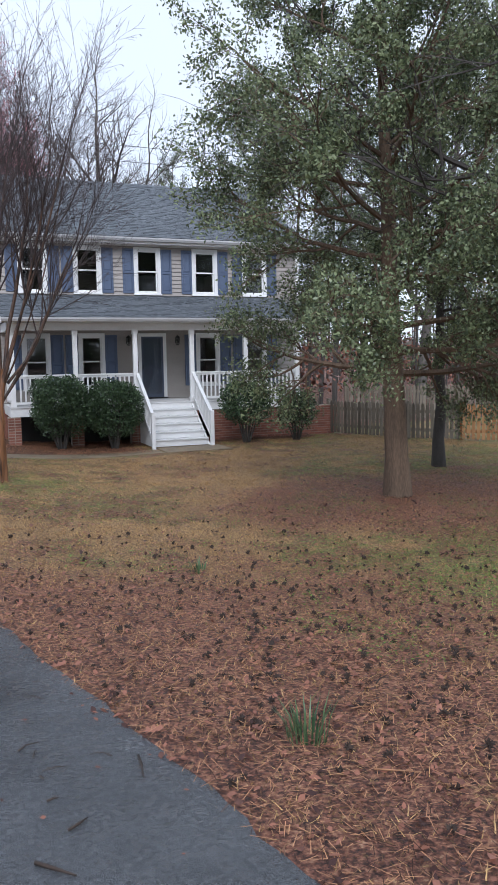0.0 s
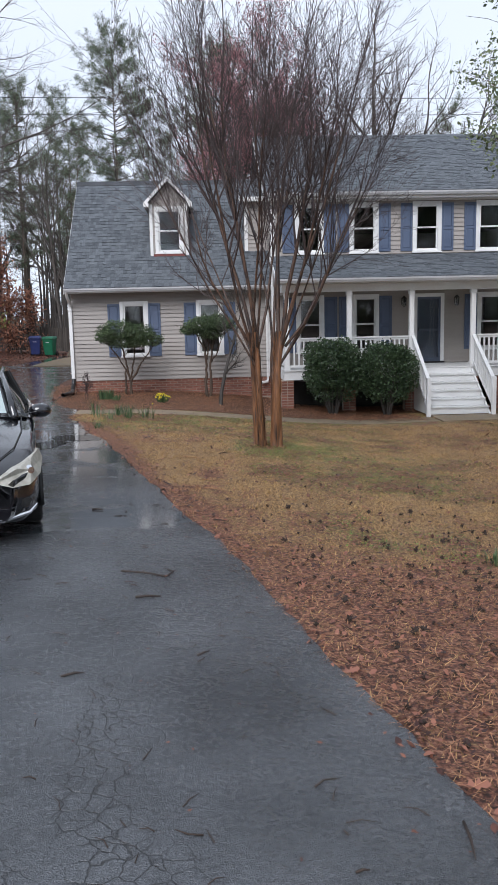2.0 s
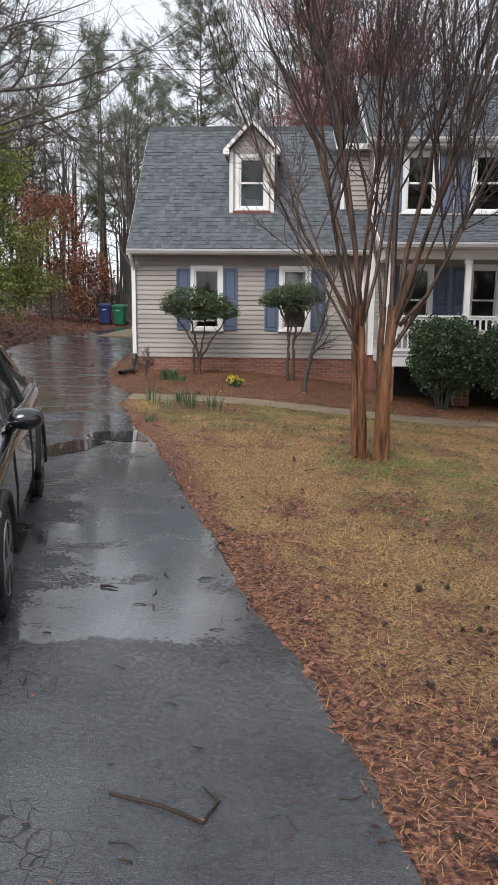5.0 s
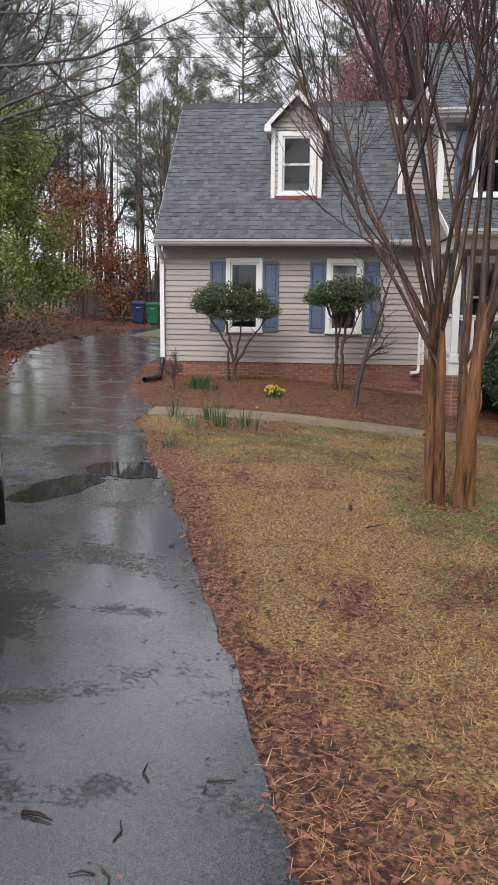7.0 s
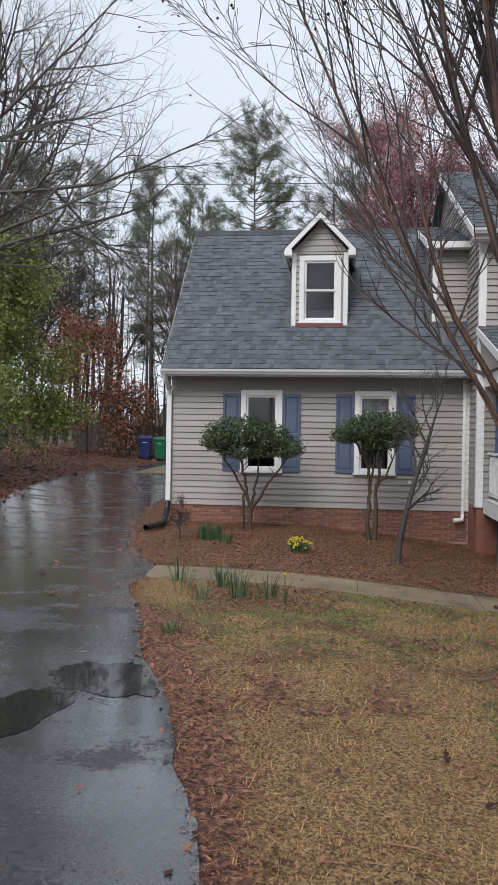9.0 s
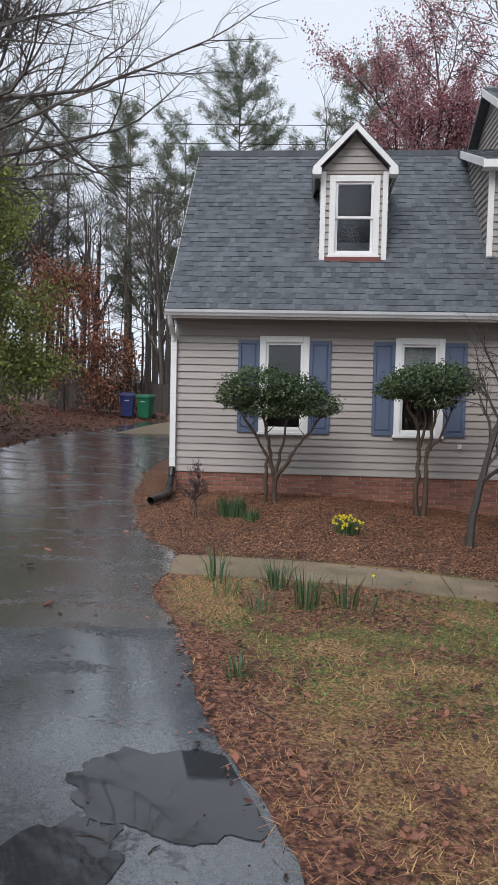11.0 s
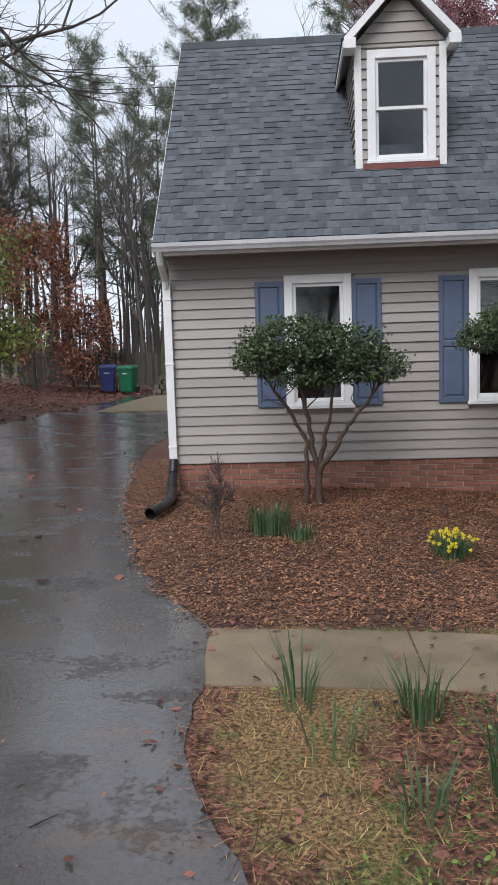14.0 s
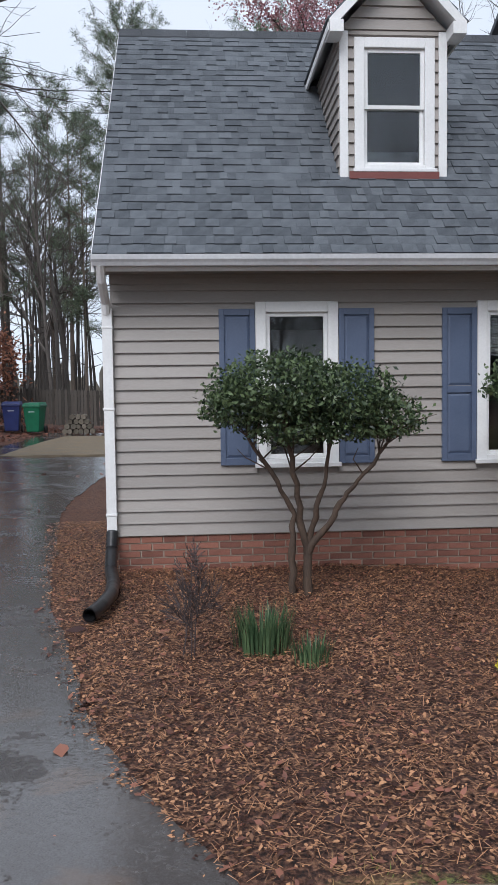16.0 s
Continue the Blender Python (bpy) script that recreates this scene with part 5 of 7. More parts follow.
# crape myrtle on the lawn: bare, many-stemmed, cinnamon bark
def crape_myrtle(x, y):
    z = ground_z(x, y)
    root = thing("crape_myrtle", "bare multi-stemmed crape myrtle with peeling cinnamon bark", "tree", at=(x, y, z))
    rng = random.Random(42)
    spec = [(7, 26, 0.46, 0.035, 0.06, 7), (4, 28, 0.58, 0.05, 0.09, 5), (3, 30, 0.62, 0.05, 0.11, 3), (2, 32, 0.62, 0.04, 0.12, 3), (0, 30, 0.5, 0.03, 0.12, 3)]
    tips = []
    # two clumps that part just above the ground: base, lean, radius, and where each limb leaves and leans
    stems = [(-0.20, -0.03, -0.075, -0.02, 0.060), (-0.12, 0.05, -0.03, 0.05, 0.064), (-0.13, -0.09, -0.045, -0.06, 0.048),
             (0.07, -0.04, 0.03, -0.03, 0.074), (0.15, 0.03, 0.075, 0.03, 0.066), (0.09, 0.11, 0.04, 0.09, 0.052)]
    for i, (sx, sy, dx, dy, r) in enumerate(stems):
        d = Vector((dx, dy, 1)).normalized()
        low = MB()
        p = Vector((sx, sy, -0.12))
        pts, rad = [p], [r * 1.75]
        for k in range(14):
            d = bend(d, rng, 0.026)
            p = p + d * (0.13 if k == 0 else 0.155)
            pts.append(p.copy())
            rad.append(r * (1.16 - 0.030 * k) * rng.uniform(0.88, 1.12))
        low.tube(pts, rad, 12, cap=False)
        stem = part("stem", low, MYRTLEBARK, root, smooth=True)
        home = math.atan2(dy, dx)
        for j in range(3):
            thick, thin = MB(), MB()
            a = home + (j - 1) * 1.25 + rng.uniform(-0.35, 0.35)
            out = (0.12, 0.32, 0.52)[(j + i) % 3] * rng.uniform(0.85, 1.15)
            dd = (d + Vector((math.cos(a) * out, math.sin(a) * out, 0))).normalized()
            start = len(pts) - 1 - (0, 2, 4)[(j + i) % 3]
            grow([thick, thin], tips, pts[start] - d * 0.03, dd, rng.uniform(3.5, 4.3), rad[-1] * (0.78, 0.62, 0.50)[(j + i) % 3], 0, spec, rng)
            b = part("branch", thick, MYRTLELIMB, root, smooth=True)
            part("twig_mass", thin, MYRTLETWIG, b, kind="stuff")
        for k in range(3):
            q = pts[1 + k * 3]
            peel = MB()
            a = rng.uniform(0, 6.28)
            w = Vector((math.cos(a), math.sin(a), 0))
            peel.tube([q + w * r * 1.05, q + w * r * 1.25 + Vector((0, 0, 0.12)), q + w * r * 1.08 + Vector((0, 0, 0.28))], [0.004, 0.014, 0.004], 4)
            part("bark_strip", peel, MYRTLEBARK, stem)
    nrng = np.random.default_rng(3)
    pods = tip_points([t for t in tips if t[1].z > 4.5], 1, 0.03, nrng)
    part("pod_mass", leaf_cloud("pod_mass", pods[::3], 0.014, MYRTLETWIG, nrng, aspect=0.9), MYRTLETWIG, root, kind="stuff")
    tip2 = []
    sp2 = [(4, 38, 0.50, 0.17, 0.07, 5), (4, 36, 0.6, 0.10, 0.10, 4), (3, 36, 0.6, 0.08, 0.12, 3), (0, 30, 0.5, 0.05, 0.12, 3)]
    for p, d, l in ((Vector((-0.34, -0.04, 1.85)), Vector((-0.62, -0.1, 0.70)), 2.0), (Vector((0.30, 0.06, 1.75)), Vector((0.70, -0.1, 0.62)), 2.6)):
        thick, thin = MB(), MB()
        grow([thick, thin], tip2, p, d.normalized(), l, 0.030, 0, sp2, rng)
        b = part("branch", thick, MYRTLELIMB, root, smooth=True)
        part("twig_mass", thin, MYRTLETWIG, b, kind="stuff")
    return root


crape_myrtle(0.77, 14.45)


def broad_tree(name, label, x, y, trunk_h, trunk_r, crown_r, crown_h, leaves, leaf, seed, bark=OAKBARK, leaf_mat=OAKLEAF, lean=(0, 0), limbs=16, low=0.55):
    """Evergreen tree: flared trunk, limbs set round it and leaves about the outer twigs."""
    z = ground_z(x, y)
    root = thing(name, label, "tree", at=(x, y, z))
    rng = random.Random(seed)
    tr = MB()
    pts = [Vector((lean[0] * t, lean[1] * t, -0.15 + t * (trunk_h + crown_h * 0.75 + 0.15))) for t in np.linspace(0, 1, 12)]
    pts = [p + Vector((0.05 * noise.noise((i * 0.7, seed, 0)), 0.05 * noise.noise((i * 0.7, 0, seed)), 0)) for i, p in enumerate(pts)]
    rad = [trunk_r * (1.25 if i == 0 else 1.0 - 0.075 * i) for i in range(12)]
    tr.tube(pts, rad, 14, cap=False)
    part("trunk", tr, bark, root, smooth=True)
    tips = []
    spec = [(6, 42, 0.55, 0.03, 0.09, 5), (5, 45, 0.55, 0.02, 0.13, 4), (4, 45, 0.55, 0.0, 0.15, 3), (0, 40, 0.5, 0, 0.15, 3)]
    for k in range(limbs):
        t = (k + 0.5) / limbs
        h = trunk_h * (0.82 + 0.18 * rng.random()) + crown_h * 0.78 * t ** 1.15
        f = (h + 0.15) / (trunk_h + crown_h * 0.75 + 0.15) * 11
        i = min(10, int(f))
        p = pts[i].lerp(pts[i + 1], min(1, f - i))
        a = k * 2.399 + rng.uniform(-0.4, 0.4)
        reach = crown_r * (low + (1 - low) * math.sin(math.pi * min(1, 0.22 + 0.75 * t))) * (1.0 - 0.45 * max(0, t - 0.55))
        pitch = -0.06 + 0.95 * t + rng.uniform(-0.12, 0.12)
        d = Vector((math.cos(a), math.sin(a), pitch)).normalized()
        thick, thin = MB(), MB()
        grow([thick, thin], tips, p, d, reach * 0.70, trunk_r * (0.30 - 0.17 * t), 0, spec, rng)
        lb = part("limb", thick, bark, root)
        part("twig_mass", thin, bark, lb, kind="stuff")
    nrng = np.random.default_rng(seed)
    per = max(1, round(leaves / len(tips)))
    c = tip_points(tips, per, leaf * 2.6, nrng)
    part("crown", leaf_cloud("crown", c, leaf, leaf_mat, nrng, droop=0.2), leaf_mat, root, kind="stuff")
    return root


broad_tree("oak_tree", "evergreen oak with a thick brown trunk and dense small leaves", 7.11, 11.18, 2.3, 0.215, 3.5, 8.6, 165000, 0.034, 7, lean=(-0.35, 0.1), limbs=30, low=0.9)
broad_tree("oak_tree", "slimmer evergreen oak with a lichen-spotted dark trunk", 9.82, 13.82, 2.9, 0.135, 2.7, 6.5, 60000, 0.036, 17, bark=BARKDARK, limbs=20, low=0.85)


def bare_tree(name, label, x, y, h, r, seed, mat=TWIG, balls=False, lean=(0, 0), limb_level=0.3, wide=45, twigs=4, fork=7):
    z = ground_z(x, y)
    root = thing(name, label, "tree", at=(x, y, z))
    rng = random.Random(seed)
    mb, trunk_mb, tips = MB(), MB(), []
    spec = [(fork + 6, wide, 0.50, 0.03, 0.05, 8), (6, 42, 0.52, 0.05, 0.10, 5), (5, 42, 0.55, 0.05, 0.13, 4), (twigs, 40, 0.6, 0.04, 0.15, 3), (0, 35, 0.5, 0.02, 0.15, 3)]
    grow([trunk_mb, mb], tips, Vector((0, 0, -0.2)), Vector((lean[0], lean[1], 1)).normalized(), h * 0.72, r, 0, spec, rng)
    part("trunk", trunk_mb, mat, root, smooth=True)
    part("bare_crown", mb, mat, root, kind="stuff")
    if balls:
        bm = MB()
        for a, c in tips[::9]:
            bm.tube([c, c + Vector((0, 0, -0.05)), c + Vector((0, 0, -0.055)), c + Vector((0, 0, -0.08)), c + Vector((0, 0, -0.10))], [0.002, 0.002, 0.02, 0.026, 0.008], 5)
        part("seed_balls", bm, CONE, root, kind="stuff")
    return root, tips


bare_tree("sweetgum_tree", "bare sweetgum with hanging spiky seed balls", 9.4, 6.7, 13, 0.13, 5, mat=BARKDARK, balls=True, lean=(-0.03, 0.06), wide=60)
bare_tree("bare_tree", "tall bare grey tree reaching over the drive", -11.6, 24.5, 15, 0.15, 8, lean=(0.10, 0.05), wide=58)
bare_tree("bare_tree", "tall bare grey tree at the edge of woods", -14.5, 35.0, 17, 0.2, 9, lean=(0.03, 0))
bt, _ = bare_tree("bare_tree", "tall bare pale tree behind the house", 11.2, 48.0, 18.5, 0.28, 12, wide=50)
bt2, _ = bare_tree("bare_tree", "bare thin tree in the woods", -10.0, 52.0, 13, 0.11, 13, twigs=3, wide=30)
rng = random.Random(77)
for i in range(16):
    src = bt if i % 3 == 0 else bt2
    x, y = ((rng.uniform(13, 40), rng.uniform(24, 60)) if i < 8 else (rng.uniform(-26, -12), rng.uniform(48, 75)))
    s = rng.uniform(0.75, 1.1)
    copy_thing(src, Matrix.Translation((x, y, ground_z(x, y))) @ Matrix.Rotation(rng.uniform(0, 6.28), 4, "Z") @ Matrix.Scale(s, 4))
for x, y in ((4.5, 58), (17.5, 55), (-3, 60)):
    copy_thing(bt, Matrix.Translation((x, y, 0)) @ Matrix.Rotation(x, 4, "Z") @ Matrix.Scale(0.9, 4))


def red_maple(x, y):
    root = thing("red_maple", "red maple in pinkish-red early bloom behind the house", "tree", at=(x, y, ground_z(x, y)))
    rng = random.Random(31)
    mb, trunk_mb, tips = MB(), MB(), []
    spec = [(12, 40, 0.50, 0.05, 0.05, 8), (7, 38, 0.52, 0.07, 0.10, 5), (6, 38, 0.55, 0.05, 0.13, 4), (5, 40, 0.6, 0.04, 0.15, 3), (0, 35, 0.5, 0.02, 0.15, 3)]
    grow([trunk_mb, mb], tips, Vector((0, 0, -0.2)), Vector((0, 0, 1)), 11.6, 0.22, 0, spec, rng)
    part("trunk", trunk_mb, BARKDARK, root, smooth=True)
    part("bare_crown", mb, BARKDARK, root, kind="stuff")
    nrng = np.random.default_rng(9)
    c = tip_points(tips, 13, 0.16, nrng)
    part("bloom", leaf_cloud("bloom", c, 0.045, REDBUD, nrng, aspect=0.9), REDBUD, root, kind="stuff")
    return root


red_maple(2.0, 45.0)


def pine(label, x, y, h, seed, bare=0.45, spread=3.0, thick=0.17, n=46, per=15):
    """Loblolly pine: bare pole below, whorls of limbs with needle tufts above."""
    root = thing("pine_tree", label, "tree", group="pines behind the house", at=(x, y, ground_z(x, y)))
    rng = random.Random(seed)
    tr = MB().tube([(0.15 * noise.noise((t * 3, seed, 1)), 0.15 * noise.noise((t * 3, 1, seed)), -0.3 + t * (h + 0.1)) for t in np.linspace(0, 1, 10)],
                   [thick * (1.05 - 0.95 * t) for t in np.linspace(0, 1, 10)], 8, cap=False)
    part("trunk", tr, BARK, root, smooth=True)
    mb = MB()
    tuft = []
    for k in range(n):
        t = k / n
        z = h * (bare + (1 - bare) * t) * rng.uniform(0.985, 1.01)
        a = rng.uniform(0, 6.283)
        reach = spread * math.sin(math.pi * (0.16 + 0.70 * t)) ** 0.75 * rng.uniform(0.40, 1.0)
        d = Vector((math.cos(a), math.sin(a), 0.10 + 0.55 * t * t + rng.uniform(-0.2, 0.3))).normalized()
        p = Vector((0, 0, z))
        pts = [p]
        for i in range(5):
            d = bend(d, rng, 0.07, 0.05)
            p = p + d * reach / 5
            pts.append(p.copy())
            if i >= 1:
                for j in range(3):
                    e = bend(d, rng, 0.75, 0.2)
                    q = p + e * rng.uniform(0.25, 0.75)
                    mb.tube([p, q], [0.014, 0.007], 3, cap=False)
                    tuft.append(tuple(q))
                    tuft.append(tuple(p.lerp(q, 0.6)))
        tuft.append(tuple(p))
        mb.tube(pts, [0.05 * (1 - 0.75 * i / 5) * (1.1 - 0.6 * t) for i in range(6)], 4, cap=False)
    part("crown_wood", mb, BARK, root, kind="stuff")
    nrng = np.random.default_rng(seed)
    c = np.repeat(np.array(tuft), per, axis=0)
    d = nrng.normal(size=(len(c), 3))
    d[:, 2] += 0.45
    d /= np.linalg.norm(d, axis=1)[:, None]
    s = np.cross(d, nrng.normal(size=(len(c), 3)))
    s /= np.linalg.norm(s, axis=1)[:, None] + 1e-9
    ln = nrng.uniform(0.14, 0.27, (len(c), 1))
    c = c + nrng.normal(0, 0.11, c.shape)
    v = np.stack([c - s * 0.013, c + s * 0.013, c + d * ln], axis=1).reshape(-1, 3)
    part("needles", fast_mesh("needles", v, 3, PINENEEDLE), PINENEEDLE, root, kind="stuff")
    return root


pa = pine("tall green pine with a dense crown", -7.4, 65, 23, 1, bare=0.50, spread=4.2, n=100, per=22)
pb = pine("slender tall pine with a bare lower trunk", -15.2, 66, 20.3, 2, bare=0.35, spread=2.6)
pc = pine("pine with thin drooping limbs", -11.6, 62, 18.6, 3, bare=0.3, spread=2.3, thick=0.12)
PINES = [(-19.0, 64, 20, pb), (-22.5, 60, 19, pa), (-17.0, 55, 17, pc), (-13.2, 57, 17.5, pc), (-9.6, 56, 15.5, pb), (-26, 52, 17, pb), (-3.2, 66, 18.5, pc), (1.0, 60, 21, pa),
         (-5.0, 72, 17, pb), (4.6, 62, 16.5, pc), (25.5, 62, 24, pa), (19.5, 66, 19, pb), (29, 52, 19, pa), (22, 44, 15, pc), (33, 44, 17, pb), (-30, 42, 18, pa), (-33, 58, 20, pa), (14.5, 64, 16, pc),
         (-8.4, 52, 13.5, pc), (-18.0, 50, 15.5, pb), (37, 33, 17, pa), (30, 30, 16, pb)]
rng = random.Random(5)
for x, y, h, src in PINES:
    base = {pa: 23, pb: 20.3, pc: 18.6}[src]
    copy_thing(src, Matrix.Translation((x, y, ground_z(x, y))) @ Matrix.Rotation(rng.uniform(0, 6.28), 4, "Z") @ Matrix.Scale(h / base, 4))


def understorey():
    """Thin dark poles and brush that close the woods."""
    rng = random.Random(8)
    root = thing("woods", "thin dark trunks and brush of the woods behind fences", "woods", kind="stuff")
    mb = MB()
    for i in range(420):
        if i < 190:
            x, y = rng.uniform(-34, 4), rng.uniform(49, 85)
        else:
            x, y = rng.uniform(12, 62), rng.uniform(24, 75)
            if y < 24 + 0.2 * (x - 12):
                continue
        h = rng.uniform(4, 13)
        z = ground_z(x, y)
        lean = Vector((rng.uniform(-0.6, 0.6), rng.uniform(-0.6, 0.6), h))
        r = rng.uniform(0.03, 0.13)
        mb.tube([(x, y, z - 0.1), (x + lean.x * 0.5 + 0.1, y + lean.y * 0.5, z + h * 0.5), (x + lean.x, y + lean.y, z + h)], [r, r * 0.8, r * 0.3], 5, cap=False)
        for j in range(5):
            p = Vector((x + lean.x * 0.7, y + lean.y * 0.7, z + h * rng.uniform(0.35, 0.95)))
            d = Vector((rng.gauss(0, 1), rng.gauss(0, 1), rng.uniform(0.1, 1))).normalized() * rng.uniform(0.6, 1.8)
            mb.tube([p, p + d], [r * 0.3, 0.006], 3, cap=False)
    part("trunks", mb, BARKDARK, root, kind="stuff")
    nrng = np.random.default_rng(4)
    c = []
    for i in range(150):
        if i < 14:
            x, y = rng.uniform(-34, -16), rng.uniform(50, 78)
        else:
            x, y = rng.uniform(14, 60), rng.uniform(27, 70)
        k = nrng.normal(0, 1, (90, 3)) * np.array([1.2, 1.2, 0.7]) + np.array([x, y, ground_z(x, y) + rng.uniform(0.5, 3.0)])
        c.append(k)
    part("brush", leaf_cloud("brush", np.concatenate(c), 0.14, DEADLEAF, nrng), DEADLEAF, root, kind="stuff")
    return root


understorey()
for i, (x, y) in enumerate(((-22, -26), (-14, -32), (-7, -27), (0, -34), (7, -28), (14, -31), (22, -24), (-30, -12), (31, -8), (-26, 8), (-24, 20), (36, 12), (4, -40), (-11, -42))):
    src = (bt, pb, pa)[i % 3]
    copy_thing(src, Matrix.Translation((x, y, ground_z(x, y))) @ Matrix.Rotation(i * 1.3, 4, "Z") @ Matrix.Scale(0.85, 4))


def tree_line():
    """Distant woods all round: a ragged standing belt far away."""
    FAR = surface("far_woods", (0.06, 0.055, 0.045), (0.17, 0.155, 0.125), 0.35, 0.95, 0.0, 1.6, stretch=(1, 1, 0.35))
    mb = MB()
    n = 900
    for k in range(n):
        a, c = 2 * math.pi * k / n, 2 * math.pi * (k + 1) / n
        R = 125 + 8 * math.sin(a * 9)
        h = 4.2 + 2.2 * noise.noise((a * 9, 0, 1)) + 3.0 * noise.noise((a * 60, 2, 0)) + 1.6 * noise.noise((a * 300, 0, 7))
        p, q = (R * math.cos(a), R * math.sin(a)), (R * math.cos(c), R * math.sin(c))
        m = ((p[0] + q[0]) / 2, (p[1] + q[1]) / 2)
        mb.quad((*p, -1.5), (*q, -1.5), (*q, h * 0.8), (*m, h), (*p, h * 0.75))
    return tagged(part("backdrop", mb, FAR), "distant brown-grey woods round the place", "woods", kind="structure")


tree_line()


def leafy_bush(name, label, x, y, radii, z0, count, leaf, mat, seed, stems=7, stem_mat=BARKDARK, z_base=None, lumps=14, hollow=0.75):
    """A bush: forked stems and leaves massed in uneven lumps round them."""
    zb = ground_z(x, y) if z_base is None else z_base
    root = thing(name, label, "bush", at=(x, y, zb))
    rng, nrng = random.Random(seed), np.random.default_rng(seed)
    mb = MB()
    c = np.array([0, 0, z0 + radii[2]])
    for k in range(stems):
        a = k * 6.283 / stems + rng.uniform(-0.3, 0.3)
        e = Vector((math.cos(a) * radii[0] * 0.6, math.sin(a) * radii[1] * 0.6, z0 + radii[2] * rng.uniform(0.8, 1.4)))
        s = Vector((math.cos(a) * 0.06, math.sin(a) * 0.06, -0.08))
        m = s.lerp(e, 0.5) + Vector((rng.uniform(-0.08, 0.08), rng.uniform(-0.08, 0.08), 0.1))
        mb.tube([s, m, e], [0.025, 0.018, 0.008], 5, cap=False)
        for j in range(3):
            f = m.lerp(e, rng.random())
            mb.tube([f, f + Vector((rng.gauss(0, radii[0] * 0.35), rng.gauss(0, radii[1] * 0.35), rng.uniform(0.05, 0.3)))], [0.01, 0.004], 4, cap=False)
    part("woody_base", mb, stem_mat, root, kind="stuff")
    u = nrng.normal(size=(count, 3))
    u /= np.linalg.norm(u, axis=1)[:, None]
    r = nrng.uniform(hollow ** 3, 1, (count, 1)) ** (1 / 3)
    lum = np.ones(count)
    for k in range(lumps):
        q = nrng.normal(size=3)
        q /= np.linalg.norm(q)
        lum += 0.20 * nrng.uniform(-0.5, 1) * np.exp(-((u - q) ** 2).sum(1) / 0.12)
    lum += 0.16 * np.array([noise.noise((a[0] * 3.1 + seed, a[1] * 3.1, a[2] * 3.1)) + 0.6 * noise.noise((a[0] * 8 + seed, a[1] * 8, a[2] * 8)) for a in u])
    stray = nrng.random(count) < 0.05
    lum = lum + stray * nrng.uniform(0.02, 0.16, count)
    box = np.sign(u) * np.abs(u) ** 0.84
    pts = c + box * r * lum[:, None] * np.array(radii)
    pts = pts[(pts[:, 2] > 0.02) & (nrng.random(count) < 0.35 + 0.65 * np.clip((u[:, 2] + 0.9) / 0.9, 0, 1))]
    part("foliage", leaf_cloud("foliage", pts, leaf, mat, nrng), mat, root, kind="stuff")
    return root


leafy_bush("hedge_bush", "rounded dark green hedge bush before the porch", 2.86, 20.72, (0.76, 0.58, 0.78), 0.36, 13500, 0.036, HEDGELEAF, 1, stems=12, hollow=0.5, lumps=26)
leafy_bush("hedge_bush", "rounded dark green hedge bush beside the steps", 4.26, 20.62, (0.74, 0.58, 0.76), 0.34, 13500, 0.036, HEDGELEAF, 2, stems=12, hollow=0.5, lumps=26)
leafy_bush("hedge_bush", "leggy dark green bush beside the steps", 7.95, 20.35, (0.72, 0.6, 0.60), 0.52, 7000, 0.042, HEDGELEAF, 3, stems=10, hollow=0.5)
leafy_bush("hedge_bush", "small open green bush at the porch end", 9.5, 20.3, (0.58, 0.5, 0.62), 0.25, 3800, 0.042, HOLLYLEAF, 4, stems=9, hollow=0.35)


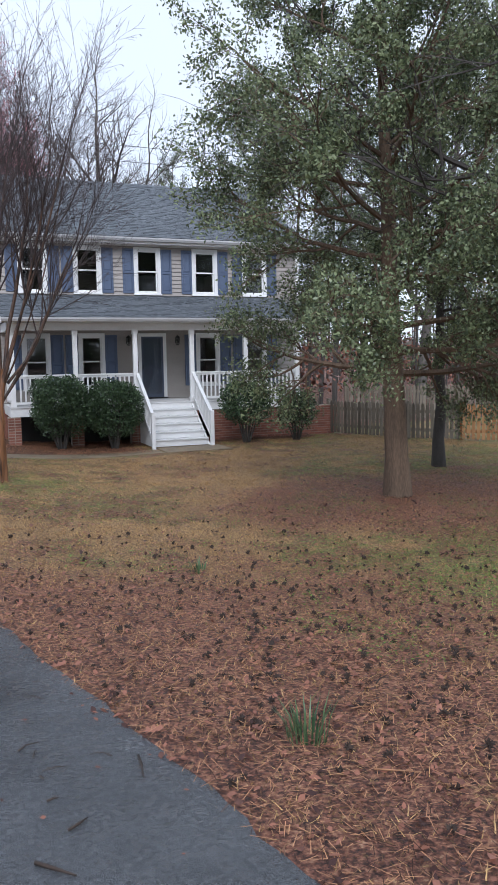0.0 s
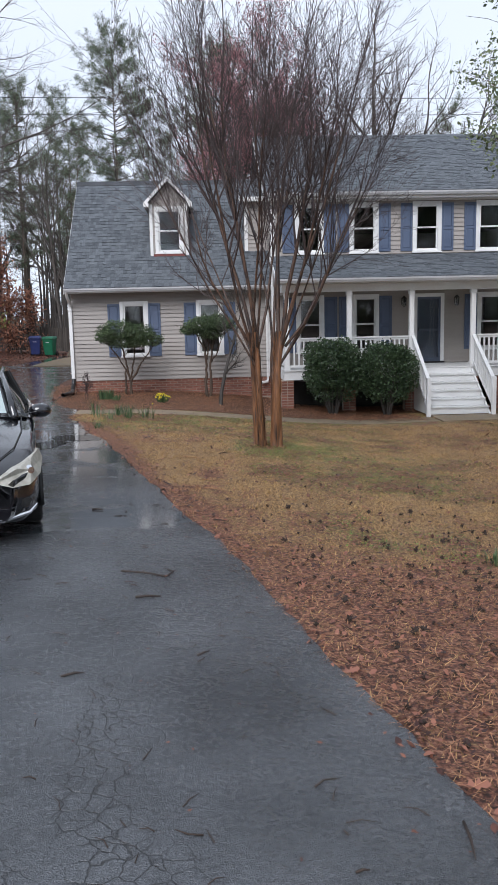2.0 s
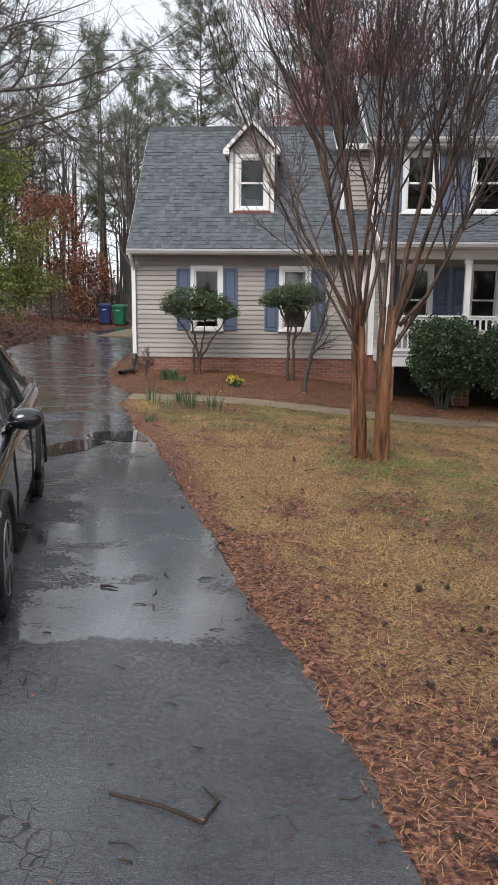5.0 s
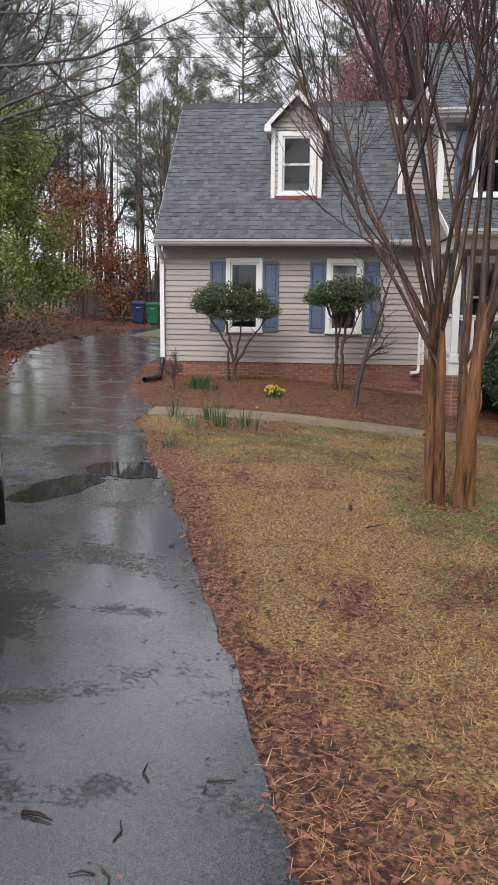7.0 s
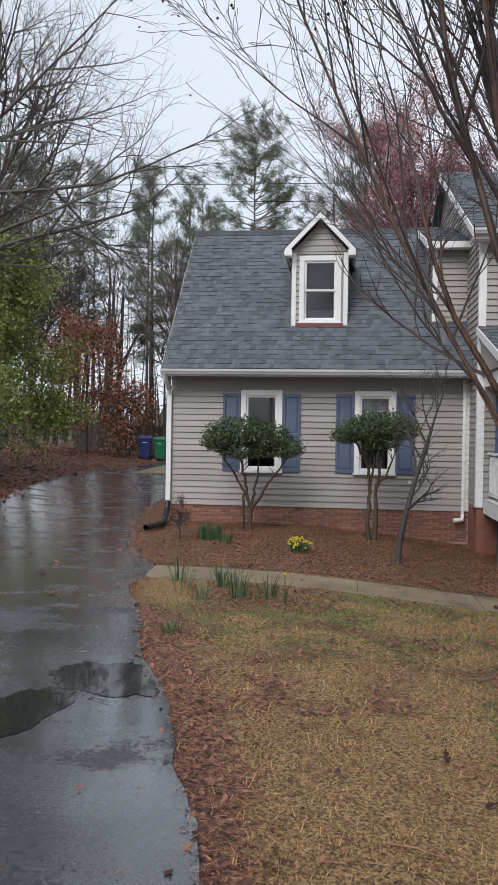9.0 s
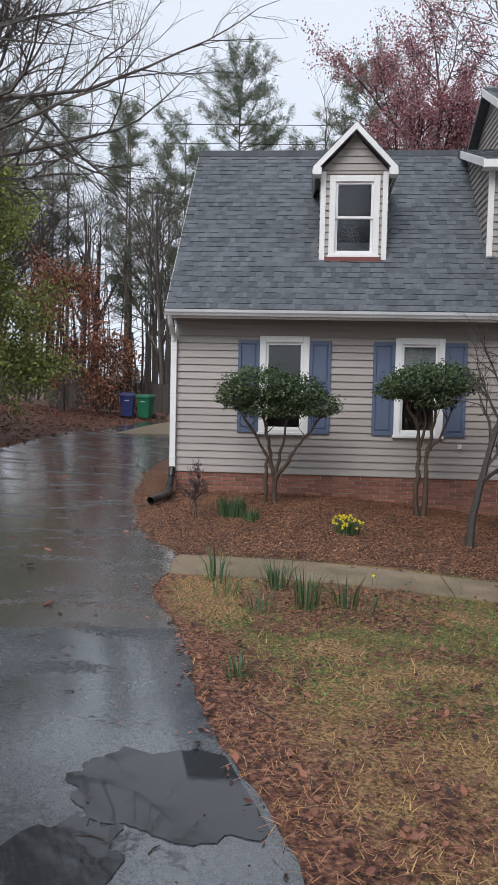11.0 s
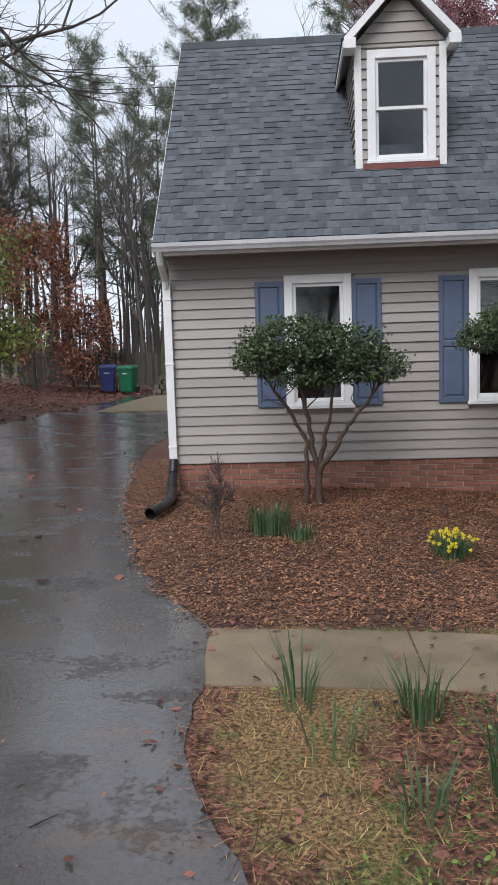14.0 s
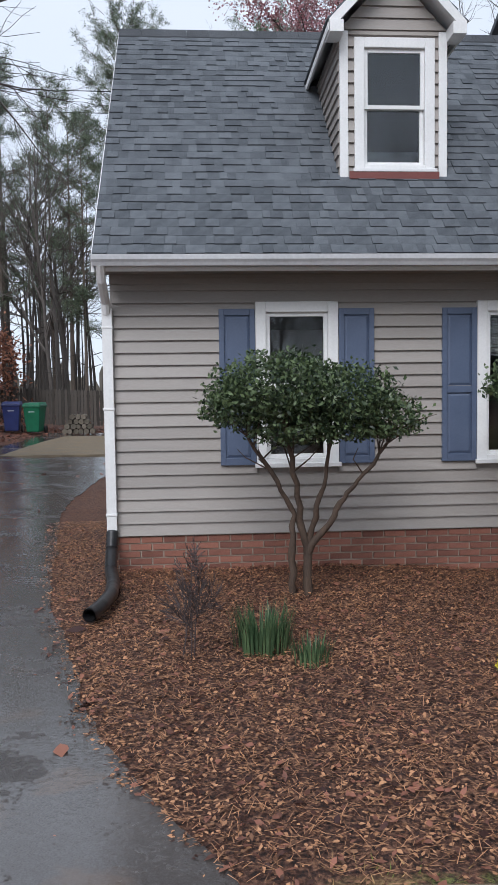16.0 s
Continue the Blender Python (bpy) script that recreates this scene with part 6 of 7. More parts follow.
def topiary(label, x, y, lobes, stems, seed, count):
    """Small tree pruned to an uneven cloud. lobes: centre (from the foot) and radii; stems: lists of points from the foot up."""
    root = thing("topiary_shrub", label, "shrub", at=(x, y, ground_z(x, y)))
    rng, nrng = random.Random(seed), np.random.default_rng(seed)
    for path, r0 in stems:
        mb = MB()
        pts, rad = [], []
        ctrl = [Vector(p) for p in path]
        n = (len(ctrl) - 1) * 4
        for i in range(n + 1):
            k, f = min(len(ctrl) - 2, i // 4), i / 4 - min(len(ctrl) - 2, i // 4)
            pts.append(ctrl[k].lerp(ctrl[k + 1], f) + Vector((rng.gauss(0, 0.009), rng.gauss(0, 0.009), 0)))
            rad.append(r0 * (1.12 - 0.72 * i / n) * rng.uniform(0.86, 1.16))
        mb.tube(pts, rad, 8, cap=False)
        for i in range(12):
            p = pts[rng.randrange(n * 3 // 4, n + 1)]
            q = p + Vector((rng.gauss(0, 0.15), rng.gauss(0, 0.14), rng.uniform(0.14, 0.38)))
            m = p.lerp(q, 0.5) + Vector((rng.gauss(0, 0.03), rng.gauss(0, 0.03), 0.02))
            mb.tube([p, m, q], [0.009, 0.006, 0.003], 4, cap=False)
        part("stem", mb, HOLLYBARK, root, smooth=True)
    share = sum(l[3] * l[4] * l[5] for l in lobes)
    pts = []
    for cx, cy, cz, rx, ry, rz in lobes:
        m = int(count * (rx * ry * rz / share))
        u = nrng.normal(size=(m, 3))
        u /= np.linalg.norm(u, axis=1)[:, None]
        u[:, 2] = np.where(u[:, 2] < 0, u[:, 2] * 0.7, u[:, 2])
        r = nrng.uniform(0.15, 1, (m, 1)) ** (1 / 3)
        lum = 1.0 + 0.26 * np.array([noise.noise((a[0] * 3.3 + seed + cx, a[1] * 3.3, a[2] * 2.5)) + 0.7 * noise.noise((a[0] * 8 + seed, a[1] * 8, a[2] * 8 + cx)) for a in u])
        lum += (nrng.random(m) < 0.07) * nrng.uniform(0.03, 0.24, m)
        pts.append(np.array((cx, cy, cz)) + u * r * lum[:, None] * np.array((rx, ry, rz)))
    part("foliage", leaf_cloud("foliage", np.concatenate(pts), 0.024, HOLLYLEAF, nrng), HOLLYLEAF, root, kind="stuff")
    return root


topiary("flat-topped holly shrub on bare forked stems by the wall", -2.61, 23.32,
        [(-0.24, -0.25, 1.80, 0.58, 0.52, 0.33), (-0.60, -0.2, 1.66, 0.32, 0.36, 0.26), (0.30, -0.25, 1.72, 0.48, 0.46, 0.30), (0.66, -0.2, 1.54, 0.36, 0.36, 0.24), (-0.14, -0.3, 1.50, 0.40, 0.34, 0.24), (0.30, -0.3, 1.50, 0.34, 0.3, 0.2)],
        [([(-0.11, 0, -0.1), (-0.13, -0.03, 0.32), (-0.10, -0.05, 0.72), (-0.26, -0.12, 1.02), (-0.52, -0.2, 1.42)], 0.034),
         ([(0, 0, -0.1), (0.02, 0, 0.42), (-0.06, -0.04, 0.68), (-0.12, -0.15, 1.1), (-0.2, -0.2, 1.6)], 0.040),
         ([(0.02, 0, 0.40), (0.10, -0.10, 0.80), (0.16, -0.2, 1.15), (0.20, -0.25, 1.6)], 0.027),
         ([(0.02, 0, 0.38), (0.24, -0.1, 0.72), (0.30, -0.12, 0.86), (0.48, -0.2, 1.08), (0.74, -0.22, 1.42)], 0.030)], 1, 15000)
topiary("flat-topped holly shrub on bare stems beside a window", -0.36, 23.2,
        [(-0.12, -0.2, 2.02, 0.52, 0.48, 0.30), (0.32, -0.2, 2.06, 0.46, 0.44, 0.30), (-0.48, -0.2, 1.92, 0.28, 0.3, 0.20), (0.1, -0.25, 1.80, 0.36, 0.32, 0.20)],
        [([(-0.06, 0, -0.1), (-0.07, 0, 0.5), (-0.04, -0.03, 1.05), (-0.10, -0.1, 1.4), (-0.32, -0.2, 1.85)], 0.042),
         ([(0.05, 0, -0.1), (0.08, -0.02, 0.5), (0.06, -0.03, 0.95), (0.14, -0.12, 1.35), (0.18, -0.2, 1.85)], 0.040),
         ([(0.06, -0.03, 0.98), (0.26, -0.08, 1.25), (0.46, -0.18, 1.75)], 0.024),
         ([(-0.04, -0.03, 1.08), (0.02, -0.1, 1.45), (0.0, -0.2, 1.9)], 0.024)], 2, 11500)


def bare_shrub(x, y, h, seed, label, n=2, r=0.035, lean=(0.02, 0), mat=TWIG):
    root = thing("bare_shrub", label, "shrub", at=(x, y, ground_z(x, y)))
    rng = random.Random(seed)
    mb, tips = MB(), []
    spec = [(6, 40, 0.42, 0.06, 0.08, 6), (5, 40, 0.55, 0.08, 0.12, 4), (4, 38, 0.55, 0.05, 0.14, 3), (0, 35, 0.5, 0.02, 0.14, 3)]
    for k in range(n):
        grow(mb, tips, Vector((0.05 * k, 0, -0.08)), bend(Vector((lean[0], lean[1], 1)), rng, 0.10), h * 0.75, r, 0, spec, rng)
    part("bare_crown", mb, mat, root, kind="stuff")
    return root


bare_shrub(-0.05, 21.0, 3.0, 3, "young bare tree with dark trunk and thin branches in mulch", n=1, r=0.055, lean=(0.0, 0.02), mat=BARKDARK)
bare_shrub(-3.67, 21.75, 0.75, 4, "small bare reddish shrub in mulch", n=3, r=0.0055, mat=MYRTLETWIG)

broad_tree("leafy_tree", "yellow-green leafy tree beside the drive", -11.5, 30.2, 1.5, 0.10, 2.9, 5.4, 52000, 0.058, 27, bark=BARKDARK, leaf_mat=BUSHLEAF, limbs=22, low=0.9)
broad_tree("leafy_tree", "dark green leafy bush at the drive's edge", -14.6, 33.5, 0.4, 0.09, 2.8, 3.6, 15000, 0.085, 28, bark=BARKDARK, leaf_mat=OAKLEAF, limbs=16, low=0.9)
broad_tree("red_leaved_tree", "small tree still holding rust-red dead leaves", -12.4, 43.0, 1.2, 0.08, 2.2, 5.6, 6500, 0.075, 29, bark=BARKDARK, leaf_mat=REDLEAF, limbs=18, low=0.8)
broad_tree("red_leaved_tree", "thin sapling with sparse red leaves", -11.0, 45.3, 0.8, 0.05, 1.4, 2.8, 2200, 0.08, 30, bark=BARKDARK, leaf_mat=REDLEAF, limbs=12, low=0.8)


def blades(root, name, mat, n, h, spread, rng, width=0.0062, flop=0.5, sides=True):
    """Strap leaves that rise from one clump and arch over."""
    mb = MB()
    for i in range(n):
        a = rng.uniform(0, 6.283)
        r = spread * math.sqrt(rng.random())
        p = Vector((r * math.cos(a), r * math.sin(a), -0.02))
        out = Vector((math.cos(a), math.sin(a), 0)) * rng.uniform(0.05, flop)
        s = Vector((-math.sin(a), math.cos(a), 0)) * width
        l = h * rng.uniform(0.6, 1.1)
        q = p + Vector((0, 0, l * 0.55)) + out * l * 0.4
        t = p + Vector((0, 0, l)) + out * l * 1.3
        k = len(mb.v)
        mb.v += [tuple(p - s), tuple(p + s), tuple(q + s * 0.9), tuple(q - s * 0.9), tuple(t)]
        mb.f += [(k, k + 1, k + 2, k + 3), (k + 3, k + 2, k + 4)]
    return part(name, mb, mat, root)


def bulb_clump(x, y, n, h, spread, seed, label, flowers=0, flop=0.5):
    rng = random.Random(seed)
    root = thing("daffodil_clump" if flowers else "bulb_clump", label, "plant", group="" if flowers else "green bulb clumps", at=(x, y, ground_z(x, y)))
    blades(root, "foliage", BLADEGREEN, n, h, spread, rng, flop=flop)
    for i in range(flowers):
        a = rng.uniform(0, 6.283)
        r = spread * 1.35 * math.sqrt(rng.random())
        p = Vector((r * math.cos(a), r * math.sin(a), h * (rng.uniform(0.9, 1.15) - 0.5 * (r / (spread * 1.35)) ** 2)))
        fl = MB()
        tilt = Matrix.Rotation(rng.uniform(0.6, 1.4), 3, "X") @ Matrix.Rotation(0, 3, "Z")
        turn = Matrix.Rotation(rng.uniform(-1.4, 1.4), 3, "Z")
        for k in range(6):
            b = k * math.pi / 3
            pet = [Vector((0, 0, 0)), Vector((0.012 * math.cos(b - 0.5), 0.012 * math.sin(b - 0.5), 0.003)), Vector((0.021 * math.cos(b), 0.021 * math.sin(b), 0.0)), Vector((0.012 * math.cos(b + 0.5), 0.012 * math.sin(b + 0.5), 0.003))]
            fl.quad(*[turn @ (tilt @ v) + p for v in pet])
        fl.tube([turn @ (tilt @ Vector((0, 0, 0.002))) + p, turn @ (tilt @ Vector((0, 0, 0.020))) + p], [0.007, 0.010], 7, cap=False)
        st = part("flower", fl, YELLOW, root)
        part("stalk", MB().tube([(p.x * 0.5, p.y * 0.5, 0), tuple(p)], [0.004, 0.003], 4), BLADEGREEN, st)
    return root


bulb_clump(-1.57, 21.05, 150, 0.22, 0.17, 1, "blooming yellow daffodils in the mulch bed", flowers=52)
bulb_clump(-3.12, 21.9, 260, 0.33, 0.21, 2, "thick clump of green bulb leaves in mulch", flop=0.22)
bulb_clump(-2.82, 21.6, 90, 0.20, 0.13, 3, "small clump of green bulb leaves in mulch", flop=0.25)
for i, (x, y, n, h) in enumerate(((-2.86, 18.2, 22, 0.42), (-2.74, 17.75, 16, 0.34), (-2.32, 18.05, 46, 0.30), (-2.05, 17.45, 40, 0.36), (-2.42, 17.25, 20, 0.26), (-1.72, 17.6, 26, 0.34), (-2.45, 15.85, 40, 0.14), (1.6, 3.38, 40, 0.24), (2.45, 7.8, 26, 0.16), (11.2, 12.0, 30, 0.35))):
    bulb_clump(x, y, n, h, 0.11, 10 + i, "loose clump of green strap leaves in grass", flowers=0)
bulb_clump(-1.55, 17.35, 8, 0.34, 0.06, 40, "single yellow daffodil beside the walk", flowers=1)


# ---- ground cover ----
GX, GY = np.arange(-18, 15.01, 0.15), np.arange(0.4, 48.6, 0.15)
GROUND_GRID = np.array([[ground_z(x, y) for x in GX] for y in GY])
DRIVE_Y = np.arange(0, 49, 0.05)
DRIVE_X = np.array([drive_right(y) for y in DRIVE_Y])


def grid_at(grid, x, y):
    """Linear look-up in a table over GX and GY."""
    u, v = np.clip((x - GX[0]) / 0.15, 0, len(GX) - 1.001), np.clip((y - GY[0]) / 0.15, 0, len(GY) - 1.001)
    i, j = u.astype(int), v.astype(int)
    a, b = u - i, v - j
    return (grid[j, i] * (1 - a) + grid[j, i + 1] * a) * (1 - b) + (grid[j + 1, i] * (1 - a) + grid[j + 1, i + 1] * a) * b


def gz(x, y):
    return grid_at(GROUND_GRID, x, y)


def scatter(n, x0, x1, y0, y1, keep, rng, drive=False):
    """Random places in a rectangle, kept by the share keep(x, y); off the drive's right edge unless drive is set."""
    table = np.zeros(GROUND_GRID.shape)
    for j, y in enumerate(GY):
        if y0 - 0.2 <= y <= y1 + 0.2:
            for i, x in enumerate(GX):
                if x0 - 0.2 <= x <= x1 + 0.2:
                    table[j, i] = keep(x, y)
    x, y = rng.uniform(x0, x1, n), rng.uniform(y0, y1, n)
    ok = rng.random(n) < grid_at(table, x, y)
    if not drive:
        ok &= x > np.interp(y, DRIVE_Y, DRIVE_X) + rng.normal(-0.01, 0.03, n)
    return x[ok], y[ok]


def on_lawn(x, y):
    if x < drive_right(y) - 0.2:
        return False
    if 18.25 < y < 19.3 and x < 5.4:
        return False
    return True


def grass(name, label, keep, n, h, mat, seed, lean=0.9, width=0.0035):
    rng = np.random.default_rng(seed)
    x, y = scatter(n, -3.6, 13.5, 1.0, 21.0, keep, rng)
    m = len(x)
    p = np.stack([x, y, gz(x, y) - 0.004], axis=1)
    a = rng.uniform(0, 6.283, m)
    side = np.stack([np.cos(a), np.sin(a), np.zeros(m)], axis=1) * (width * rng.uniform(0.7, 1.4, (m, 1)))
    tip = np.stack([rng.normal(0, lean, m), rng.normal(0, lean, m), np.abs(rng.normal(0.7, 0.3, m))], axis=1) * (h * rng.uniform(0.6, 1.4, (m, 1)))
    v = np.stack([p - side, p + side, p + tip], axis=1).reshape(-1, 3)
    return tagged(new(name, fast_mesh(name, v, 3, mat)), label, "grass", kind="stuff")


def tan_share(x, y):
    if not on_lawn(x, y):
        return 0
    l, g, m = zone(x, y)
    return (1 - 0.75 * l) * (1 - 0.65 * g) * (1 - m) * (0.30 + 0.70 * smooth01(-0.25, 0.3, noise.noise((x * 2.9, y * 2.9, 4.0))))


def green_share(x, y):
    if not on_lawn(x, y):
        return 0
    l, g, m = zone(x, y)
    return (1 - 0.7 * l) * g * (1 - m) * (0.25 + 0.75 * max(0, 0.5 + 1.2 * noise.noise((x * 1.6, y * 1.6, 1.0))))


grass("dormant_grass", "short tan dormant lawn grass", tan_share, 900000, 0.040, TANGRASS, 1, width=0.0032)
grass("green_grass", "patches of short green weeds and grass", green_share, 480000, 0.036, GREENGRASS, 2, lean=0.7, width=0.0036)


def litter_share(x, y):
    d = x - drive_right(y)
    if d < 0.0:
        return 0.22 if (-0.10 < d and y > 9) else (0.0012 if x > drive_left(y) else 0.5)
    if 18.25 < y < 19.3 and x < 5.4:
        return 0.07
    l, g, m = zone(x, y)
    return max(0.07, 0.75 * l, 0.5 * m)


def fallen_leaves(name, label, n, size, mat, seed, keep, area, lobed=False, lift=0.018):
    rng = np.random.default_rng(seed)
    x, y = scatter(n, *area, keep, rng, drive=True)
    m = len(x)
    c = np.stack([x, y, gz(x, y) + lift + rng.uniform(0, 0.012, m)], axis=1)
    a = rng.uniform(0, 6.283, m)
    t = np.stack([np.cos(a), np.sin(a), rng.normal(0, 0.25, m)], axis=1)
    b = np.stack([-np.sin(a), np.cos(a), rng.normal(0, 0.25, m)], axis=1)
    s = size * rng.uniform(0.5, 1.3, (m, 1))
    outline = ((-1, 0), (-0.2, 0.55), (0.35, 0.35), (1, 0), (0.3, -0.45), (-0.3, -0.55))
    if lobed:
        outline = ((-1.25, 0.03), (-0.6, 0.10), (-0.45, 0.52), (-0.1, 0.18), (0.2, 0.62), (0.38, 0.2), (0.75, 0.38), (1.05, 0),
                   (0.7, -0.36), (0.36, -0.18), (0.15, -0.60), (-0.12, -0.16), (-0.5, -0.50), (-0.6, -0.08))
    up = np.array([0, 0, 1.0]) * s
    curl = rng.uniform(0.05, 0.45, (m, 1))
    roll = rng.uniform(-0.15, 0.5, (m, 1))
    v = np.stack([c + t * s * p + b * s * q + up * (curl * abs(q) + roll * p * p * 0.4) for p, q in outline], axis=1).reshape(-1, 3)
    return tagged(new(name, fast_mesh(name, v, len(outline), mat)), label, "leaves", kind="stuff")


fallen_leaves("fallen_leaves", "wet reddish-brown fallen leaves on lawn and edges", 120000, 0.024, DEADLEAF, 3, litter_share, (-6, 12, 1.0, 27.5))
fallen_leaves("large_fallen_leaves", "larger curled brown oak leaves", 3600, 0.045, DEADLEAF, 4, lambda x, y: 0.5 * litter_share(x, y) + 0.05 * (x > drive_right(y)), (-5, 11, 1.0, 24.0), lobed=True)
fallen_leaves("bank_leaves", "brown leaves heaped along the drive's far edge", 26000, 0.06, DEADLEAF, 6, lambda x, y: 1.0 if x < drive_left(y) + 0.1 else (1.0 if x > -9.5 and y > 45 else 0.02), (-18, -4, 16, 48))


def straw(name, label, n, keep, area, seed, length=0.09):
    rng = np.random.default_rng(seed)
    x, y = scatter(n, *area, keep, rng)
    m = len(x)
    c = np.stack([x, y, gz(x, y) + 0.022 + rng.uniform(0, 0.012, m)], axis=1)
    a = rng.uniform(0, 6.283, m)
    t = np.stack([np.cos(a), np.sin(a), rng.normal(0, 0.12, m)], axis=1) * (length * rng.uniform(0.4, 1.2, (m, 1)))
    b = np.stack([-np.sin(a), np.cos(a), np.zeros(m)], axis=1) * 0.0021
    v = np.stack([c - t - b, c - t + b, c + t + b * 0.5, c + t - b * 0.5], axis=1).reshape(-1, 3)
    return tagged(new(name, fast_mesh(name, v, 4, mat_straw)), label, "pine straw", kind="stuff")


mat_straw = PINESTRAW


def straw_share(x, y):
    if x < drive_right(y) - 0.2 or (18.3 < y < 19.25 and x < 5.4):
        return 0
    l, g, m = zone(x, y)
    return max(m, 0.75 * l, 0.02)


straw("pine_straw", "reddish pine straw and bark mulch over the bed", 460000, straw_share, (-5.7, 11.0, 1.0, 27.5), 5, 0.042)
fallen_leaves("low_weeds", "low round-leaved green weeds among the grass", 90000, 0.013, WEED, 9, lambda x, y: 0.0 if not on_lawn(x, y) else smooth01(0.0, 0.3, x - drive_right(y) - 0.1) * smooth01(0.15, 0.5, zone(x, y)[1] - 0.35 + 0.7 * noise.noise((x * 1.9, y * 1.9, 2.0))) * (1 - zone(x, y)[2]), (-3.6, 8.0, 4.0, 18.4))

fallen_leaves("bark_chips", "small tan and brown bark chips over the bed", 90000, 0.014, PINESTRAW, 12, lambda x, y: smooth01(0.3, 0.8, zone(x, y)[2]) * (x > drive_right(y) - 0.05), (-5.7, 5.2, 19.2, 27.5))


def bits_share(x, y):
    """Where washed-up crumbs gather on the drive: along seams, hollows and the lawn's edge."""
    d = drive_right(y) - x
    if d < 0.03 or x < drive_left(y):
        return 0
    heap = smooth01(0.55, 0.1, math.hypot((x + 1.9) * 0.9, (y - 11.9) * 1.6))
    heap = max(heap, 0.6 * smooth01(0.8, 0.1, math.hypot((x + 5.9) * 0.6, (y - 21.3) * 1.4)), 0.6 * smooth01(0.7, 0.1, math.hypot((x + 6.2) * 0.6, (y - 24.0) * 1.2)))
    return min(1, 0.05 + heap + 0.35 * smooth01(0.25, 0.0, d) * smooth01(8.5, 10, y) + 0.25 * smooth01(0.25, 0.55, noise.noise((x * 1.4, y * 1.4, 6.0))))


fallen_leaves("leaf_crumbs", "dark leaf crumbs washed together on the wet drive", 22000, 0.011, DEADLEAF, 21, bits_share, (-7, 1.6, 1.6, 30), lift=0.022)


def spiky_cones():
    """Dark seed balls that lie about under the trees."""
    rng = random.Random(6)
    me = []
    for k in range(4):
        mb = MB()
        for i in range(26):
            d = Vector((rng.gauss(0, 1), rng.gauss(0, 1), rng.gauss(0, 1))).normalized()
            s = d.orthogonal().normalized() * 0.009
            t = d.cross(s)
            mb.quad(s, t, d * 0.030)
            mb.quad(t, -s, d * 0.030)
            mb.quad(-s, -t, d * 0.030)
            mb.quad(-t, s, d * 0.030)
        me.append(mb.mesh("seed_ball", CONE))
    n = 0
    while n < 300:
        x, y = rng.uniform(0.2, 6.5), rng.uniform(2.2, 10.5)
        if x < drive_right(y) + 0.08 or rng.random() > math.exp(-((x - 2.0 - 0.1 * y) / 2.2) ** 2 - ((y - 5.2) / 2.9) ** 2):
            continue
        ob = new("seed_ball", me[n % 4])
        s = rng.uniform(0.75, 1.35)
        ob.matrix_basis = Matrix.Translation((x, y, ground_z(x, y) + 0.022 * s)) @ Euler((rng.random() * 6, rng.random() * 6, rng.random() * 6)).to_matrix().to_4x4() @ Matrix.Scale(s, 4)
        tagged(ob, "dark spiky seed ball lying on the leaves", "seed ball", "seed balls on the lawn")
        n += 1
    rest, n = MB(), 0
    while n < 330:
        x, y = rng.uniform(0.2, 8.5), rng.uniform(2.6, 12.5)
        if x < drive_right(y) + 0.08 or rng.random() > math.exp(-((x - 2.4 - 0.1 * y) / 2.8) ** 2 - ((y - 6.6) / 3.4) ** 2):
            continue
        c = Vector((x, y, ground_z(x, y) + 0.02))
        k = rng.uniform(0.6, 1.0)
        for i in range(12):
            d = Vector((rng.gauss(0, 1), rng.gauss(0, 1), rng.gauss(0, 1))).normalized()
            a = d.orthogonal().normalized() * 0.012
            b = d.cross(a)
            rest.quad(c + a * k, c + b * k, c + d * 0.03 * k)
            rest.quad(c - a * k, c - b * k, c + d * 0.03 * k)
        n += 1
    tagged(part("seed_ball_litter", rest, CONE), "small dark spiky seed balls strewn over the lawn", "seed ball", kind="stuff")


spiky_cones()


def twig(pts, r, label="wet dark twig lying on the asphalt"):
    p = [(x, y, ground_z(x, y) + 0.014 + r + z) for x, y, z in pts]
    ob = part("twig", MB().tube(p, [r] * (len(p) - 1) + [r * 0.4], 5), CONE, smooth=True)
    return tagged(ob, label, "twig", "twigs on the drive")


twig([(-0.98, 6.88, 0.0), (-0.77, 6.83, 0.006), (-0.61, 6.77, 0.0), (-0.56, 6.89, 0.008), (-0.63, 6.98, 0.004)], 0.008)
twig([(-0.80, 6.24, 0), (-0.71, 6.27, 0.004), (-0.62, 6.28, 0)], 0.009)
twig([(-0.33, 5.19, 0), (-0.29, 5.23, 0.004), (-0.26, 5.26, 0)], 0.006)
twig([(0.16, 2.75, 0), (0.21, 2.69, 0.004), (0.29, 2.61, 0)], 0.008)
twig([(0.26, 3.20, 0), (0.29, 3.21, 0.003), (0.31, 3.21, 0)], 0.005)
twig([(0.31, 2.93, 0), (0.36, 2.96, 0.004), (0.40, 3.00, 0)], 0.006)
twig([(0.73, 3.49, 0), (0.72, 3.38, 0.004), (0.70, 3.26, 0)], 0.006)
twig([(-1.07, 4.86, 0), (-1.0, 4.90, 0.004), (-0.95, 4.91, 0)], 0.007)
twig([(-1.53, 8.98, 0), (-1.47, 8.98, 0.004), (-1.41, 8.96, 0)], 0.009)
rng = random.Random(15)
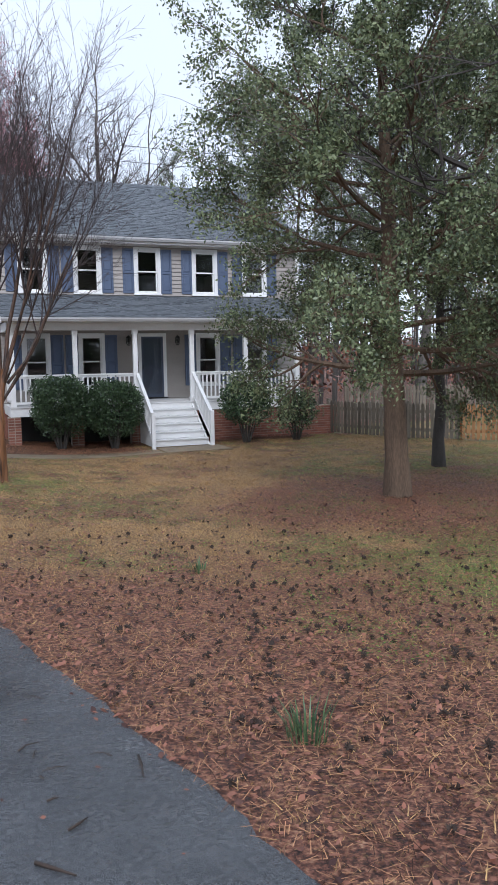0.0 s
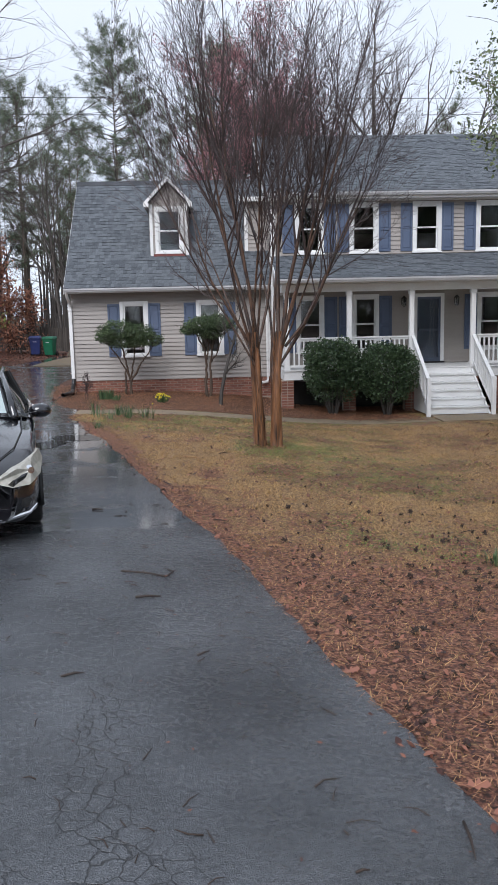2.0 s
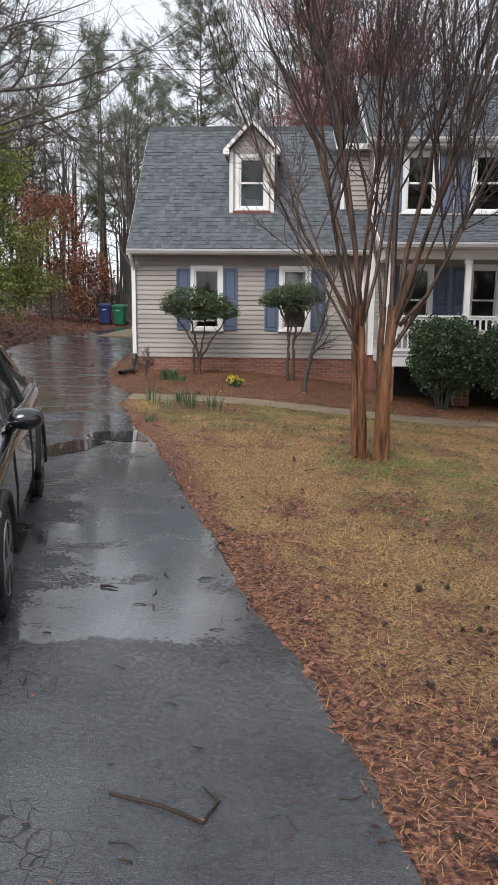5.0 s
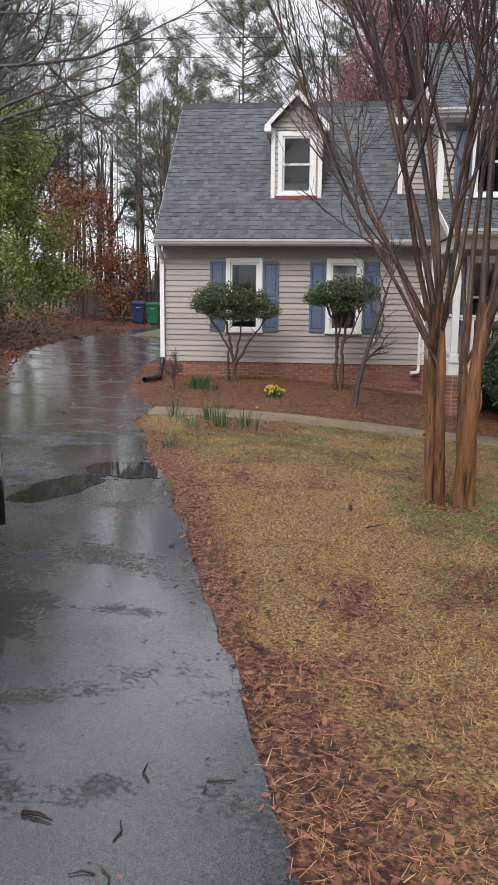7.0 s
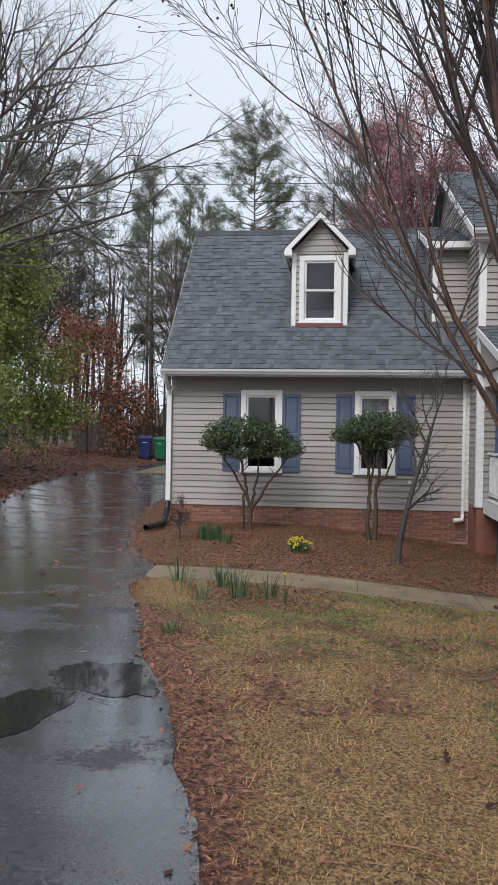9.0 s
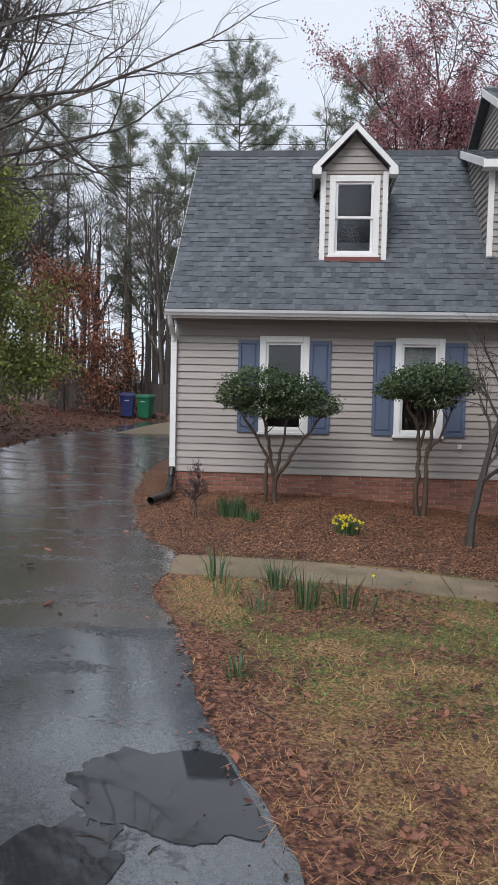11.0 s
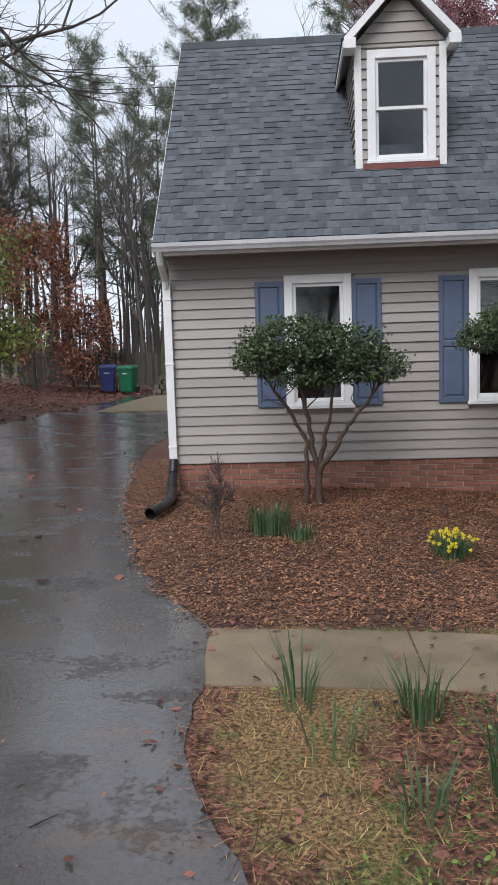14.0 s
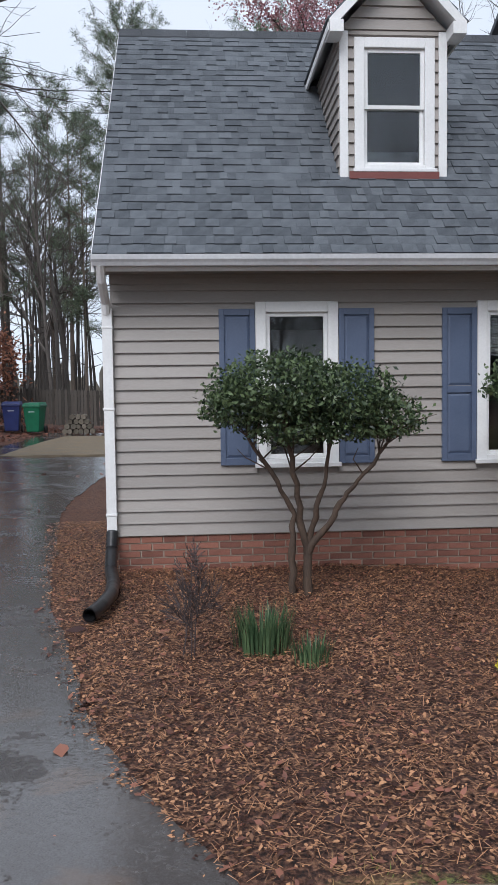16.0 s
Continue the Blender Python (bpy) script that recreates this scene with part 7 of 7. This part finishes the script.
for i in range(250):
    y = rng.uniform(1.6, 9.5) if i < 210 else rng.uniform(9, 30)
    x = drive_right(y) - rng.uniform(0.1, 4.0)
    if -5.0 < x < -1.7 and 7.0 < y < 12.8:
        continue
    a = rng.uniform(0, 3.14)
    l = rng.uniform(0.03, 0.13)
    k = rng.uniform(-0.4, 0.4)
    twig([(x, y, 0), (x + l * 0.5 * math.cos(a), y + l * 0.5 * math.sin(a), 0.004), (x + l * math.cos(a + k), y + l * math.sin(a + k), 0.002)], rng.uniform(0.002, 0.0042))


rng = random.Random(63)
for i in range(46):
    y = rng.uniform(2.4, 9.0) if i < 32 else rng.uniform(9.0, 15.5)
    x = drive_right(y) + rng.uniform(0.1, 3.2)
    a, l, k = rng.uniform(-0.9, 0.9), rng.uniform(0.08, 0.30), rng.uniform(-0.3, 0.3)
    p = [(x + l * t * math.cos(a + k * t), y + l * t * math.sin(a + k * t)) for t in (0, 0.5, 1)]
    r = rng.uniform(0.003, 0.006)
    stick = MB().tube([(q[0], q[1], ground_z(*q) + 0.030 + 0.006 * (n == 1)) for n, q in enumerate(p)], [r, r * 0.9, r * 0.5], 5)
    tagged(part("stick", stick, PINESTRAW if i % 3 else CONE, smooth=True), "thin brown stick lying on the leaf litter", "stick", "sticks on the lawn")


# ---- fences ----
def fence(label, line, h, mat, gap=0.13, group=""):
    root = thing("fence", label, "fence", group)
    pk = MB().extrude([(-0.047, 0, 0), (0.047, 0, 0), (0.047, 0, h - 0.06), (0, 0, h), (-0.047, 0, h - 0.06)], (0, 0.02, 0)).mesh("picket", mat)
    for (x0, y0), (x1, y1) in zip(line, line[1:]):
        L = math.hypot(x1 - x0, y1 - y0)
        ang = math.atan2(y1 - y0, x1 - x0)
        rails = MB()
        z0, z1 = ground_z(x0, y0), ground_z(x1, y1)
        rot = Matrix.Rotation(ang, 4, "Z")
        for hz in (0.22, h - 0.25):
            rails.hexa([(0, 0.022, hz), (L, 0.022, hz + z1 - z0), (L, 0.06, hz + z1 - z0), (0, 0.06, hz), (0, 0.022, hz + 0.09), (L, 0.022, hz + 0.09 + z1 - z0), (L, 0.06, hz + 0.09 + z1 - z0), (0, 0.06, hz + 0.09)])
        part("rail", rails, mat, root, matrix=Matrix.Translation((x0, y0, z0)) @ rot)
        n = int(L / gap)
        for i in range(n):
            t = (i + 0.5) / n
            part("picket", pk, mat, root, matrix=Matrix.Translation((x0 + (x1 - x0) * t, y0 + (y1 - y0) * t, z0 + (z1 - z0) * t + 0.04)) @ rot)
        m = max(1, round(L / 2.3))
        for i in range(m + 1):
            t = i / m
            part("post", MB().box(-0.05, 0.05, 0.061, 0.16, -0.2, h + 0.08), mat, root, matrix=Matrix.Translation((x0 + (x1 - x0) * t, y0 + (y1 - y0) * t, z0 + (z1 - z0) * t)) @ rot)
    return root


fence("weathered grey-brown picket fence by the house", [(11.15, 21.6), (12.3, 18.9), (13.35, 17.85)], 1.0, FENCEWOOD)
fence("newer orange-brown picket fence section", [(13.38, 17.8), (15.2, 15.6), (17.0, 13.4)], 1.0, FENCENEW)
fence("distant weathered wooden fence before the woods", [(14.0, 25.5), (24.0, 22.0)], 1.25, FENCEWOOD)
fence("old dark wooden fence behind the parking pad", [(-14.2, 46.5), (-3.0, 46.2)], 1.35, FENCEDARK, gap=0.118)


# ---- woodpile ----
def woodpile(x, y):
    root = thing("woodpile", "small pile of split firewood by the fence", "woodpile", at=(x, y, ground_z(x, y)))
    rng = random.Random(12)
    for row in range(4):
        for k in range(6 - row):
            px, pz = (k - (5 - row) / 2) * 0.19 + rng.uniform(-0.02, 0.02), 0.12 + row * 0.165
            r = rng.uniform(0.085, 0.10)
            log = MB().tube([(px, -0.25 + rng.uniform(-0.05, 0.05), pz), (px + rng.uniform(-0.02, 0.02), 0.25, pz)], [r, r * 0.95], 7)
            part("log", log, FENCEWOOD, root)
    return root


woodpile(-7.6, 44.0)


# ---- wheelie bins ----
def bin_cart(x, y, colour, dark, label, turn):
    mat = surface("bin_plastic", dark, colour, 5, 0.4, 0.05, 60)
    root = thing("wheelie_bin", label, "trash bin", group="bins by the fence", at=(x, y, ground_z(x, y) + 0.055))
    root.rotation_euler = (0, 0, turn)
    b = MB()
    w0, d0, w1, d1, h = 0.22, 0.24, 0.295, 0.33, 0.92
    b.hexa([(-w0, -d0, 0.03), (w0, -d0, 0.03), (w0, d0, 0.03), (-w0, d0, 0.03), (-w1, -d1, h), (w1, -d1, h), (w1, d1, h), (-w1, d1, h)])
    part("body", b, mat, root, bevel=0.03)
    part("rim", MB().box(-w1 - 0.02, w1 + 0.02, -d1 - 0.02, d1 + 0.02, h - 0.06, h), mat, root, bevel=0.012)
    lid = MB().hexa([(-w1 - 0.025, -d1 - 0.04, h + 0.002), (w1 + 0.025, -d1 - 0.04, h + 0.002), (w1 + 0.025, d1 + 0.03, h + 0.002), (-w1 - 0.025, d1 + 0.03, h + 0.002),
                     (-w1 + 0.04, -d1 + 0.03, h + 0.09), (w1 - 0.04, -d1 + 0.03, h + 0.09), (w1 - 0.02, d1 + 0.02, h + 0.11), (-w1 + 0.02, d1 + 0.02, h + 0.11)])
    part("lid", lid, mat, root, bevel=0.015)
    part("handle", MB().tube([(-0.2, d1 + 0.1, h - 0.02), (0.2, d1 + 0.1, h - 0.02)], [0.018, 0.018], 8), mat, root)
    for sx in (-1, 1):
        part("wheel", MB().tube([(sx * 0.25, d0 + 0.04, 0.10), (sx * 0.31, d0 + 0.04, 0.10)], [0.13, 0.13], 16), RUBBER, root)
    part("label_sticker", MB().box(-0.10, 0.10, -d1 - 0.004 + 0.025, -d1 + 0.02, 0.70, 0.84), WHITE, root)
    return root


bin_cart(-9.75, 43.4, (0.030, 0.045, 0.16), (0.015, 0.022, 0.09), "dark blue wheelie bin with a white label", 0.1)
bin_cart(-9.02, 43.5, (0.015, 0.17, 0.085), (0.008, 0.10, 0.05), "green wheelie bin beside the blue one", -0.15)


# ---- overhead cables ----
for z, dz in ((18.6, 0.0), (17.7, 0.3)):
    line = MB().tube([(-70 + 14 * i, 62, z - dz + 0.02 * (i - 5) ** 2 - 0.012 * (-70 + 14 * i)) for i in range(11)], [0.022] * 11, 5)
    tagged(part("power_line", line, LAMPBLACK), "thin dark overhead cable against the sky", "cable", "overhead cables")


# ---- parked car ----
PAINT = surface("black_car_paint", (0.006, 0.006, 0.008), (0.012, 0.012, 0.015), 3, 0.12, 0.0, 40, rough_var=0.04)
PAINT.node_tree.nodes["Principled BSDF"].inputs["Coat Weight"].default_value = 1.0
CARGLASS = surface("car_side_glass", (0.012, 0.014, 0.015), (0.02, 0.022, 0.024), 2, 0.06, 0.0, 20, rough_var=0.03)
# opaque pale colour makes the windscreen read bright; nothing is modelled behind it
SCREEN = surface("pale_windscreen", (0.34, 0.42, 0.42), (0.46, 0.54, 0.53), 1.2, 0.08, 0.0, 20, rough_var=0.03)
CHROME = surface("chrome", (0.75, 0.75, 0.76), (0.85, 0.85, 0.86), 6, 0.15, 0.0, 40, metal=1.0)
LENS = surface("hazy_headlight_lens", (0.24, 0.23, 0.19), (0.52, 0.50, 0.44), 9, 0.12, 0.05, 25, rough_var=0.08)
TYRE = surface("tyre_rubber", (0.012, 0.012, 0.012), (0.03, 0.03, 0.03), 8, 0.75, 0.4, 60)
RIM = surface("alloy_rim", (0.35, 0.35, 0.36), (0.5, 0.5, 0.51), 6, 0.3, 0.0, 40, metal=0.9)
TRIM = surface("black_trim_plastic", (0.008, 0.008, 0.008), (0.02, 0.02, 0.02), 6, 0.5, 0.1, 60)


def loft(sections):
    mb = MB()
    n = len(sections[0])
    for s in sections:
        mb.v += [tuple(p) for p in s]
    for i in range(len(sections) - 1):
        for j in range(n - 1):
            a = i * n + j
            mb.f.append((a, a + 1, a + n + 1, a + n))
    mb.f.append(tuple(range(n)))
    mb.f.append(tuple(range((len(sections) - 1) * n, len(sections) * n))[::-1])
    return mb


def sedan(x, y, z):
    car = thing("car", "black four-door sedan parked on the wet drive", "car", at=(x, y, z))
    st_y = [0.0, 0.05, 0.16, 0.45, 0.95, 1.55, 2.6, 3.7, 4.4, 4.78, 4.87]
    low = [0.60, 0.70, 0.80, 0.88, 0.90, 0.90, 0.90, 0.90, 0.88, 0.80, 0.70]
    mid = [0.64, 0.74, 0.84, 0.905, 0.92, 0.92, 0.92, 0.92, 0.91, 0.84, 0.74]
    top = [0.52, 0.62, 0.72, 0.82, 0.85, 0.86, 0.87, 0.86, 0.82, 0.74, 0.64]
    sh = [0.56, 0.62, 0.68, 0.79, 0.90, 0.98, 1.0, 1.03, 1.05, 0.98, 0.86]
    crown = [0.60, 0.66, 0.73, 0.85, 0.95, 1.03, 1.02, 1.05, 1.09, 1.03, 0.88]
    base = [0.24, 0.21, 0.20, 0.19, 0.19, 0.19, 0.19, 0.19, 0.21, 0.26, 0.34]
    secs = []
    ys = sorted({*np.linspace(0, 0.5, 12).round(3), *np.linspace(0.5, 4.87, 32).round(3)})
    for q in ys:
        def at(v):
            return float(np.mean([np.interp(q + e, st_y, v) for e in (-0.06, 0, 0.06)]))
        l, m, t, s, c, b = at(low), at(mid), at(top), at(sh), at(crown), at(base)
        half = [(l * 0.92, b), (l, b + 0.06), (m, 0.42), (m, 0.60), (m * 0.985, 0.5 * (0.60 + s)), (t + 0.055, s - 0.035), (t, s), (t * 0.82, s + 0.35 * (c - s)), (t * 0.45, s + 0.85 * (c - s)), (0, c)]
        secs.append([Vector((a, q, h)) for a, h in half] + [Vector((-a, q, h)) for a, h in half[-2::-1]])
    body = part("body", loft(secs), PAINT, car, "glossy black painted body", smooth=True)
    roof_y = [1.45, 1.9, 2.3, 2.8, 3.3, 3.8, 4.2, 4.42]
    roof_z = [1.02, 1.25, 1.405, 1.45, 1.435, 1.36, 1.20, 1.07]
    wtop = [0.66, 0.60, 0.56, 0.56, 0.56, 0.55, 0.57, 0.62]
    cab = []
    for q in np.linspace(1.45, 4.42, 24):
        zt, w = float(np.interp(q, roof_y, roof_z)), float(np.interp(q, roof_y, wtop))
        zb = 0.985
        wb = 0.845
        half = [(wb, zb), (wb - 0.06, zb + 0.3 * (zt - zb)), (w + 0.055, zb + 0.82 * (zt - zb)), (w, zt - 0.018), (w * 0.6, zt), (0, zt + 0.008)]
        cab.append([Vector((a, q, h)) for a, h in half] + [Vector((-a, q, h)) for a, h in half[-2::-1]])
    part("cabin_glass", loft(cab), CARGLASS, car, "dark side glass", smooth=True)
    roof = []
    for q in np.linspace(2.26, 3.72, 14):
        zt, w = float(np.interp(q, roof_y, roof_z)), float(np.interp(q, roof_y, wtop))
        half = [(w + 0.062, zt - 0.085), (w + 0.035, zt - 0.028), (w, zt - 0.008), (w * 0.6, zt + 0.012), (0, zt + 0.02)]
        roof.append([Vector((a, q, h)) for a, h in half] + [Vector((-a, q, h)) for a, h in half[-2::-1]])
    part("roof", loft(roof), PAINT, car, smooth=True)
    scr = []
    for q in np.linspace(1.50, 2.24, 8):
        zt, w = float(np.interp(q, roof_y, roof_z)), float(np.interp(q, roof_y, wtop))
        half = [(w - 0.015, zt - 0.004), (w * 0.6, zt + 0.010), (0, zt + 0.018)]
        scr.append([Vector((a, q - 0.006, h)) for a, h in half] + [Vector((-a, q - 0.006, h)) for a, h in half[-2::-1]])
    part("windscreen", loft(scr), SCREEN, car, "pale grey-green windscreen of one even colour", smooth=True)
    for sx in (-1, 1):
        part("pillar", MB().tube([(sx * 0.72, 1.38, 1.0), (sx * 0.665, 1.85, 1.235), (sx * 0.60, 2.30, 1.40), (sx * 0.60, 2.9, 1.44), (sx * 0.60, 3.6, 1.40), (sx * 0.66, 4.3, 1.12)], [0.04, 0.035, 0.032, 0.03, 0.035, 0.04], 8), PAINT, car, smooth=True)
        part("window_pillar", MB().tube([(sx * 0.835, 2.85, 1.0), (sx * 0.655, 2.95, 1.40)], [0.045, 0.035], 6), TRIM, car)
        part("belt_trim", MB().tube([(sx * 0.865, 1.5, 0.995), (sx * 0.872, 2.8, 1.005), (sx * 0.865, 4.1, 1.035)], [0.012] * 3, 6), CHROME, car)
        # headlight
        lens = [(sx * 0.50, -0.012, 0.590), (sx * 0.66, 0.015, 0.535), (sx * 0.81, 0.10, 0.54), (sx * 0.905, 0.30, 0.60), (sx * 0.938, 0.58, 0.70), (sx * 0.905, 0.60, 0.785), (sx * 0.835, 0.35, 0.745), (sx * 0.70, 0.10, 0.685)]
        cx, cy, cz = (sum(p[i] for p in lens) / 8 for i in range(3))
        hl = MB()
        hl.v = [(p[0] + sx * 0.012, p[1] - 0.02, p[2]) for p in lens] + [(cx + sx * 0.05, cy - 0.075, cz + 0.008)] + [(p[0] - sx * 0.05, p[1] + 0.08, p[2]) for p in lens]
        hl.f = [((i + 1) % 8, i, 8) if sx > 0 else (i, (i + 1) % 8, 8) for i in range(8)] + [(i, (i + 1) % 8, 9 + (i + 1) % 8, 9 + i) for i in range(8)]
        head = part("headlight", hl, LENS, car, "hazy clear headlight")
        part("projector", MB().tube([(cx + sx * 0.055, cy - 0.10, cz + 0.005), (cx + sx * 0.04, cy - 0.06, cz + 0.005)], [0.03, 0.045], 14), CHROME, head)
        # mirror
        mir = part("wing_mirror", MB().tube([(sx * 0.985, 1.64, 1.03), (sx * 0.985, 1.665, 1.03), (sx * 0.985, 1.72, 1.03), (sx * 0.985, 1.79, 1.03), (sx * 0.985, 1.83, 1.03)], [0.03, 0.075, 0.098, 0.09, 0.075], 14), PAINT, car, smooth=True)
        for v in mir.data.vertices:
            v.co.x = sx * 0.985 + (v.co.x - sx * 0.985) * 1.25
            v.co.z = 1.03 + (v.co.z - 1.03) * 0.78
        part("mirror_glass", MB().box(sx * 0.985 - 0.09, sx * 0.985 + 0.09, 1.831, 1.836, 0.975, 1.085), CHROME, mir)
        part("mirror_arm", MB().tube([(sx * 0.83, 1.74, 0.97), (sx * 0.92, 1.74, 0.985)], [0.035, 0.025], 8), TRIM, mir)
        # fog lamp recess and lower lip
        part("fog_recess", MB().extrude([(sx * 0.56, 0.035, 0.36), (sx * 0.80, 0.115, 0.34), (sx * 0.83, 0.15, 0.40), (sx * 0.72, 0.07, 0.44), (sx * 0.58, 0.02, 0.42)], (0, -0.015, 0)), TRIM, car)
        part("lower_lip", MB().tube([(sx * 0.30, -0.01, 0.245), (sx * 0.60, 0.02, 0.25), (sx * 0.80, 0.12, 0.28), (sx * 0.87, 0.24, 0.33)], [0.012, 0.018, 0.018, 0.008], 6), CHROME, car)
        part("grille_wing", MB().tube([(0.0, -0.035, 0.375), (sx * 0.28, -0.028, 0.385), (sx * 0.43, 0.0, 0.46), (sx * 0.50, 0.02, 0.585), (sx * 0.66, 0.09, 0.655)], [0.014, 0.014, 0.013, 0.011, 0.006], 6), CHROME, car)
        for wy in (0.95, 3.78):
            w = part("wheel", MB().tube([(sx * 0.70, wy, 0.33), (sx * 0.715, wy, 0.33), (sx * 0.90, wy, 0.33), (sx * 0.922, wy, 0.33)], [0.29, 0.33, 0.33, 0.30], 30), TYRE, car, smooth=False)
            rim = part("rim", MB().tube([(sx * 0.915, wy, 0.33), (sx * 0.928, wy, 0.33)], [0.225, 0.22], 26), RIM, w)
            for k in range(5):
                a = k * 1.2566
                c, s = math.cos(a), math.sin(a)
                rim_gap = MB().extrude([(sx * 0.929, wy + c * 0.07 - s * 0.02, 0.33 + s * 0.07 + c * 0.02), (sx * 0.929, wy + c * 0.20 - s * 0.075, 0.33 + s * 0.20 + c * 0.075), (sx * 0.929, wy + c * 0.20 + s * 0.045, 0.33 + s * 0.20 - c * 0.045)], (sx * 0.003, 0, 0))
                part("spoke_gap", rim_gap, TRIM, w)
            arch = MB().tube([(sx * 0.917, wy + 0.375 * math.cos(a), 0.33 + 0.375 * math.sin(a)) for a in np.linspace(-0.25, math.pi + 0.25, 18)], [0.028] * 18, 6)
            part("wheel_arch", arch, TRIM, car, smooth=True)
        for hy in (1.62, 2.83):
            part("door_gap", MB().tube([(sx * 0.921, hy, 0.30), (sx * 0.924, hy + 0.03, 0.6), (sx * 0.90, hy + 0.06, 0.93)], [0.006] * 3, 4), TRIM, car)
        part("hood_gap", MB().tube([(sx * 0.50, 0.15, 0.715), (sx * 0.70, 0.45, 0.822), (sx * 0.78, 0.95, 0.923), (sx * 0.78, 1.42, 0.995)], [0.006] * 4, 4), TRIM, car)
    part("grille", MB().extrude([(-0.48, -0.012, 0.57), (-0.42, -0.02, 0.47), (-0.27, -0.03, 0.395), (0.27, -0.03, 0.395), (0.42, -0.02, 0.47), (0.48, -0.012, 0.57)], (0, 0.06, 0)), TRIM, car)
    for k in range(5):
        zz = 0.42 + 0.031 * k
        w = 0.27 + 0.045 * k
        part("grille_slat", MB().box(-w, w, -0.040, -0.028, zz, zz + 0.012), TRIM, car)
    part("lower_intake", MB().box(-0.52, 0.52, -0.012, 0.05, 0.265, 0.345), TRIM, car)
    plate = part("number_plate", MB().box(-0.155, 0.155, -0.055, -0.04, 0.375, 0.485), WHITE, car, "white front plate with dark marks")
    for k in range(5):
        part("mark", MB().box(-0.12 + k * 0.052, -0.085 + k * 0.052, -0.0575, -0.0552, 0.405, 0.455), TRIM, plate)
    part("badge", MB().tube([(0, -0.048, 0.545), (0, -0.03, 0.545)], [0.05, 0.055], 18), CHROME, car)
    part("wiper", MB().tube([(-0.55, 1.46, 1.05), (0.05, 1.42, 1.06), (0.55, 1.47, 1.05)], [0.01] * 3, 5), TRIM, car)
    return car


sedan(-2.61, 7.33, ground_z(-2.84, 9.0) + 0.014).rotation_euler = (0, 0, radians(14))


# ---- single boards, bricks and shingles ----
for name, me, owner, at in pieces:
    ob = new(name, me)
    ob.parent = owner
    if at is not None:
        ob.matrix_basis = at
